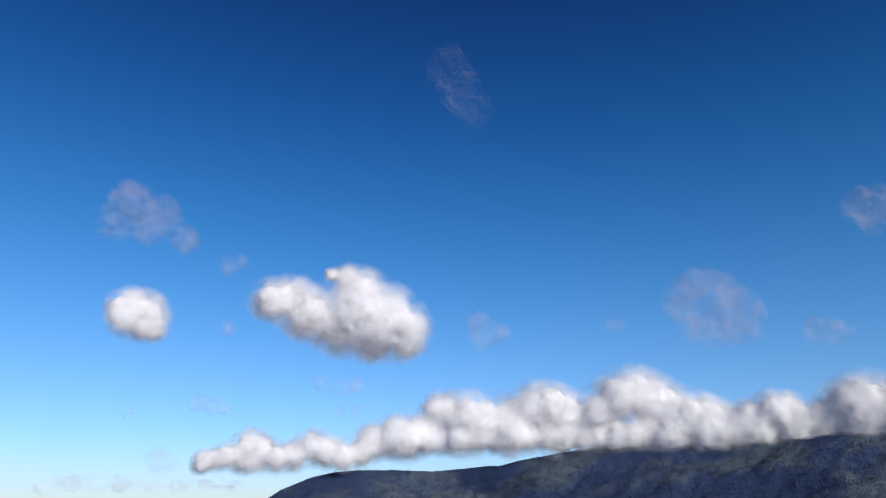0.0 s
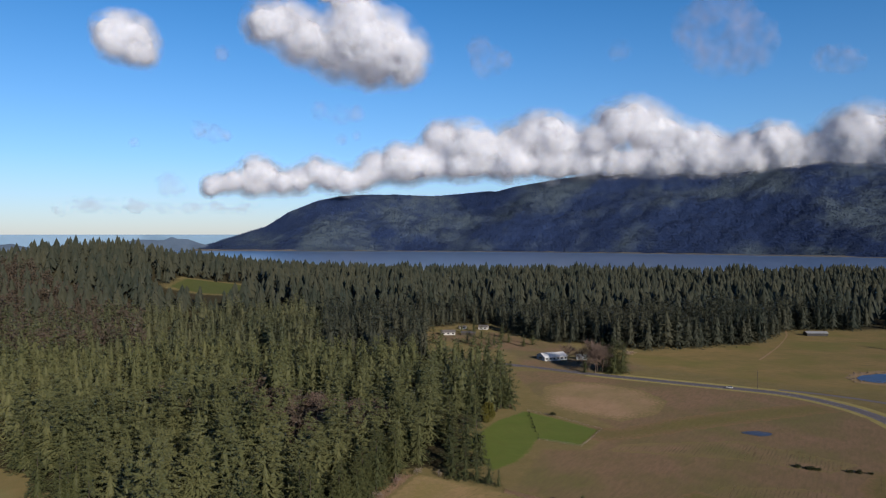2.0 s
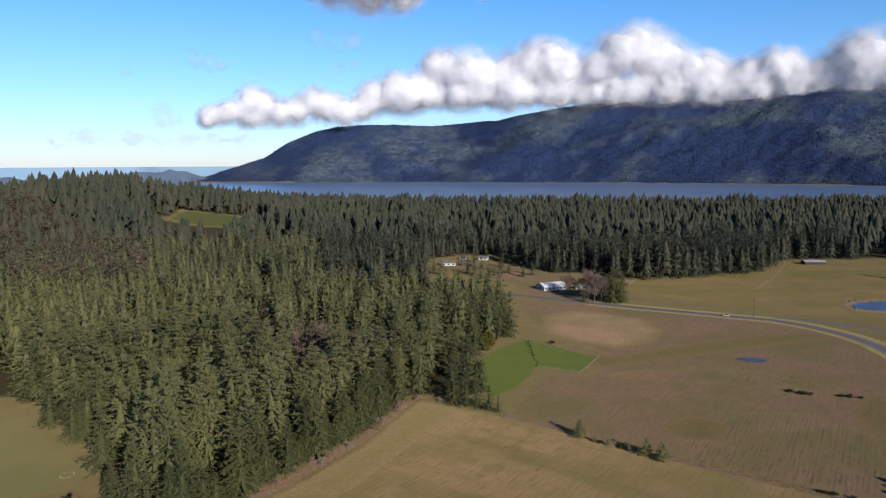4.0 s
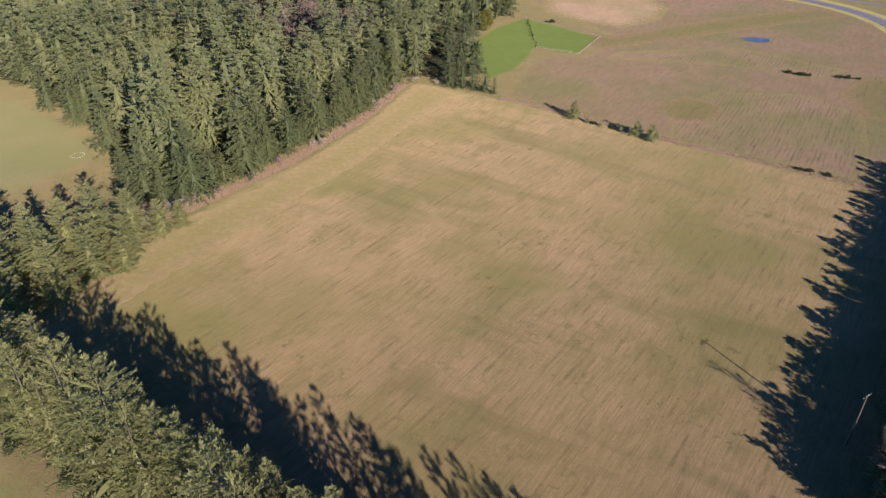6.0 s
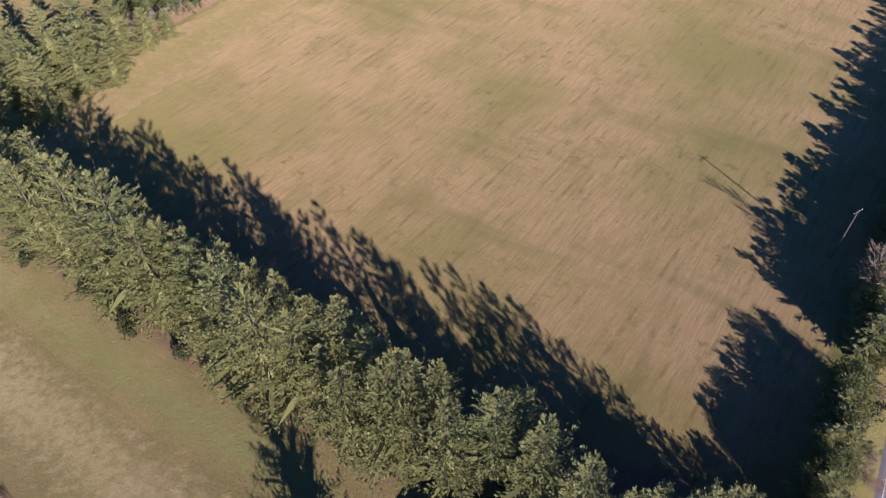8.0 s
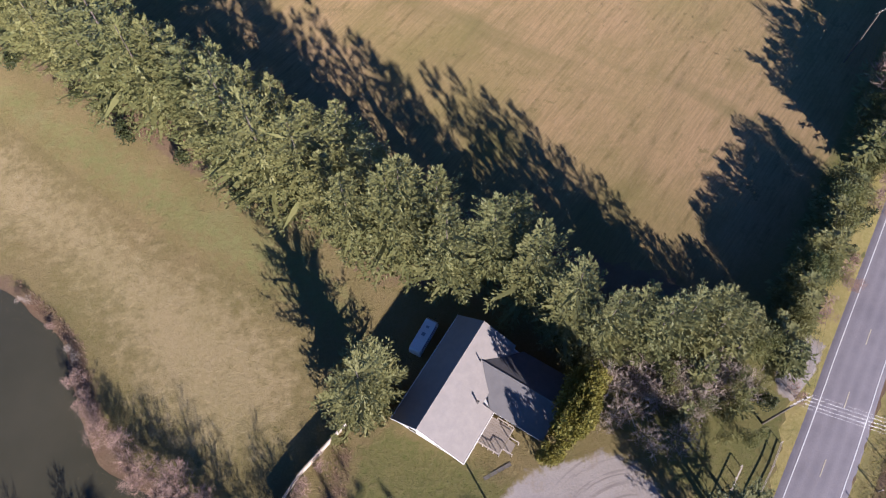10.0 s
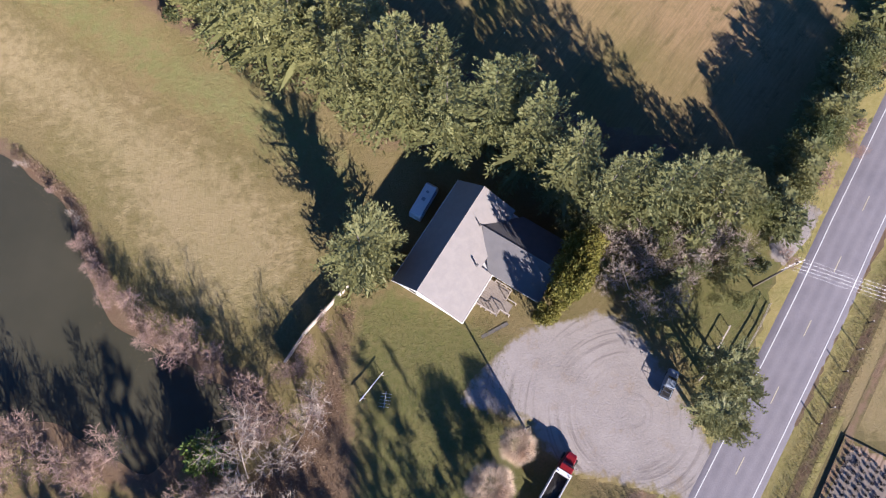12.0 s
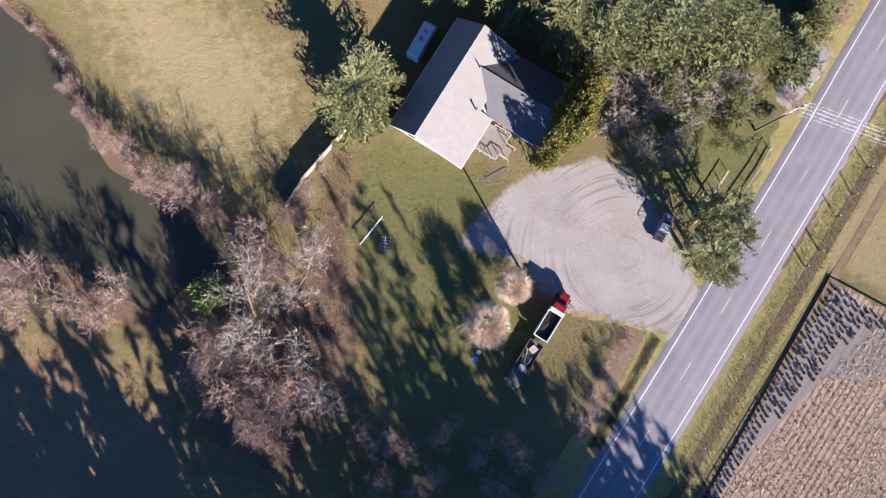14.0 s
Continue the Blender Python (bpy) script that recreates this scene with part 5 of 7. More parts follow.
patch("pond_bank", [(-112, 66), (-92, 58), (-74, 51.5), (-65.5, 46), (-59, 40), (-55, 32), (-52, 26), (-47, 21), (-40, 17), (-31, 13.5), (-25, 8), (-26, 0), (-36, -3), (-44, -8), (-52, -5), (-60, 0), (-70, 1), (-112, 2)], M["bracken"], 0.045, 1.0, 3.0, "bare muddy bank round the pond", "bank")
shore = pond("pond", POND, murky, "murky olive brown farm pond")
pond("small_pond", [(313, 530), (324, 541), (345, 548), (378, 548), (378, 527), (345, 516), (328, 512), (315, 518)], blue_water, "small bright blue pond in the far pasture", z=0.15)
pond("puddle", [(165, 386), (173.7, 389), (180, 384.5), (178, 380.5), (171.5, 378.5), (166.5, 382)], dark_water, "dark pool in the stubble field", z=0.1)
patch("pond_rim", [(304, 536), (318, 552), (345, 564), (380, 566), (380, 522), (345, 507), (322, 500), (303, 512)], M["dry"], 0.1, 2.0, 8.0, "pale stony rim of the small pond", "bank")

# ---- ground round the house and along the hedges ----
patch("wood_edge_strip", [(-99, 158), (-86, 188), (-73, 204), (-52, 232), (-30, 271), (-13, 318), (-18, 320), (-36, 276), (-57, 238), (-78, 209), (-92, 190), (-106, 164)], M["pale_strip"], 0.07, 1.5, 2.5, "strip of rust brown bracken along the wood edge", "bracken")
patch("field_hedge_strip", [(24, 296), (52, 276), (83, 250), (108, 233), (147, 204.5), (150, 208), (110, 238), (85, 256), (54, 282), (27, 301)], M["pale_strip"], 0.07, 1.5, 2.5, "dry brown grass strip between the two fields", "hedge bottom")
patch("fir_row_strip", [(-112, 118), (-80, 94), (-62, 81), (-44, 69), (-22, 58), (-12, 49), (2, 47), (26, 45), (48, 44), (40, 52), (20, 58), (-10, 72), (-50, 96), (-100, 130)], M["bracken"], 0.06, 1.5, 4.0, "rust brown needle litter under the firs", "ground")
patch("evergreen_floor", [(14, 42), (20, 30), (28, 22), (36, 14), (42, 2), (46, 8), (53, 22), (60, 40), (90, 82), (140, 165), (132, 170), (82, 92), (54, 48), (30, 48)], M["yard"], 0.065, 1.5, 3.5, "leaf litter under the evergreens", "ground")
patch("rough_ground", [(-34, -8), (-22, 4), (-16, 24), (-13, 22), (-14, 10), (-12, -2), (-12, -14), (-24, -30), (-40, -22)], M["bracken"], 0.05, 1.0, 4.0, "rusty dead growth beside the fence", "ground")
patch("bed", [(60.4, 2.3), (72, -4), (110, -30), (80, -90), (38, -33)], M["stubble"], 0.055, 1.0, 1.2, "market garden bed of corn stubble rows", "garden bed")
patch("mulch", [tuple(np.array((60.4, 2.3)) + np.array((-0.55, -0.835)) * s + np.array((0.835, -0.55)) * q) for s, q in ((0.6, 0.8), (0.6, 16), (9, 16), (15, 8), (30, 4.5), (44, 4), (44, 0.8))], M["mulch"], 0.075, 0.7, 1.0, "grey mulch under the garden shrubs", "garden bed")
patch("pull_out", [(52, 30), (55, 28), (60, 33), (63, 38), (60, 41), (56, 39), (53, 35)], M["drive"], 0.075, 0.5, 1.8, "small gravel pull-out beside the road", "drive")
patch("roadside_bank", [(27, -4.6), (32.4, -5.6), (29.6, -12), (22.4, -23), (19, -22), (23.5, -12)], M["pale_strip"], 0.06, 0.7, 2.0, "bank of pale dead grass above the ditch", "bank")
patch("ditch", [(32.4, -5.6), (34.2, -7.4), (30.4, -14), (24.4, -24.5), (21.6, -24), (28.2, -13.6)], M["forest_floor"], 0.066, 0.25, 1.4, "flat dark strip of ditch beside the road", "ditch")
patch("east_meadow", [(57, 4), (60, 3.2), (72, -3.4), (112, -26), (150, 60), (120, 110), (86, 56), (66, 22)], M["east_grass"], 0.05, 1.5, 4.0, "dry yellow grass beyond the verge", "meadow")
patch("track", [(50.5, 4), (54, 2), (64, 20), (78, 40), (74, 42), (60, 22)], M["bracken"], 0.053, 1.0, 2.0, "worn earth track beyond the verge", "track")

# ---- the row of tall firs, and lower evergreens by the road ----
random.seed(7)
FIRS = [(-6.5, 55, 30), (0.5, 49, 27), (7.5, 50, 28), (14, 46.5, 26), (19.5, 41.5, 24), (-1, 57, 24), (11, 54, 22), (24, 37, 26), (28, 38, 25), (31, 35.5, 27), (34.5, 36.5, 25.5), (37.5, 38, 23), (40.5, 39, 21), (43.5, 38.5, 17), (46.5, 38.5, 14), (49.5, 37.5, 9)]
for s in np.arange(-146, -32, 6.0):
    n0 = 40.5 + random.uniform(-2.6, 2.6)
    FIRS.append((22.5 / 40.5 * n0 + 0.83 * s, 33.6 / 40.5 * n0 - 0.556 * s, random.uniform(21, 35)))
for s in np.arange(-143, -36, 6.6):
    n0 = 45.5 + random.uniform(-1.5, 1.5)
    FIRS.append((22.5 / 40.5 * n0 + 0.83 * s, 33.6 / 40.5 * n0 - 0.556 * s, random.uniform(20, 28)))
for x, y, h in FIRS:
    fir(x, y, h, HI_MESH, "tall olive green fir in the row beside the hay field", "row of firs", random.uniform(1.05, 1.4) * (30 / h) ** 0.4 * (0.85 if x > 22 else 1))
for x, y, k in [(-86, 98, 1.3), (-60, 80.5, 1.4), (-36, 66, 1.5), (-72, 90, 1.1), (-48, 75, 1.2), (-20, 60, 1.2)]:
    tree("bush", BUSH, x, y, k, "dull evergreen bush under the firs", "bush", "bushes", "crown")
fir(-12.2, 29.2, 17.0, CEDAR, "round dense green conifer beside the house", "", 1.3, "conifer")
for x, y, h, w in [(38.1, 5.5, 15, 1.0), (39.9, 11.6, 15.5, 0.95), (40.6, 3.6, 12, 1.1), (42.4, 8.6, 14, 1.05), (43.0, 12.6, 11.5, 1.1)]:
    fir(x, y, h, ROAD_FIR, "green conifer with a bare lower trunk beside the road", "conifers by the road", w, "conifer")
for x, y, k in [(24, 43, 1.0), (29, 43.5, 0.85), (34.5, 43, 0.95), (40, 44, 0.9), (46.5, 42.5, 1.05), (52.5, 39.5, 0.9), (38.5, 36.5, 0.8), (44, 36.5, 0.95), (49, 34, 0.9), (34.5, 29, 0.9), (39, 27.5, 0.85), (43.6, 28, 1.0), (46, 22.6, 0.8), (36.5, 33.5, 0.85), (52.5, 33, 0.7), (31.5, 38.5, 0.7), (42, 22.5, 0.6), (57.5, 43.5, 0.7)]:
    x, y, k = (x * 0.93, y * 0.93, k * (1.25 if x < 43 else 0.95)) if y > 32 else (x, y, k)
    tree("evergreen_tree", MIXED, x, y, k, "bushy mid green evergreen tree by the road", "tree", "evergreens by the road", "crown", 0.62)
for x, y, h in [(26, 37, 17), (31, 38, 19), (35, 37.5, 20), (40, 36, 19), (44, 34.5, 14), (38, 31, 15), (45, 28, 10), (36, 26, 9)]:
    fir(x, y, h, SMALL_FIR, "small green fir among the evergreens", "small firs", 1.1, "small_fir")
for x, y, k in [(26.5, 31.5, 0.95), (28.6, 26.5, 0.9), (24.5, 33, 0.8), (31, 30, 0.8), (27, 37, 0.7), (33, 33, 1.15), (38, 30, 1.1), (36, 24, 0.85), (41.5, 32, 1.1), (30, 24.5, 0.9), (45, 31, 0.9)]:
    tree("bare_tree", ALDER_GREY, x, y, k, "pale grey leafless tree with spreading branches", "tree", "bare trees by the drive")
for x, y, k in [(20.4, 27.2, 2.4), (17.8, 23.6, 2.3), (15.4, 20.2, 1.5), (21.8, 30, 2.2), (19.4, 25.2, 2.5)]:
    tree("shrub", YELLOW, x, y, 1.28 * k, "yellow green leafy shrub at the corner of the house", "shrub", "yellow shrubs", "crown", 0.48)

# the hedge between hay field and road
random.seed(8)
HEDGE = np.array([0.56, 0.83])
for k in range(150):
    s = 60 + k * 1.4 + random.uniform(-1.0, 1.0)
    n0 = 23.5 + random.uniform(-2.5, 2.5)
    x, y = 0.83 * n0 + HEDGE[0] * s, -0.56 * n0 + HEDGE[1] * s
    if 97 < s < 103:
        continue
    if random.random() < 0.62:
        fir(x, y, random.uniform(8, 10.5) * (1.12 if s > 103 else 0.95), SMALL_FIR, "small dark green fir in the roadside hedge", "hedge firs", random.uniform(1.7, 2.5), "small_fir")
    else:
        tree("evergreen_tree", MIXED, x, y, random.uniform(0.75, 0.98), "dull green evergreen in the roadside hedge", "tree", "hedge evergreens", "crown", 0.8)
for k in range(52):
    s = 52 + k * 3.7
    n0 = 27 + random.uniform(-2, 2)
    x, y = 0.83 * n0 + HEDGE[0] * s, -0.56 * n0 + HEDGE[1] * s
    if random.random() < 0.5:
        tree("bush", BUSH, x, y, random.uniform(0.7, 1.2), "dull evergreen bush in the roadside hedge", "bush", "hedge bushes", "crown")
    else:
        tree("bare_shrub", ALDER, x + 1.5, y - 1.0, random.uniform(0.4, 0.6), "pinkish leafless shrub in the roadside hedge", "shrub", "hedge shrubs")
for k in range(44):
    s, n0 = 58 + k * 4.2 + random.uniform(-1.5, 1.5), 23 + random.uniform(-2.5, 2.5)
    if not 97 < s < 103:
        tree("evergreen_tree", MIXED, 0.83 * n0 + HEDGE[0] * s, -0.56 * n0 + HEDGE[1] * s, random.uniform(0.7, 0.95), "dull green evergreen in the roadside hedge", "tree", "hedge evergreens", "crown", 1.1)
tree("bare_tree", WOOD_BARE, 85.5, 87.5, 1.0, "tall pale leafless tree in the roadside hedge", "tree")

# firs at the far end of the row, their shade on the left meadow
for x, y, h in [(-110, 162, 18), (-104, 158, 17), (-106, 171, 19), (-101, 178, 20), (-90, 171, 14), (-92, 181, 17), (-84, 182, 13), (-118, 158, 19), (-124, 166, 20), (-116, 170, 18), (-112, 150, 16), (-98, 168, 16), (-120, 148, 18), (-128, 155, 20), (-133, 168, 19), (-80, 188, 9), (-95, 160, 17), (-100, 150, 18), (-108, 142, 19), (-115, 136, 18), (-124, 140, 20), (-132, 146, 19), (-88, 164, 13), (-140, 160, 20), (-138, 176, 18)]:
    fir(x, y, h, HI_MESH, "green fir at the corner of the hay field", "corner firs", 1.9)

for x, y, h in [(445, 625, 27), (455, 612, 24), (470, 604, 28), (441, 596, 22), (480, 640, 26)]:
    fir(x, y, h, MID_MESH, "tall dark fir in the far pasture", "firs in the far pasture", 1.2)
for k in range(9):
    tree("bush", BUSH, 51.2 + 0.1 * k + random.uniform(-0.6, 0.6), 374 + 6.6 * k, random.uniform(0.3, 0.55), "low dark bush that divides the green lawn", "bush", "lawn bushes", "crown")
tree("bush", BUSH, 66, 421, 0.8, "dark bush at the rim of the green lawn", "bush", "lawn bushes", "crown", 1.6)
tree("brush_pile", ALDER_TAN, 168, 634, 0.4, "pale heap of cut brush beside the pasture", "brush", "", "branches", 3.6)
# leafless shrubs where the wood meets the hay field
random.seed(15)
EDGE_SHRUBS = [(-108, 184), (-103, 190), (-99, 196), (-94, 198), (-110, 192), (-90, 193), (-96, 186), (-101, 182), (-86, 196), (-80, 203), (-74, 209), (-66, 219), (-58, 231), (-47, 247), (-38, 264), (-28, 288), (-20, 306), (-12, 318), (-2, 316)]
for x, y in EDGE_SHRUBS:
    tree("bare_shrub", random.choice((ALDER, ALDER_GREY)), x, y, random.uniform(0.32, 0.6), "pinkish grey leafless shrub at the edge of the wood", "shrub", "shrubs at the wood edge", wide=1.2)
# leafless trees and shrubs round the pond
random.seed(9)
for x, y, k, kinds in [(-49.3, 21.8, 0.71, ALDER), (-45, 18.5, 0.69, ALDER), (-39.5, 15.2, 0.83, ALDER), (-36, 14, 0.63, ALDER), (-61.5, -0.5, 1.16, ALDER), (-66, -0.6, 1.09, ALDER), (-55.5, -1.5, 0.94, ALDER), (-49.6, -0.5, 1.01, ALDER), (-72, 0, 1.16, ALDER), (-30.2, 6.6, 0.98, ALDER), (-25, 5, 0.78, ALDER), (-21.3, 3.2, 1.04, ALDER_GREY), (-29.1, -4.4, 1.37, ALDER_GREY), (-32, -9, 1.04, ALDER), (-27, -13, 1.10, ALDER), (-31.7, -16, 1.04, ALDER), (-19.4, -12.8, 1.04, ALDER_GREY), (-23, -17, 1.04, ALDER), (-36, -6.5, 0.91, ALDER), (-36, -12, 0.78, ALDER), (-23.5, 11, 0.55, ALDER), (-20.8, 15, 0.45, ALDER), (-18.6, 19.5, 0.35, ALDER), (-26, -20, 0.91, ALDER), (-20.5, 7.5, 0.65, ALDER), (-52.5, 24.5, 0.55, ALDER), (-55.5, 27.5, 0.50, ALDER), (-58.5, 33, 0.42, ALDER), (-60.5, 37, 0.26, ALDER_GREY), (-65, 42, 0.20, ALDER), (-71, 46.5, 0.22, ALDER_GREY), (-79, 50, 0.20, ALDER)]:
    tree("bare_tree", kinds, x, y, k, "leafless pinkish grey alder beside the pond" if kinds is ALDER else "leafless pale grey tree beside the pond", "tree", "alders by the pond", wide=1.05)
tree("evergreen_shrub", BRIGHT, -35.2, -0.4, 1.35, "bright green evergreen shrub on the pond bank", "shrub", "", "crown")
fir(-16.8, 23.2, 3.0, SMALL_FIR, "young bright green fir beside the board fence", "", 1.6, "young_fir")
for x, y, k in [(6.7, -4.9, 1.0), (10.8, 0.9, 0.78)]:
    tree("bare_tree", TAN_DOME, x, y, k, "dense domed tan leafless tree on the lawn", "tree", "ornamental trees")
for x, y, k in [(24.2, -15.5, 0.34), (25.6, -12.5, 0.3), (22.6, -18.6, 0.36), (27.4, -9.5, 0.26), (21.2, -21.5, 0.36), (23.4, -16.8, 0.34), (28.9, -8.2, 0.22), (20.4, -19.5, 0.3)]:
    tree("bare_shrub", ALDER_GREY, x, y, k, "grey leafless shrub on the roadside bank", "shrub", "roadside shrubs", wide=1.0)
for x, y, k in [(-12, -22, 0.5), (-6, -24, 0.5), (0, -22, 0.45), (6, -25, 0.5), (12, -24, 0.5), (-2, -28, 0.5), (16, -27, 0.5), (-10, -29, 0.5), (9, -29, 0.5)]:
    tree("bare_shrub", ALDER, x, y, k, "dark leafless shrub in the shaded hollow", "shrub", "shrubs in the hollow", wide=1.4)

# woods behind the view on both sides of the road, whose shade falls on lawn, road and garden
def off_road(p):
    """Those places that leave the road and its verges free."""
    line = np.array([(q[0], q[1]) for q in ROAD])
    return p[np.hypot(p[:, None, 0] - line[None, :, 0], p[:, None, 1] - line[None, :, 1]).min(1) > 6.0]


SOUTH = [[(-110, -55), (-2, -55), (-12, -72), (-24, -95), (-110, -95)], [(26, -46), (36, -50), (50, -64), (60, -73), (70, -82), (88, -94), (110, -115), (60, -115), (8, -80)]]
GROVE = [(-6, -52), (16, -50), (20, -43), (25, -42), (27, -48), (26, -58), (30, -84), (0, -84)]
wood("south_grove", off_road(scatter(GROVE, 3.8, 48)), FIR_SLIM, M["fir_wood"], "fir grove south of the lawn", 47, (0.74, 1.06))
wood("south_young_firs", off_road(scatter(GROVE, 5.5, 51)), FIR_LOW, M["fir_wood"], "young firs under the grove south of the lawn", 53, (0.4, 0.56))
for k, p in enumerate(SOUTH):
    wood("south_wood", off_road(scatter(p, (7.4, 4.8)[k], 40 + k)), FIR_LOW, M["fir_wood"], "dense fir wood south of the farm", 41 + k, ((0.8, 1.15), (0.62, 0.8))[k])

wood("south_tall_firs", np.array([(47, -62), (50, -59), (54, -63), (58, -67), (52, -68), (62, -72), (57, -74), (66, -77), (62, -80), (71, -83)], float), FIR_LOW, M["fir_wood"], "taller firs standing out of the wood south of the farm", 52, (0.64, 0.75))
wood("south_leafless_wood", off_road(scatter(SOUTH[0], 9.0, 45)), BARE_FAR, M["brown_wood"], "leafless trees south of the farm", 46, (1.0, 1.5))
wood("south_thicket", off_road(scatter([(28, -46), (34, -47), (46, -58), (40, -68), (33, -60)], 4.6, 49)), FIR_LOW, M["fir_wood"], "dense fir thicket south of the farm", 50, (0.48, 0.64))

# bushes on the strip between the fields
for x, y, h in [(54.7, 273.2, 7.5), (76, 255, 6.8), (80.8, 250.2, 7.2), (59.5, 268.5, 2.6), (64, 265, 2.4), (71, 259.5, 3.0)]:
    fir(x, y, h, SMALL_FIR, "small dark cypress on the strip between the fields", "cypresses", 2.3, "cypress")
for x, y, k in [(129, 222, 0.6), (167, 328, 0.7), (171, 325, 0.8), (174, 324, 0.6), (187, 321, 0.6), (191, 320, 0.7), (195, 318.5, 0.5), (126, 224, 0.5), (134, 219, 0.55), (69, 262, 0.6), (62, 267, 0.5)]:
    tree("bush", BUSH, x, y, k * 0.75, "dark low bush on the strip between the fields", "bush", "field bushes", "crown", 2.4)

# ---- buildings ----
M["white_wall"] = plain("white_painted_boards", (0.446, 0.412, 0.381), (0.372, 0.342, 0.319), 1.2, 0.7)
M["white_trim"] = plain("white_trim", (0.484, 0.447, 0.42), (0.434, 0.4, 0.375), 2.0, 0.6)
M["roof"] = plain("pale_roofing", (0.151, 0.126, 0.115), (0.122, 0.103, 0.0955), 0.9, 0.8, bump=0.3)
# the wing's shade is put into this tone; the dark shed's roof shares it
M["roof_dark"] = plain("dark_and_shaded_roofing", (0.07, 0.0621, 0.0621), (0.091, 0.0798, 0.0777), 0.9, 0.8, bump=0.3)
M["glass"] = plain("window_glass", (0.015, 0.0159, 0.0172), (0.025, 0.025, 0.0258), 2.0, 0.08, spec=0.6)
M["deck"] = plain("weathered_deck_boards", (0.18, 0.141, 0.116), (0.135, 0.107, 0.0881), 2.0, 0.85)
M["old_planks"] = plain("grey_worn_planks", (0.105, 0.088, 0.074), (0.052, 0.042, 0.034), 1.6, 0.9)
M["rail_wood"] = plain("pale_weathered_wood", (0.341, 0.278, 0.23), (0.21, 0.164, 0.129), 2.0, 0.85)
M["metal_roof"] = plain("pale_metal_roof", (0.384, 0.365, 0.364), (0.31, 0.302, 0.308), 0.5, 0.45, 0.3)
M["white_roof"] = plain("white_roof_sheets", (0.669, 0.627, 0.605), (0.558, 0.522, 0.513), 0.5, 0.7)
M["dark_metal"] = plain("dark_steel", (0.0225, 0.0205, 0.0215), (0.04, 0.0355, 0.0323), 3.0, 0.5, 0.6)
M["rubber"] = plain("black_rubber", (0.0125, 0.0114, 0.0112), (0.02, 0.0182, 0.0172), 5.0, 0.85)
M["chrome"] = plain("bright_metal", (0.372, 0.348, 0.336), (0.25, 0.228, 0.215), 5.0, 0.25, 0.9)
M["red_paint"] = plain("red_truck_paint", (0.14, 0.00637, 0.00903), (0.112, 0.00478, 0.00756), 3.0, 0.3, spec=0.5)
M["silver_paint"] = plain("silver_blue_paint", (0.18, 0.191, 0.215), (0.15, 0.159, 0.181), 3.0, 0.3, 0.3, spec=0.5)
M["white_paint"] = plain("white_vehicle_paint", (0.465, 0.435, 0.42), (0.397, 0.371, 0.353), 3.0, 0.35, spec=0.5)
M["soil"] = plain("black_load", (0.015, 0.0127, 0.0112), (0.0275, 0.0228, 0.0198), 3.0, 0.95, bump=0.5)
M["pole_wood"] = plain("weathered_pole_wood", (0.05, 0.0373, 0.0279), (0.08, 0.0592, 0.0451), 1.5, 0.9)
M["wire"] = plain("bare_wire", (0.341, 0.319, 0.308), (0.225, 0.205, 0.194), 5.0, 0.5, 0.3)
M["blue"] = plain("blue_plastic", (0.015, 0.0546, 0.172), (0.02, 0.0683, 0.194), 5.0, 0.5)
M["straw"] = plain("straw", (0.25, 0.168, 0.0946), (0.19, 0.123, 0.0688), 0.7, 0.95)
M["shrub_dark"] = foliage("dark_purple_shrub", (0.0114, 0.00932, 0.012), (0.0182, 0.014, 0.0172), (0.026, 0.021, 0.0193))


def beam(a, b_, w=0.1, h=0.1):
    """A squared bar from a to b."""
    a, b_ = Vector(a), Vector(b_)
    bm = box(-w / 2, w / 2, 0, (b_ - a).length, -h / 2, h / 2)
    bm.transform(Matrix.Translation(a) @ (b_ - a).to_track_quat("Y", "Z").to_matrix().to_4x4())
    return bm


def window(parent, x, y, z, w, h, turn, name="window"):
    fr = part(name, box(-w / 2 - 0.08, w / 2 + 0.08, -0.05, 0.05, -h / 2 - 0.08, h / 2 + 0.08, 0.01), M["white_trim"], parent)
    fr.matrix_local = pose(x, y, z, 0, 0, turn)
    part("pane", box(-w / 2, w / 2, -0.065, -0.045, -h / 2, h / 2), M["glass"], fr, "dark window glass")
    return fr


# the farmhouse: local x along the ridge from the gable over the lawn, local y away from the drive
house = thing("house", "white house with a pale gabled roof and a dark shaded wing", "house", (-4.1, 23.3, 0), math.degrees(math.atan2(0.848, 0.53)))
W_, E_, LEN = 4.7, -8.1, 19.8
part("wall", box(0.5, LEN - 0.5, E_ + 0.6, W_ - 0.5, 0, 3.05), M["white_wall"], house)
gable = bmesh.new()
for gx in (0.5, LEN - 0.7):
    vs = [gable.verts.new(p) for p in ((gx, E_ + 0.6, 3.04), (gx, W_ - 0.5, 3.04), (gx, 0, 6.15), (gx + 0.2, E_ + 0.6, 3.04), (gx + 0.2, W_ - 0.5, 3.04), (gx + 0.2, 0, 6.15))]
    for q in ((0, 1, 2), (5, 4, 3), (0, 3, 4, 1), (1, 4, 5, 2), (2, 5, 3, 0)):
        gable.faces.new([vs[i] for i in q])
bmesh.ops.recalc_face_normals(gable, faces=gable.faces[:])
part("gable_wall", gable, M["white_wall"], house)
part("roof_slope", slab([(0, 0.05, 6.5), (LEN, 0.05, 6.5), (LEN, W_, 3.0), (0, W_, 3.0)]), M["roof"], house)
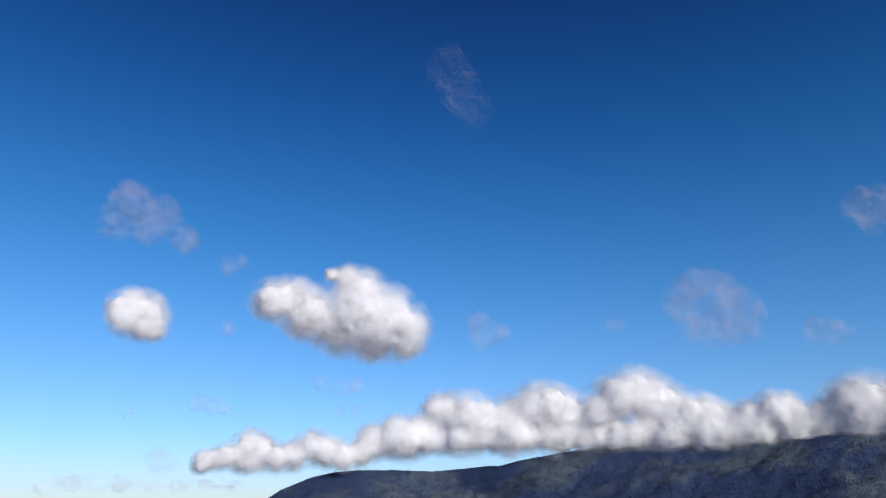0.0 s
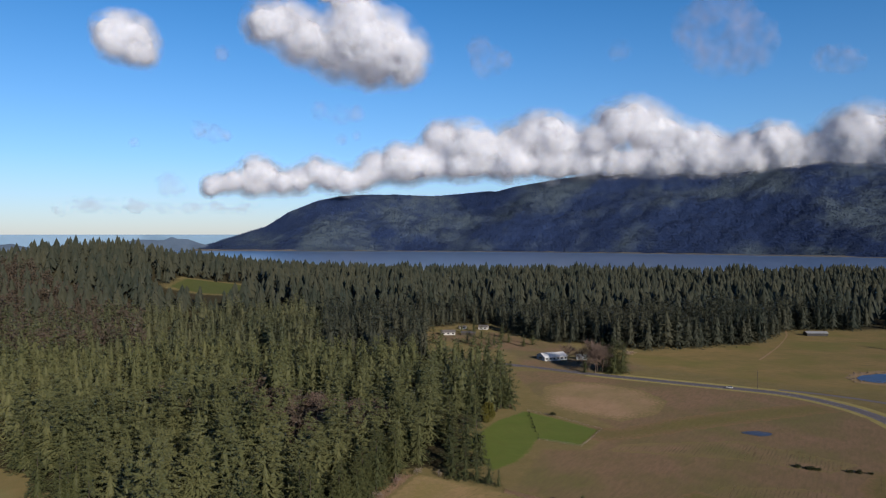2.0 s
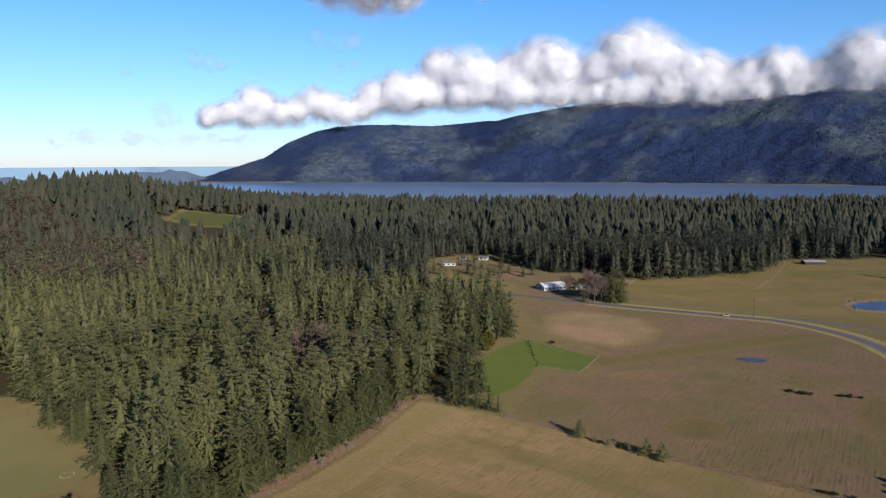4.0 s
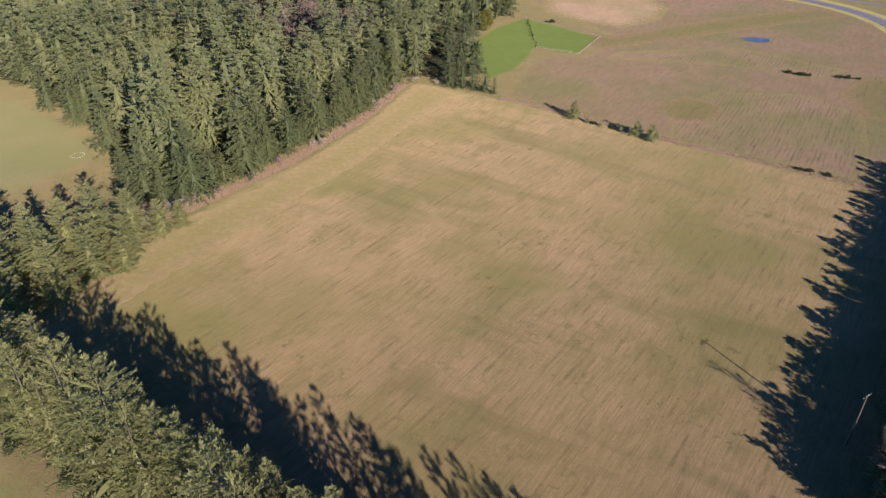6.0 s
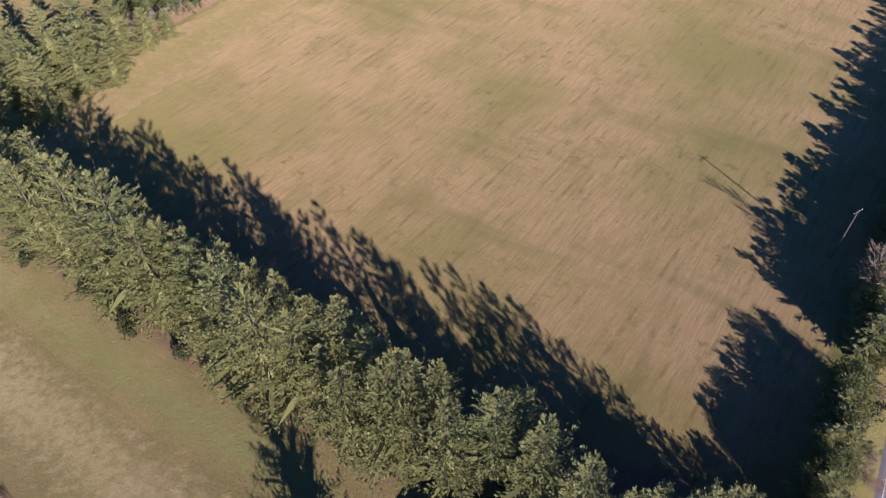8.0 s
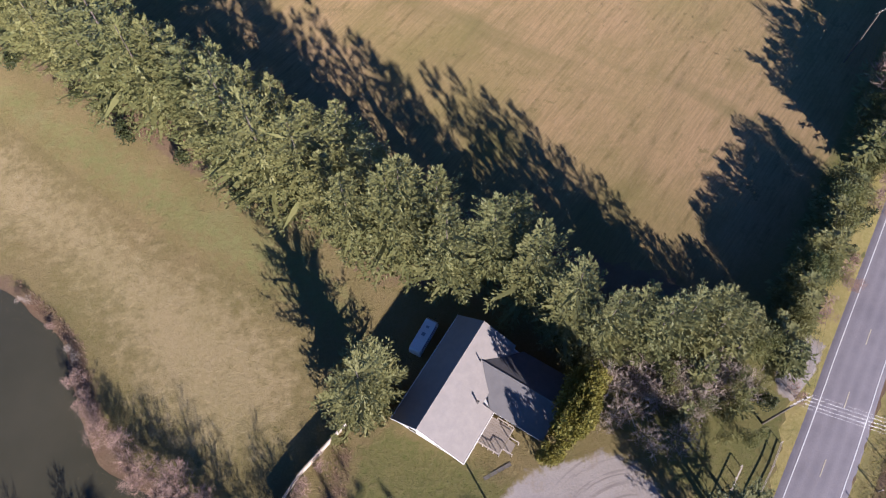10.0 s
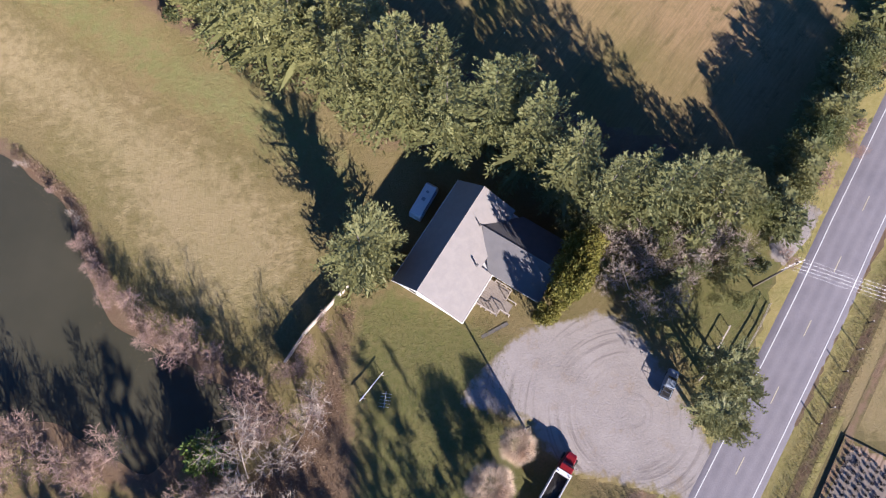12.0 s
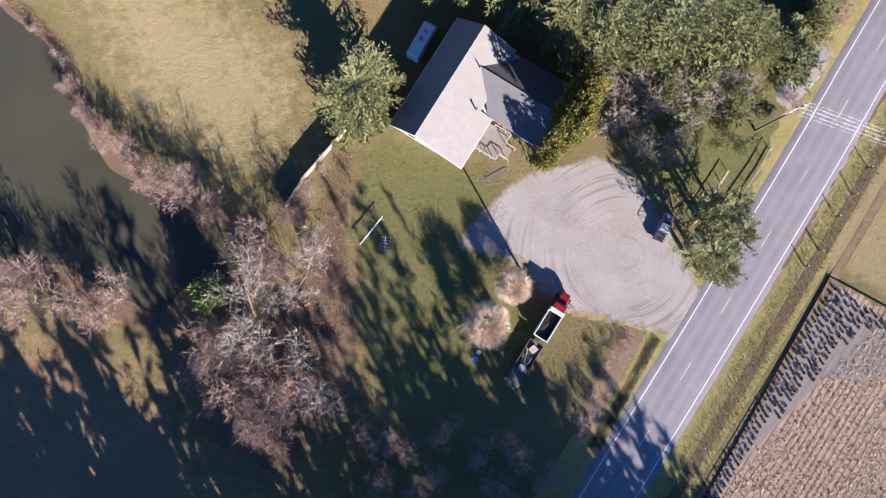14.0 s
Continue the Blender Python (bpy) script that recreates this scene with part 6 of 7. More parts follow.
part("roof_slope", slab([(0, -0.02, 6.5), (LEN, -0.02, 6.5), (LEN, E_ + 2.2, 3.95), (9.0, E_ + 2.0, 3.87), (9.0, E_, 3.0), (0, E_, 3.0)][::-1]), M["roof"], house)
part("ridge_cap", tube((0, 0.02, 6.5), (LEN, 0.02, 6.5), 0.12, 0.12, 6), M["roof"], house)
part("fascia", join(beam((-0.06, W_ + 0.05, 2.9), (-0.06, 0, 6.42), 0.07, 0.26), beam((-0.06, 0, 6.42), (-0.06, E_ - 0.05, 2.9), 0.07, 0.26)), M["white_trim"], house, "white barge boards")
part("gutter", tube((0, W_ + 0.08, 2.92), (LEN, W_ + 0.08, 2.92), 0.07, 0.07, 6), M["white_trim"], house)
part("gutter", tube((0, E_ - 0.08, 2.92), (9.0, E_ - 0.08, 2.92), 0.07, 0.07, 6), M["white_trim"], house)
part("stove_pipe", join(tube((8.6, -5.5, 3.0), (8.6, -5.5, 5.3), 0.13, 0.13, 10), tube((8.6, -5.5, 5.3), (8.6, -5.5, 5.5), 0.22, 0.1, 10)), M["chrome"], house, "bright metal stove pipe")
part("vent_pipe", tube((14.2, -2.6, 5.2), (14.2, -2.6, 6.4), 0.1), M["dark_metal"], house)
for x in (3.2, 6.4):
    window(house, x, E_ + 0.58, 1.6, 1.5, 1.2, 0)
window(house, 0.48, 1.2, 1.6, 1.4, 1.2, -90)
window(house, 0.48, -4.0, 1.6, 1.8, 1.2, -90)
for x in (4, 9, 14):
    window(house, x, W_ - 0.48, 1.6, 1.2, 1.1, 180)
part("wing_wall", box(9.6, 19.2, -16.0, E_ + 0.6, 0, 3.0), M["white_wall"], house)
RZ = 5.4
# roofed like the main house, but in a tone darkened for its shade
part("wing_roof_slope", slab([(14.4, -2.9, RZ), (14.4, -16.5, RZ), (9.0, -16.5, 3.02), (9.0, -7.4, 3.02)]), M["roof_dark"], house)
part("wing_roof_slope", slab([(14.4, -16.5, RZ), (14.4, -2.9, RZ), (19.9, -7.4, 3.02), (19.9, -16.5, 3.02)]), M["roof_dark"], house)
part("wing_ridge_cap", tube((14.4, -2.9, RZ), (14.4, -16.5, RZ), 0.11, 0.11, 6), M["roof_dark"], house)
# porch, ramp and steps on the side of the drive
deck = thing("deck", "weathered timber deck with pale railings and steps", "deck", (-4.1, 23.3, 0), math.degrees(math.atan2(0.848, 0.53)))
for k in range(13):
    part("board", box(4.2 + 0.36 * k, 4.52 + 0.36 * k, -11.9, -8.0, 0.72, 0.78), M["deck"], deck)
for k in range(4):
    part("step", box(5.3, 7.2, -12.3 - 0.32 * k, -11.95 - 0.32 * k, 0.52 - 0.17 * k, 0.58 - 0.17 * k), M["deck"], deck)
for a, q in (((4.2, -11.9), (5.2, -11.9)), ((7.3, -11.9), (8.9, -11.9)), ((4.2, -11.9), (4.2, -8.1)), ((8.9, -11.9), (8.9, -9.0)), ((7.3, -11.9), (7.3, -13.6)), ((5.2, -11.9), (5.2, -13.6))):
    part("rail", beam((*a, 1.72), (*q, 1.72), 0.14, 0.06), M["rail_wood"], deck)
    n = max(2, int(math.dist(a, q) / 0.9) + 1)
    for i in range(n):
        x, y = a[0] + (q[0] - a[0]) * i / (n - 1), a[1] + (q[1] - a[1]) * i / (n - 1)
        part("post", box(x - 0.05, x + 0.05, y - 0.05, y + 0.05, 0.0, 1.76), M["rail_wood"], deck)


def simple_house(name, label, x, y, turn, l, w, hw, hr, wall, roof, windows=4):
    e = thing(name, label, "house", (x, y, float(land(x, y))), turn)
    part("wall", box(-l / 2, l / 2, -w / 2, w / 2, -0.3, hw), wall, e)
    for s in (1, -1):
        part("roof_slope", slab([(-l / 2 - 0.5, 0, hr), (l / 2 + 0.5, 0, hr), (l / 2 + 0.5, s * (w / 2 + 0.6), hw - 0.15), (-l / 2 - 0.5, s * (w / 2 + 0.6), hw - 0.15)]), roof, e)
    g = bmesh.new()
    for gx in (-l / 2, l / 2 - 0.2):
        vs = [g.verts.new(p) for p in ((gx, -w / 2, hw - 0.01), (gx, w / 2, hw - 0.01), (gx, 0, hr - 0.2), (gx + 0.2, -w / 2, hw - 0.01), (gx + 0.2, w / 2, hw - 0.01), (gx + 0.2, 0, hr - 0.2))]
        for q in ((0, 1, 2), (5, 4, 3), (0, 3, 4, 1), (1, 4, 5, 2), (2, 5, 3, 0)):
            g.faces.new([vs[i] for i in q])
    bmesh.ops.recalc_face_normals(g, faces=g.faces[:])
    part("gable_wall", g, wall, e)
    for i in range(windows):
        window(e, -l / 2 + l * (i + 0.5) / windows, -w / 2 - 0.02, hw * 0.55, l / windows * 0.45, hw * 0.4, 0)
    if windows:
        window(e, -l / 2 + 0.02 - 0.04, 0, hw * 0.55, w * 0.3, hw * 0.4, -90)
    return e


simple_house("farmhouse", "white farmhouse with a pale roof beside the far road", 95, 612, 20, 22, 15, 3.6, 6.2, M["white_wall"], M["white_roof"], 6)
simple_house("shed", "small grey shed behind the white farmhouse", 121, 612, -8, 9, 7, 2.8, 4.4, M["metal_roof"], M["metal_roof"], 2)
simple_house("barn", "low open-fronted barn with a pale metal roof in the far pasture", 405, 763, -3, 22, 10, 3.4, 4.8, M["dark_metal"], M["metal_roof"], 0)
simple_house("bungalow", "cream bungalow in a clearing of the wood", 5, 757, 5, 15, 10, 3.2, 5.2, M["white_wall"], M["roof"], 3)
simple_house("bungalow", "cream bungalow in a clearing of the wood", 46, 800, -15, 10, 9, 3.0, 4.8, M["white_wall"], M["roof"], 2)
simple_house("shed", "long dark shed beside the cream bungalow", 27, 755, -4, 15, 7, 2.8, 4.2, M["pole_wood"], M["roof_dark"], 0)
simple_house("shed", "small pale shed behind the clearing", 22, 800, 15, 8, 5, 2.6, 3.8, M["white_wall"], M["roof"], 1)
simple_house("cabin", "small pale cabin among the far trees", -268, 1090, 10, 15, 9, 4, 6, M["white_wall"], M["roof"], 3)

# ---- vehicles ----


def wheel_of(parent, x, y, r, w):
    t = part("wheel", tube((x, y - w / 2, r), (x, y + w / 2, r), r, r, 18), M["rubber"], parent, "black tyre")
    part("rim", tube((x, y - w / 2 - 0.01, r), (x, y + w / 2 + 0.01, r), r * 0.58, r * 0.58, 12), M["chrome"], t)


def shell(sections, name_bm=None):
    """A body through cross sections (x, half width, z low, z high, half width at the top)."""
    bm = bmesh.new()
    rings = [[bm.verts.new(p) for p in ((x, -w, z0), (x, w, z0), (x, w, z0 + (z1 - z0) * 0.6), (x, wt, z1), (x, -wt, z1), (x, -w, z0 + (z1 - z0) * 0.6))] for x, w, z0, z1, wt in sections]
    for a, q in zip(rings, rings[1:]):
        for i in range(6):
            bm.faces.new((a[i], a[(i + 1) % 6], q[(i + 1) % 6], q[i]))
    bm.faces.new(rings[0][::-1])
    bm.faces.new(rings[-1])
    bmesh.ops.recalc_face_normals(bm, faces=bm.faces[:])
    bmesh.ops.bevel(bm, geom=[e for e in bm.edges], offset=0.03, segments=1, affect="EDGES")
    return bm


pickup = thing("pickup_truck", "silver blue pickup truck with a bed rack on the gravel", "pickup", (34.4, 9.9, 0.05), 63)
part("body", shell([(-2.35, 0.86, 0.45, 0.98, 0.84), (-0.55, 0.9, 0.4, 1.0, 0.86), (1.1, 0.9, 0.4, 1.0, 0.86), (2.1, 0.86, 0.42, 0.92, 0.78), (2.4, 0.78, 0.5, 0.8, 0.7)]), M["silver_paint"], pickup)
part("cab", shell([(-0.6, 0.82, 0.98, 1.6, 0.66), (-0.45, 0.84, 0.98, 1.72, 0.66), (0.6, 0.84, 0.98, 1.72, 0.66), (1.2, 0.82, 0.98, 1.05, 0.7)]), M["silver_paint"], pickup)
part("windscreen", slab([(0.66, -0.62, 1.71), (0.66, 0.62, 1.71), (1.17, 0.68, 1.14), (1.17, -0.68, 1.14)], 0.03), M["glass"], pickup, "dark windscreen")
part("bed", box(-2.25, -0.7, -0.72, 0.72, 0.9, 1.02), M["dark_metal"], pickup, "dark load bed")
for s in (1, -1):
    part("rack_rail", tube((-2.2, 0.72 * s, 1.65), (-0.5, 0.72 * s, 1.65), 0.04), M["chrome"], pickup)
    for x in (-2.2, -0.7):
        part("rack_post", tube((x, 0.72 * s, 0.95), (x, 0.72 * s, 1.65), 0.035), M["chrome"], pickup)
    part("headlight", box(2.28, 2.4, 0.42 * s - 0.16, 0.42 * s + 0.16, 0.62, 0.78, 0.02), M["white_trim"], pickup)
for x in (-2.2, -1.45, -0.7):
    part("rack_bar", tube((x, -0.72, 1.66), (x, 0.72, 1.66), 0.035), M["chrome"], pickup)
for x in (-1.45, 1.5):
    for y in (0.8, -0.8):
        wheel_of(pickup, x, y, 0.36, 0.22)

dump = thing("dump_truck", "red-cabbed dump truck with a white-sided black bed parked on the grass", "truck", (17.0, -3.6, 0.03), 57.8)
part("chassis", box(-4.0, 3.9, -0.5, 0.5, 0.6, 0.95), M["dark_metal"], dump)
part("hood", shell([(2.2, 0.95, 0.75, 1.9, 0.8), (3.5, 0.85, 0.75, 1.75, 0.7), (3.95, 0.75, 0.8, 1.6, 0.6)]), M["red_paint"], dump, "red bonnet")
part("cab", shell([(0.7, 1.1, 0.8, 2.6, 0.95), (0.9, 1.12, 0.8, 2.75, 0.98), (1.9, 1.12, 0.8, 2.75, 0.98), (2.3, 1.08, 0.8, 1.95, 0.98)]), M["red_paint"], dump, "red cab")
part("windscreen", slab([(1.95, -0.9, 2.7), (1.95, 0.9, 2.7), (2.33, 0.92, 2.02), (2.33, -0.92, 2.02)], 0.03), M["glass"], dump)
part("bed_floor", box(-4.0, 0.4, -1.15, 1.15, 1.1, 1.3), M["dark_metal"], dump)
for s in (1, -1):
    part("bed_side", box(-4.05, 0.45, 1.15 * s - 0.07, 1.15 * s + 0.07, 1.1, 2.5, 0.02), M["white_paint"], dump, "white bed side")
    part("mirror", box(2.1, 2.2, 1.3 * s - 0.12, 1.3 * s + 0.12, 1.9, 2.4, 0.02), M["chrome"], dump)
    part("exhaust_stack", tube((0.58, 0.9 * s, 1.0), (0.58, 0.9 * s, 3.0), 0.08), M["chrome"], dump)
part("bed_front", box(0.36, 0.5, -1.2, 1.2, 1.1, 2.75, 0.02), M["white_paint"], dump)
part("cab_guard", box(0.45, 1.0, -1.2, 1.2, 2.78, 2.86, 0.02), M["white_paint"], dump)
part("tailgate", box(-4.1, -3.98, -1.2, 1.2, 1.1, 2.4, 0.02), M["white_paint"], dump)
ld = bmesh.new()
bmesh.ops.create_grid(ld, x_segments=12, y_segments=8, size=1.0)
for q in ld.verts:
    q.co = (-1.8 + q.co.x * 2.1, q.co.y * 1.07, 1.6 + 0.45 * (1 - q.co.x ** 2) * (1 - q.co.y ** 2) + 0.08 * noise.noise(q.co * 4))
part("load", ld, M["soil"], dump, "black load in the bed")
for x in (-3.2, -2.0, 3.0):
    for y in (0.98, -0.98):
        wheel_of(dump, x, y, 0.52, 0.4)

flat = thing("flatbed_trailer", "grey plank flatbed trailer with odds and ends hitched behind the truck", "trailer", (12.4, -11.1, 0.03), 58.5)
part("frame", box(-4.0, 4.1, -0.95, 0.95, 0.6, 0.78), M["dark_metal"], flat)
part("drawbar", beam((4.0, 0, 0.65), (5.4, 0, 0.65), 0.14, 0.12), M["dark_metal"], flat)
for k in range(11):
    part("plank", box(-4.1, 4.0, -1.12 + 0.205 * k, -0.93 + 0.205 * k, 0.79, 0.84), M["old_planks"], flat)
for s in (1, -1):
    part("side_rail", box(-0.5, 4.0, 1.14 * s - 0.04, 1.14 * s + 0.04, 0.8, 1.2), M["old_planks"], flat)
    for x in (-1.2, -0.2):
        wheel_of(flat, x, 1.0 * s, 0.38, 0.24)
part("headboard", box(3.94, 4.02, -1.12, 1.12, 0.8, 1.5), M["old_planks"], flat)
bin_ = thing("bin", "pale blue plastic tub on the flatbed trailer", "tub", (12.0, -11.6, 0.87), 58.5)
part("tub", box(-0.5, 0.5, -0.42, 0.42, 0, 0.55, 0.06), M["silver_paint"], bin_)
part("lid", box(-0.54, 0.54, -0.46, 0.46, 0.55, 0.6, 0.02), M["silver_paint"], bin_)
crate = thing("crate", "worn wooden crate on the flatbed trailer", "crate", (13.9, -8.8, 0.87), 40)
for k in range(4):
    part("slat", box(-0.55, 0.55, -0.5 + 0.27 * k, -0.3 + 0.27 * k, 0.5, 0.55), M["rail_wood"], crate)
part("box", box(-0.55, 0.55, -0.5, 0.5, 0, 0.49), M["deck"], crate)

pile = thing("timber_pile", "loose pile of worn timber offcuts on the flatbed trailer", "timber", (13.0, -10.0, 0.85), 58.5)
random.seed(77)
for k in range(9):
    L_, q_ = random.uniform(0.5, 1.1), random.uniform(-0.7, 0.7)
    o = part("offcut", box(-L_, L_, -0.07, 0.07, 0, 0.08), M["deck" if k % 3 else "rail_wood"], pile)
    o.matrix_local = pose(random.uniform(-0.4, 0.4), q_, 0.09 * (k // 3), 0, 0, random.uniform(-25, 25))

rv = thing("travel_trailer", "pale blue and white travel trailer in the shade behind the house", "trailer", (-3.3, 39.4, 0.02), 61)
part("body", shell([(-3.1, 1.0, 0.5, 2.35, 0.9), (-2.9, 1.05, 0.45, 2.6, 0.98), (2.7, 1.05, 0.45, 2.6, 0.98), (3.1, 1.0, 0.6, 2.0, 0.9)]), M["white_paint"], rv)
part("roof_vent", box(-0.3, 0.3, -0.3, 0.3, 2.6, 2.78, 0.03), M["silver_paint"], rv)
part("roof_vent", box(1.2, 1.6, -0.25, 0.25, 2.6, 2.74, 0.03), M["silver_paint"], rv)
part("awning", box(-2.4, 2.2, -1.12, -1.03, 2.25, 2.4, 0.03), M["blue"], rv, "blue rolled awning")
part("stripe", box(-2.8, 2.6, -1.075, 1.075, 1.2, 1.35), M["blue"], rv, "blue stripe")
part("hitch", beam((3.0, 0, 0.5), (4.1, 0, 0.5), 0.1, 0.1), M["dark_metal"], rv)
for y in (0.95, -0.95):
    wheel_of(rv, -0.3, y, 0.34, 0.2)

car = thing("car", "white car driving on the far road", "car", (203, 496.5, 0.15), 151)
part("body", shell([(-2.2, 0.85, 0.35, 0.85, 0.8), (-1.9, 0.9, 0.3, 0.95, 0.84), (1.6, 0.9, 0.3, 0.92, 0.82), (2.2, 0.8, 0.35, 0.75, 0.72)]), M["white_paint"], car)
part("cabin", shell([(-1.9, 0.8, 0.93, 1.1, 0.7), (-1.2, 0.8, 0.93, 1.5, 0.62), (0.4, 0.8, 0.93, 1.5, 0.62), (1.1, 0.8, 0.92, 1.0, 0.7)]), M["glass"], car)
for x in (-1.35, 1.4):
    for y in (0.8, -0.8):
        wheel_of(car, x, y, 0.33, 0.2)

# ---- poles, wires, fences ----


def utility_pole(x, y, h, turn, arms=3, label="weathered timber utility pole with crossarms and wires"):
    e = thing("utility_pole", label, "pole", (x, y, float(land(x, y))), turn, "utility poles")
    part("pole", tube((0, 0, -0.3), (0, 0, h), 0.2, 0.13, 10), M["pole_wood"], e)
    for k in range(arms):
        z = h - 0.4 - 1.1 * k
        a = part("crossarm", box(-1.3, 1.3, -0.06, 0.06, z - 0.06, z + 0.06), M["rail_wood" if arms == 3 else "pole_wood"], e)
        for q in (-1.2, -0.4, 0.4, 1.2):
            part("insulator", tube((q, 0, z + 0.06), (q, 0, z + 0.24), 0.06, 0.04, 6), M["white_trim"], a)
    return e


def wires(a, b_, spread, n, sag=0.7, label="sagging power lines between the poles"):
    """Cables from pole to pole; each one a part."""
    e = thing("power_line", label, "cable", a)
    a, b_ = Vector(a), Vector(b_)
    d = (b_ - a)
    side = Vector((-d.y, d.x, 0)).normalized()
    for k in range(n):
        o = side * spread * ((k % 4) - 1.5) * 0.7 - Vector((0, 0, 1.1 * (k // 4)))
        bm = None
        p0 = None
        for i in range(13):
            t = i / 12
            p = o + d * t - Vector((0, 0, sag * 4 * t * (1 - t)))
            if p0 is not None:
                s = tube(p0, p, 0.01, 0.01, 4)
                bm = s if bm is None else join(bm, s)
            p0 = p
        part("cable", bm, M["wire" if n > 3 else "dark_metal"], e)
    return e


utility_pole(49.5, 25.4, 14.9, 20)
utility_pole(96.0, 9.5, 14, 20)
utility_pole(81.3, 98.2, 14, 30, 1)
utility_pole(222.9, 496.5, 13, 60, 1, "pale timber utility pole beside the far road")
utility_pole(24.4, 692.5, 12, 20, 1, "timber utility pole in the clearing")
wires((49.5, 25.4, 14.8), (96.0, 9.5, 13.9), 0.8, 8)
wires((49.5, 25.4, 14.8), (81.3, 98.2, 13.9), 0.8, 3)
service = utility_pole(12.2, 3.4, 7.5, 0, 0, "slim service pole at the edge of the drive")
part("meter_box", box(-0.2, 0.2, -0.32, -0.14, 1.2, 1.8, 0.02), M["white_paint"], service, "white meter box")

def board_fence(name, a, b_, h, label, step=0.22, w=0.2):
    e = thing(name, label, "fence", (*a, 0), math.degrees(math.atan2(b_[1] - a[1], b_[0] - a[0])))
    L = math.dist(a, b_)
    me = bpy.data.meshes.new("board")
    bm = box(-w / 2, w / 2, -0.015, 0.015, 0.05, h)
    bm.to_mesh(me)
    bm.free()
    me.materials.append(M["rail_wood"])
    n = int(L / step)
    for i in range(n):
        o = part("board", me, None, e)
        o.matrix_local = pose(i * step + 0.1, 0, random.uniform(-0.03, 0.03))
    for z in (0.4, h - 0.3):
        part("rail", box(0, L, 0.02, 0.08, z - 0.05, z + 0.05), M["rail_wood"], e)
    part("cap", box(0, L, -0.07, 0.09, h, h + 0.04), M["rail_wood"], e)
    return e


board_fence("board_fence", (-15.2, 25.4), (-21.9, 17.6), 1.9, "pale weathered board fence beside the conifer")
board_fence("board_fence", (-21.9, 17.6), (-24.6, 13.2), 1.7, "pale weathered board fence beside the conifer")


def post_fence(pts, h, label, wires_=0, gap=3.0, name="fence", mat="rail_wood", r=0.07, deep=0.12):
    line = []
    for a, q in zip(pts, pts[1:]):
        n = max(1, round(math.dist(a, q) / gap))
        line += [(a[0] + (q[0] - a[0]) * i / n, a[1] + (q[1] - a[1]) * i / n) for i in range(n)]
    line.append(pts[-1])
    e = thing(name, label, "fence", (line[0][0], line[0][1], float(land(*line[0]))))
    o = Vector((line[0][0], line[0][1], float(land(*line[0]))))
    for x, y in line:
        part("post", tube(Vector((x, y, float(land(x, y)) - 0.1)) - o, Vector((x, y, float(land(x, y)) + h)) - o, r, r * 0.9, 6), M[mat], e)
    for k in range(wires_):
        z = h * (k + 0.7) / wires_ - 0.05
        bm = None
        for a, q in zip(line, line[1:]):
            s = beam(Vector((*a, float(land(*a)) + z)) - o, Vector((*q, float(land(*q)) + z)) - o, 0.05, deep)
            bm = s if bm is None else join(bm, s)
        part("rail", bm, M[mat], e)
    return e


post_fence([(88.6, 391), (71.6, 360), (51, 372)], 1.2, "white rail fence round the green lawn", 2, 5.0, deep=0.07, r=0.05)
post_fence([(52, 433), (66, 419), (88.6, 391.5)], 1.2, "white rail fence round the green lawn", 2, 5.0, deep=0.07, r=0.05)
post_fence([(43.6, 9.6), (46.2, 14.2), (49.5, 18.8), (51.6, 22.4)], 1.1, "pale split-rail fence beside the road", 2, 2.4)
for x, y in [(61.7, 11.8), (58.9, 6.4), (56.5, 4.0), (64.5, 15.2), (67, 19.5)]:
    p = thing("fence_post", "weathered timber fence post on the verge", "post", (x, y, 0), random.uniform(0, 90), "fence posts")
    part("post", box(-0.08, 0.08, -0.08, 0.08, -0.1, 1.5, 0.01), M["pole_wood"], p)
    part("cap", box(-0.1, 0.1, -0.1, 0.1, 1.5, 1.54), M["rail_wood"], p)
post_fence([(72.5, -4.4), (60.4, 2.3), (39.3, -33), (31, -47)], 0.3, "low black mesh fence round the garden bed", 1, 1.6, "garden_fence", "dark_metal", 0.04, 0.22)

rail = thing("rail_fence", "low pale plank rail fence under the roadside conifers", "fence", (39.3, 10.6, 0.05), 56.5)
for k in range(6):
    part("post", box(2.0 * k - 0.06, 2.0 * k + 0.06, -0.06, 0.06, 0, 0.85), M["rail_wood"], rail)
for k in range(5):
    part("rail", box(2.0 * k + 0.03, 2.0 * k + 1.97, -0.1, 0.1, 0.85, 0.9), M["rail_wood"], rail)
cabinet = thing("utility_cabinet", "small white utility cabinet beside the gravel pull-out", "cabinet", (55.2, 40.2, 0.05), 60)
part("plinth", box(-0.75, 0.75, -0.4, 0.4, 0, 0.1), M["rail_wood"], cabinet)
part("body", box(-0.65, 0.65, -0.32, 0.32, 0.1, 1.15, 0.03), M["white_paint"], cabinet)
part("lid", box(-0.7, 0.7, -0.37, 0.37, 1.15, 1.21, 0.02), M["white_trim"], cabinet)
for s in (-0.33, 0.33):
    part("door", box(s - 0.3, s + 0.3, -0.345, -0.325, 0.16, 1.1), M["white_trim"], cabinet)
walk_way = thing("footpath", "short mossy grey slab path beside the house", "path", (8.0, 18.4, 0.06), 28)
for k in range(4):
    part("slab", box(-2.4 + 1.2 * k, -1.26 + 1.2 * k, -0.28, 0.28, 0, 0.02, 0.01), M["old_planks"], walk_way)
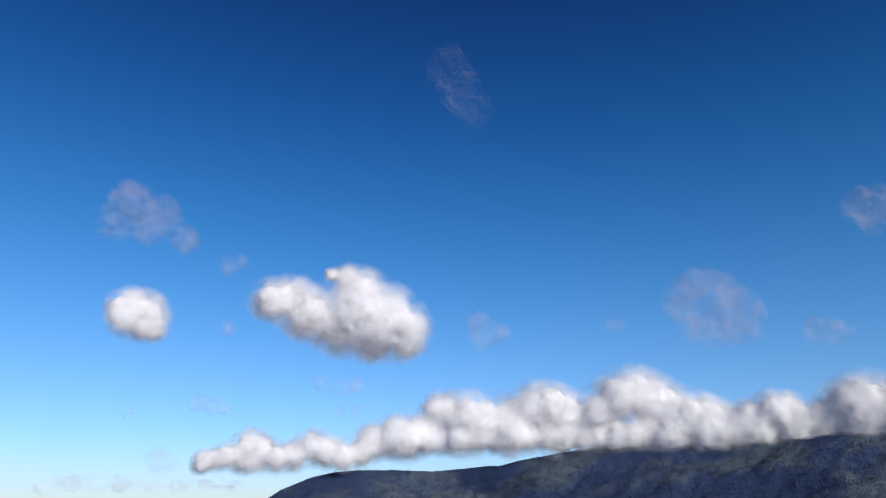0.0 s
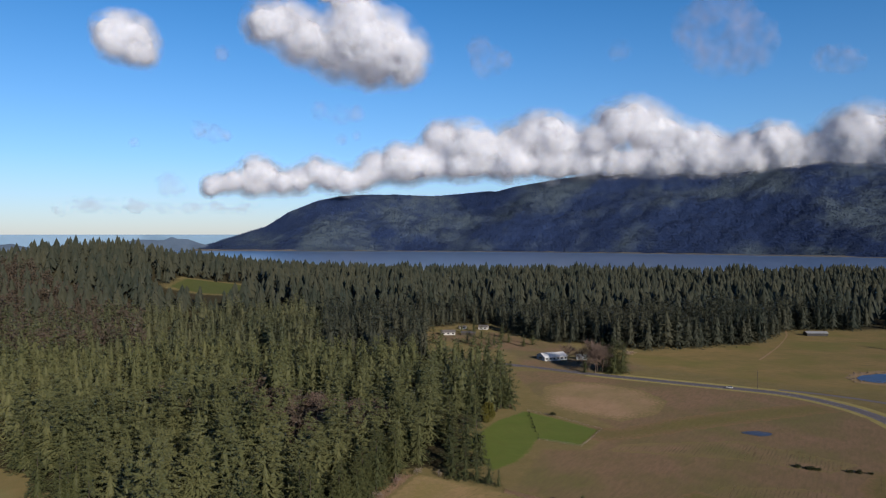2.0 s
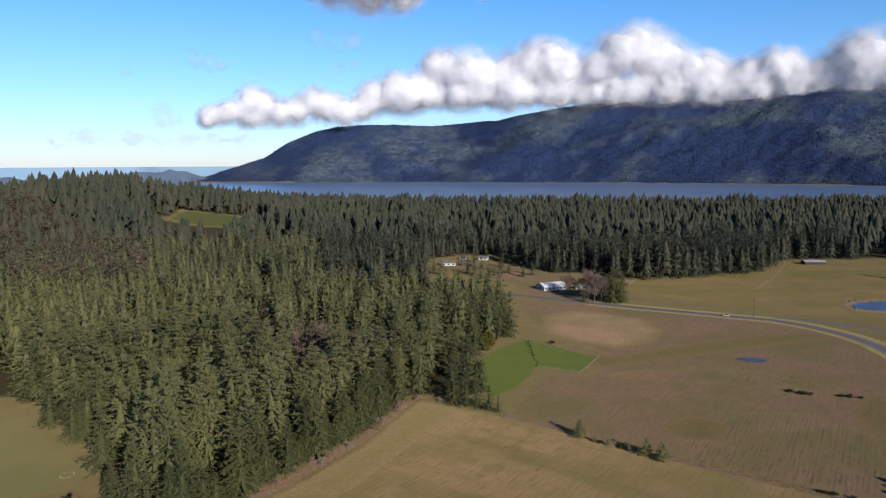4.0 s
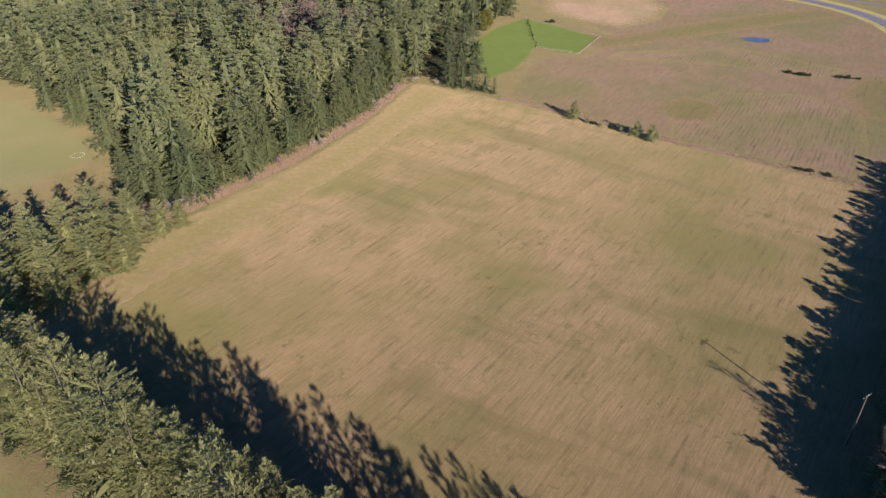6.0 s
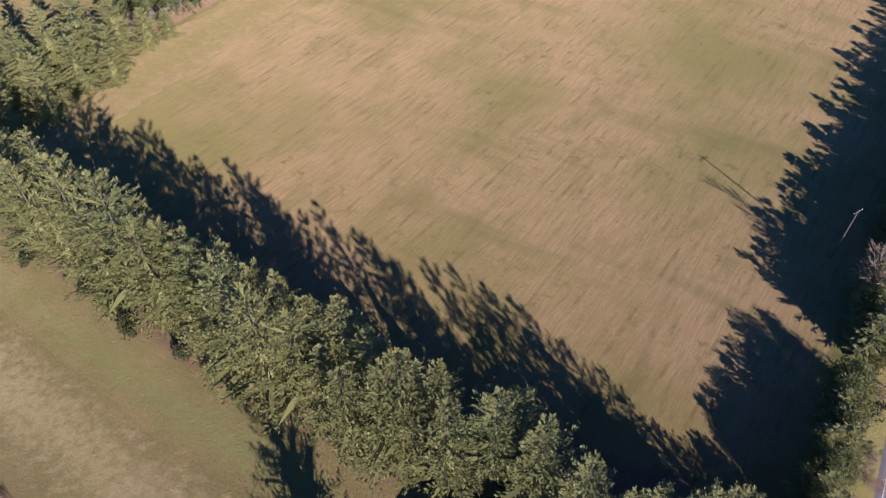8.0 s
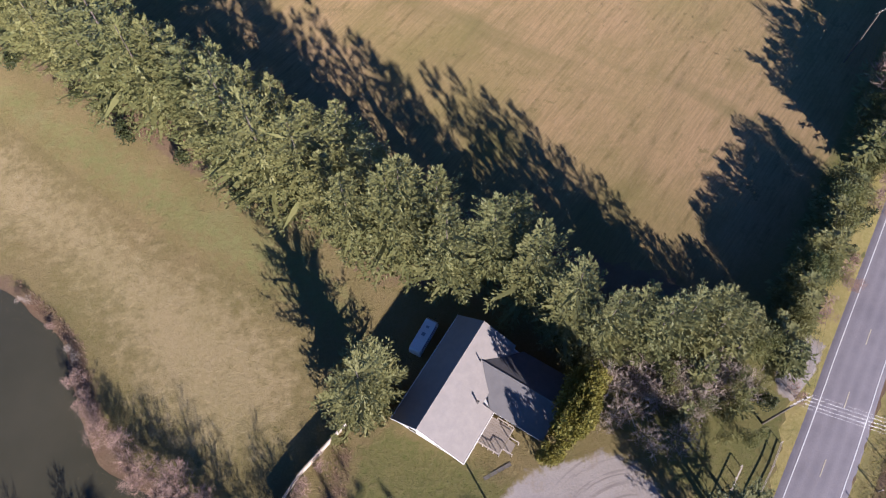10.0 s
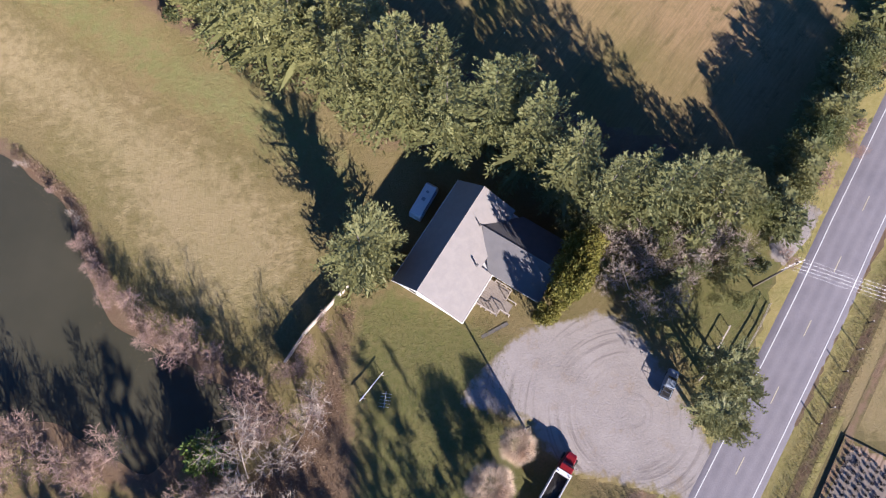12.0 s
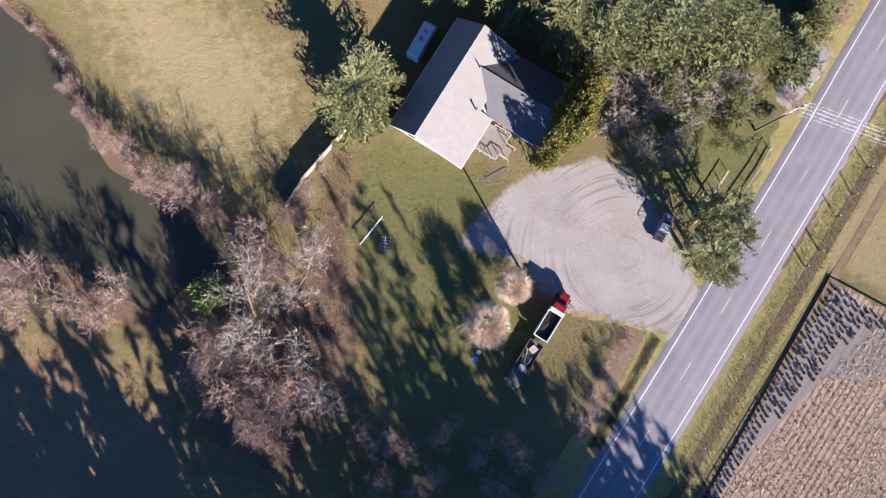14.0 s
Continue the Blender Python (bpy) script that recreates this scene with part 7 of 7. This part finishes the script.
# the fallen pole and aerial on the lawn, bins and a stone
beam_ob = thing("timber", "long pale timber on trestles on the lawn", "timber", (-11.1, 9.6, 0))
part("bar", tube((-1.75, -2.2, 1.1), (1.75, 2.2, 1.1), 0.08, 0.06, 8), M["white_paint"], beam_ob)
for k in (-0.8, 0.8):
    part("trestle", join(tube((1.75 * k - 0.4, 2.2 * k, 0), (1.75 * k, 2.2 * k, 1.1), 0.05), tube((1.75 * k + 0.4, 2.2 * k, 0), (1.75 * k, 2.2 * k, 1.1), 0.05)), M["rail_wood"], beam_ob)
aerial = thing("old_aerial", "old pale metal aerial lying on the lawn", "aerial", (-8.9, 7.8, 0.1), 25)
part("boom", tube((-0.9, -1.2, 0.2), (0.5, 1.0, 0.5), 0.04), M["white_paint"], aerial)
for k in range(5):
    part("element", tube((-1.0 + 0.3 * k - 0.5, -0.9 + 0.4 * k + 0.4, 0.3), (-1.0 + 0.3 * k + 0.9, -0.9 + 0.4 * k - 0.5, 0.3), 0.025, 0.025, 5), M["white_paint"], aerial)
tub = thing("tub", "white bucket beside a blue tarpaulin on the lawn", "bucket", (5.5, -9.3, 0))
part("bucket", tube((0, 0, 0), (0, 0, 0.5), 0.28, 0.34, 14), M["white_paint"], tub)
part("handle", tube((-0.33, 0, 0.5), (0.33, 0, 0.62), 0.015), M["chrome"], tub)
tarp = thing("tarpaulin", "small crumpled blue tarpaulin on the lawn", "tarpaulin", (4.9, -10.4, 0))
tb = bmesh.new()
bmesh.ops.create_grid(tb, x_segments=16, y_segments=16, size=0.4)
for q in tb.verts:
    q.co.z = 0.12 + 0.09 * noise.noise(q.co * 2.6)
sol = bmesh.ops.solidify(tb, geom=tb.faces[:], thickness=0.02)
part("sheet", tb, M["blue"], tarp)
ring = thing("fire_ring", "ring of pale stones in the meadow", "fire ring", (-134.9, 239.9, 0))
random.seed(4)
for k in range(16):
    a = 6.283 * k / 16
    st = bmesh.new()
    bmesh.ops.create_icosphere(st, subdivisions=1, radius=random.uniform(0.16, 0.28))
    for q in st.verts:
        q.co = q.co * random.uniform(0.85, 1.15)
        q.co.z *= 0.7
    st.transform(Matrix.Translation((2.4 * math.cos(a), 2.4 * math.sin(a), 0.25)))
    part("stone", st, M["rail_wood"], ring)
M["stone"] = plain("tan_field_stone", (0.17, 0.123, 0.0903), (0.12, 0.0864, 0.0645), 0.6, 0.9)
rim_rocks = thing("pond_rocks", "pale rocks heaped round the small far pond", "rocks", (309, 525, 0))
for k in range(34):
    a, q = random.uniform(1.2, 5.2), random.uniform(0.85, 1.25)
    st = bmesh.new()
    bmesh.ops.create_icosphere(st, subdivisions=1, radius=random.uniform(0.4, 1.0))
    for c_ in st.verts:
        c_.co = c_.co * random.uniform(0.8, 1.2)
        c_.co.z *= 0.6
    st.transform(Matrix.Translation((30 + 33 * q * math.cos(a), 6 + 20 * q * math.sin(a), 0.3)))
    part("rock", st, M["stone"], rim_rocks)
rock = thing("rock_pile", "pile of pale rocks at the edge of the hay field", "rocks", (-92.5, 190.2, 0))
for k in range(7):
    st = bmesh.new()
    bmesh.ops.create_icosphere(st, subdivisions=2, radius=random.uniform(0.3, 0.6))
    for q in st.verts:
        q.co += q.normal * 0.3 * noise.noise(q.co * 2 + Vector((k, 0, 0)))
    st.transform(Matrix.Translation((random.uniform(-1.5, 1.5), random.uniform(-1, 1), 0.3)))
    part("rock", st, M["rail_wood"], rock)

# the planted bed: rows of dark shrubs, then corn stubble
random.seed(12)
DARK = [mesh_of("crown", *leafy(0.62, 0.46, 7, 190, 0.11, s, 0.02), M["shrub_dark"]) for s in (91, 92, 93)]
U, N = np.array([-0.55, -0.835]), np.array([0.835, -0.55])
base = np.array([60.4, 2.3])
for row in range(8):
    for k in range(44):
        s = 1.4 + k * 0.97
        reach = 12 - 1.4 * row + 1.5 * math.sin(row) if row > 1 else 40
        if s > max(reach, 38 - row * 7.5):
            continue
        p = base + U * s + N * (1.6 + row * 1.5) + np.random.normal(0, 0.08, 2)
        tree("garden_shrub", DARK, p[0], p[1], random.uniform(0.75, 1.05), "small dark shrub in the garden row", "shrub", "garden shrubs", "crown")


def tufts(name, places, h, w, blades, mat, label, category, seed, lean=0.6):
    """Grass, straw or dead stalks as slivers; one mesh."""
    rs = np.random.RandomState(seed)
    n = len(places)
    P = np.repeat(np.asarray(places, dtype=float), blades, 0)
    k = len(P)
    hh = h * rs.uniform(0.5, 1.2, k)
    a = rs.uniform(0, 6.283, k)
    P = P + np.stack([np.cos(a), np.sin(a)], -1) * rs.uniform(0, w * 2.0, k)[:, None]
    z = land(P[:, 0], P[:, 1]) + 0.02
    tip = np.stack([P[:, 0] + np.cos(a) * lean * hh, P[:, 1] + np.sin(a) * lean * hh, z + hh], -1)
    s = np.stack([-np.sin(a), np.cos(a), 0 * a], -1) * (w * rs.uniform(0.3, 0.7, k))[:, None]
    b0 = np.stack([P[:, 0], P[:, 1], z], -1)
    v = np.stack([b0 - s, b0 + s, tip], 1).reshape(-1, 3)
    return thing(name, label, category, kind="stuff", data=mesh_of(name, v, np.arange(3 * k).reshape(-1, 3), mat, False, ("tint", np.repeat(np.repeat(rs.rand(n), blades), 3))))


stub = []
for row in range(48):
    for k in range(120):
        p = base + U * (k * 0.55 + random.uniform(-0.2, 0.2)) + N * (3.4 + row * 0.9 + random.uniform(-0.14, 0.14))
        s = k * 0.55
        if row < 8 and s < 37 - row * 4.6:
            continue
        if p[0] < 78 and p[1] > -42 and random.random() < 0.8:
            stub.append(p)
tufts("corn_stubble", stub, 0.42, 0.12, 6, M["straw"], "broken straw stubble in rows", "stubble", 3, 1.2)
M["dry_grass"] = foliage("dry_grass_blades", (0.135, 0.0979, 0.043), (0.0884, 0.0746, 0.0237), (0.187, 0.13, 0.0688), own=False)
M["rust_stalks"] = foliage("rusty_stalks", (0.156, 0.0932, 0.0581), (0.208, 0.135, 0.0903), (0.114, 0.0676, 0.0408), own=False)
M["pale_stalks"] = foliage("pale_dead_stalks", (0.187, 0.121, 0.0731), (0.239, 0.158, 0.0946), (0.156, 0.0885, 0.0516), own=False)
M["green_grass"] = foliage("grass_blades", (0.052, 0.0606, 0.0129), (0.0832, 0.0699, 0.0193), (0.114, 0.0885, 0.0344), own=False)
tufts("verge_grass", scatter([(52, 0), (46, -10), (30, -36), (34, -38), (50, -12), (62, 8), (84, 42), (80, 44)], 0.45, 21), 0.45, 0.07, 4, M["dry_grass"], "long dry grass on the verge", "grass", 22)
tufts("bracken_stalks", np.concatenate([scatter([(-33, -6), (-22, 3), (-17, 23), (-14, 22), (-15, 8), (-14, -4), (-24, -22), (-38, -18)], 0.5, 23), scatter([(-74, 51), (-65.5, 45), (-59, 38.5), (-55.5, 30), (-52, 25), (-48, 20), (-55, 25), (-58, 31), (-62, 38.5), (-68, 44)], 0.4, 24), scatter([(-46, -2), (-38, -10), (-26, -24), (-22, -30), (-26, -30), (-36, -16), (-46, -6)], 0.6, 25)]), 0.45, 0.05, 6, M["rust_stalks"], "rusty dead stalks by pond and fence", "bracken", 26)
tufts("strip_grass", np.concatenate([scatter([(24, 296), (52, 277), (83, 251), (108, 234), (147, 205), (150, 208), (110, 237), (85, 255), (54, 281), (27, 300)], 1.3, 27), scatter([(-99, 158), (-86, 188), (-73, 204), (-52, 232), (-30, 271), (-13, 318), (-18, 320), (-36, 276), (-57, 238), (-78, 209), (-92, 190), (-106, 164)], 1.3, 28)]), 0.8, 0.16, 4, M["pale_stalks"], "tall dead grass on the field edges", "grass", 29)
tufts("meadow_grass", scatter([(-60, 8), (-10, 18), (-16, 44), (-44, 66), (-80, 92), (-80, 50), (-52, 26)], 0.85, 30), 0.12, 0.07, 4, M["dry_grass"], "short tussocky meadow grass", "grass", 31, 1.0)
random.seed(16)
HOLLOWS = [[(-18, 272), (2, 251), (18, 234), (42, 213), (70, 190), (93, 175)], [(-21, 153), (3, 146), (24, 125), (41, 112), (59, 102), (66, 96)], [(44, 163), (55, 138), (62, 128)], [(8, 196), (24, 178), (36, 170)]]
wet = []
for line in HOLLOWS:
    for p in catmull(line, 60):
        if random.random() < 0.6:
            wet.append(p + np.array([random.gauss(0, 3.2), random.gauss(0, 3.2)]))
M["dark_grass"] = foliage("dark_tussock_blades", (0.085, 0.074, 0.028), (0.1, 0.08, 0.032), (0.12, 0.092, 0.042), own=False)
tufts("rough_grass", scatter([(-88, -4), (-58, -7), (-44, -14), (-30, -27), (-10, -38), (-4, -56), (-88, -58)], 0.75, 91), 0.3, 0.09, 5, M["dry_grass"], "rough dead grass south of the pond", "grass", 92, 1.0)
tufts("tussock_grass", wet, 0.22, 0.12, 6, M["dark_grass"], "dark rushy tussocks in the hollows of the hay field", "grass", 35, 0.9)
rows = []
for k in range(900):
    s, n0 = random.uniform(-60, 60), random.choice(range(-30, 31)) * 2.6 + random.gauss(0, 0.15)
    for q in range(7):
        p = np.array([25.0, 175.0]) + np.array([0.6, 0.8]) * (s + 0.5 * q) + np.array([0.8, -0.6]) * n0
        if inside(MAIN, np.array([p[0]]), np.array([p[1]]))[0]:
            rows.append(p)
tufts("stubble_lines", rows, 0.1, 0.1, 3, M["dark_grass"], "broken lines of dark stubble in the hay field", "stubble", 36, 1.0)
FURROWED = [[(88, 252), (94, 282), (122, 305), (164, 300), (176, 272), (152, 222), (141, 213), (110, 237)], [(80, 352), (92, 366), (158, 372), (200, 330), (178, 318), (140, 338)], [(190, 262), (182, 300), (214, 330), (238, 320), (226, 276)]]
dashes = []
for poly in FURROWED:
    lo_, hi_ = np.min(poly, 0), np.max(poly, 0)
    for n0 in np.arange(-260, 60, 2.7):
        for s in np.arange(150, 440, 7.0):
            if random.random() < 0.5:
                continue
            u = s + random.uniform(-2, 2)
            for q in range(9):
                p = np.array([0.53, 0.848]) * (u + 0.55 * q) + np.array([-0.848, 0.53]) * (n0 + random.gauss(0, 0.12))
                if lo_[0] < p[0] < hi_[0] and lo_[1] < p[1] < hi_[1] and inside(poly, p[:1], p[1:])[0]:
                    dashes.append(p)
tufts("stubble_dashes", dashes, 0.3, 0.2, 3, M["pale_stalks"], "pale broken rows of stubble in the furrowed ground", "stubble", 37, 0.8)
tufts("lawn_grass", scatter([(-13, 22), (8, 20), (13, 3), (20, -4), (36, -8), (24, -12), (10, -20), (-14, -14)], 0.6, 32), 0.2, 0.06, 4, M["green_grass"], "rough tussocky lawn grass", "grass", 33, 1.0)

v, f, off = ribbon(catmull([(276, 612), (292, 634), (330, 690), (372, 760), (390, 800)], 6), (-0.9, 0, 0.9), (0.12, 0.14, 0.12))
thing("pale_track", "pale worn track up the far pasture", "track", kind="structure", data=mesh_of("pale_track", v, f, M["dry"], True, ("rim", np.full(len(v), 0.7))))

# far bare trees, the clump by the farmhouse, trees by the lawn
random.seed(14)
for x, y in [(-100, 420), (-88, 412), (-74, 404), (-62, 396), (-52, 390), (-42, 388), (-33, 389), (-77, 354), (-64, 350), (-52, 342), (-119, 471), (-84, 380), (-58, 372), (-44, 362), (-175, 437), (-146, 392), (-160, 410)]:
    tree("bare_tree", WOOD_BARE, x, y, random.uniform(1.0, 1.3), "leafless pinkish tree inside the fir wood", "tree", "bare trees of the wood")
for x, y, k in [(116, 560, 1.4), (122, 556, 1.5), (126, 562, 1.5), (110, 575, 1.3), (104, 585, 1.2), (118, 566, 1.6), (128, 556, 1.4), (120, 553, 1.5), (125, 551, 1.45)]:
    tree("bare_tree", WOOD_BARE, x, y, k, "tall leafless reddish tree beside the farmhouse", "tree", "bare trees by the farmhouse")
for x, y, h in [(134, 549, 27), (138, 556, 24), (129, 568, 25), (112, 553, 15), (141, 551, 26), (136, 562, 27), (131, 552, 22), (144, 558, 20), (36, 668, 13), (44, 676, 15), (30, 690, 16), (50, 688, 12), (58, 700, 16), (66, 705, 14), (78, 680, 12), (88, 690, 15), (24, 700, 17), (-2, 690, 16), (-10, 700, 18), (40, 730, 14), (62, 742, 15), (14, 640, 15), (2, 628, 17), (34, 780, 15), (20, 772, 13)]:
    fir(x, y, h, MID_MESH, "dark fir beside the white farmhouse", "firs by the farmhouse", 1.1)
for x, y, h in [(42, 442, 30), (36, 440, 31), (30, 448, 30), (25, 452, 28), (40, 452, 27), (20, 440, 29), (17, 425, 26), (14.9, 309, 15), (10, 311, 17), (4.5, 314, 16), (20, 305, 12), (24, 303, 8)]:
    fir(x, y, h, MID_MESH, "dark green fir beside the lawn", "firs by the lawn", 0.95)
tree("evergreen_tree", YELLOW, 26.5, 408, 2.6, "yellow green leafy tree beside the lawn", "tree", "", "crown", 0.7)
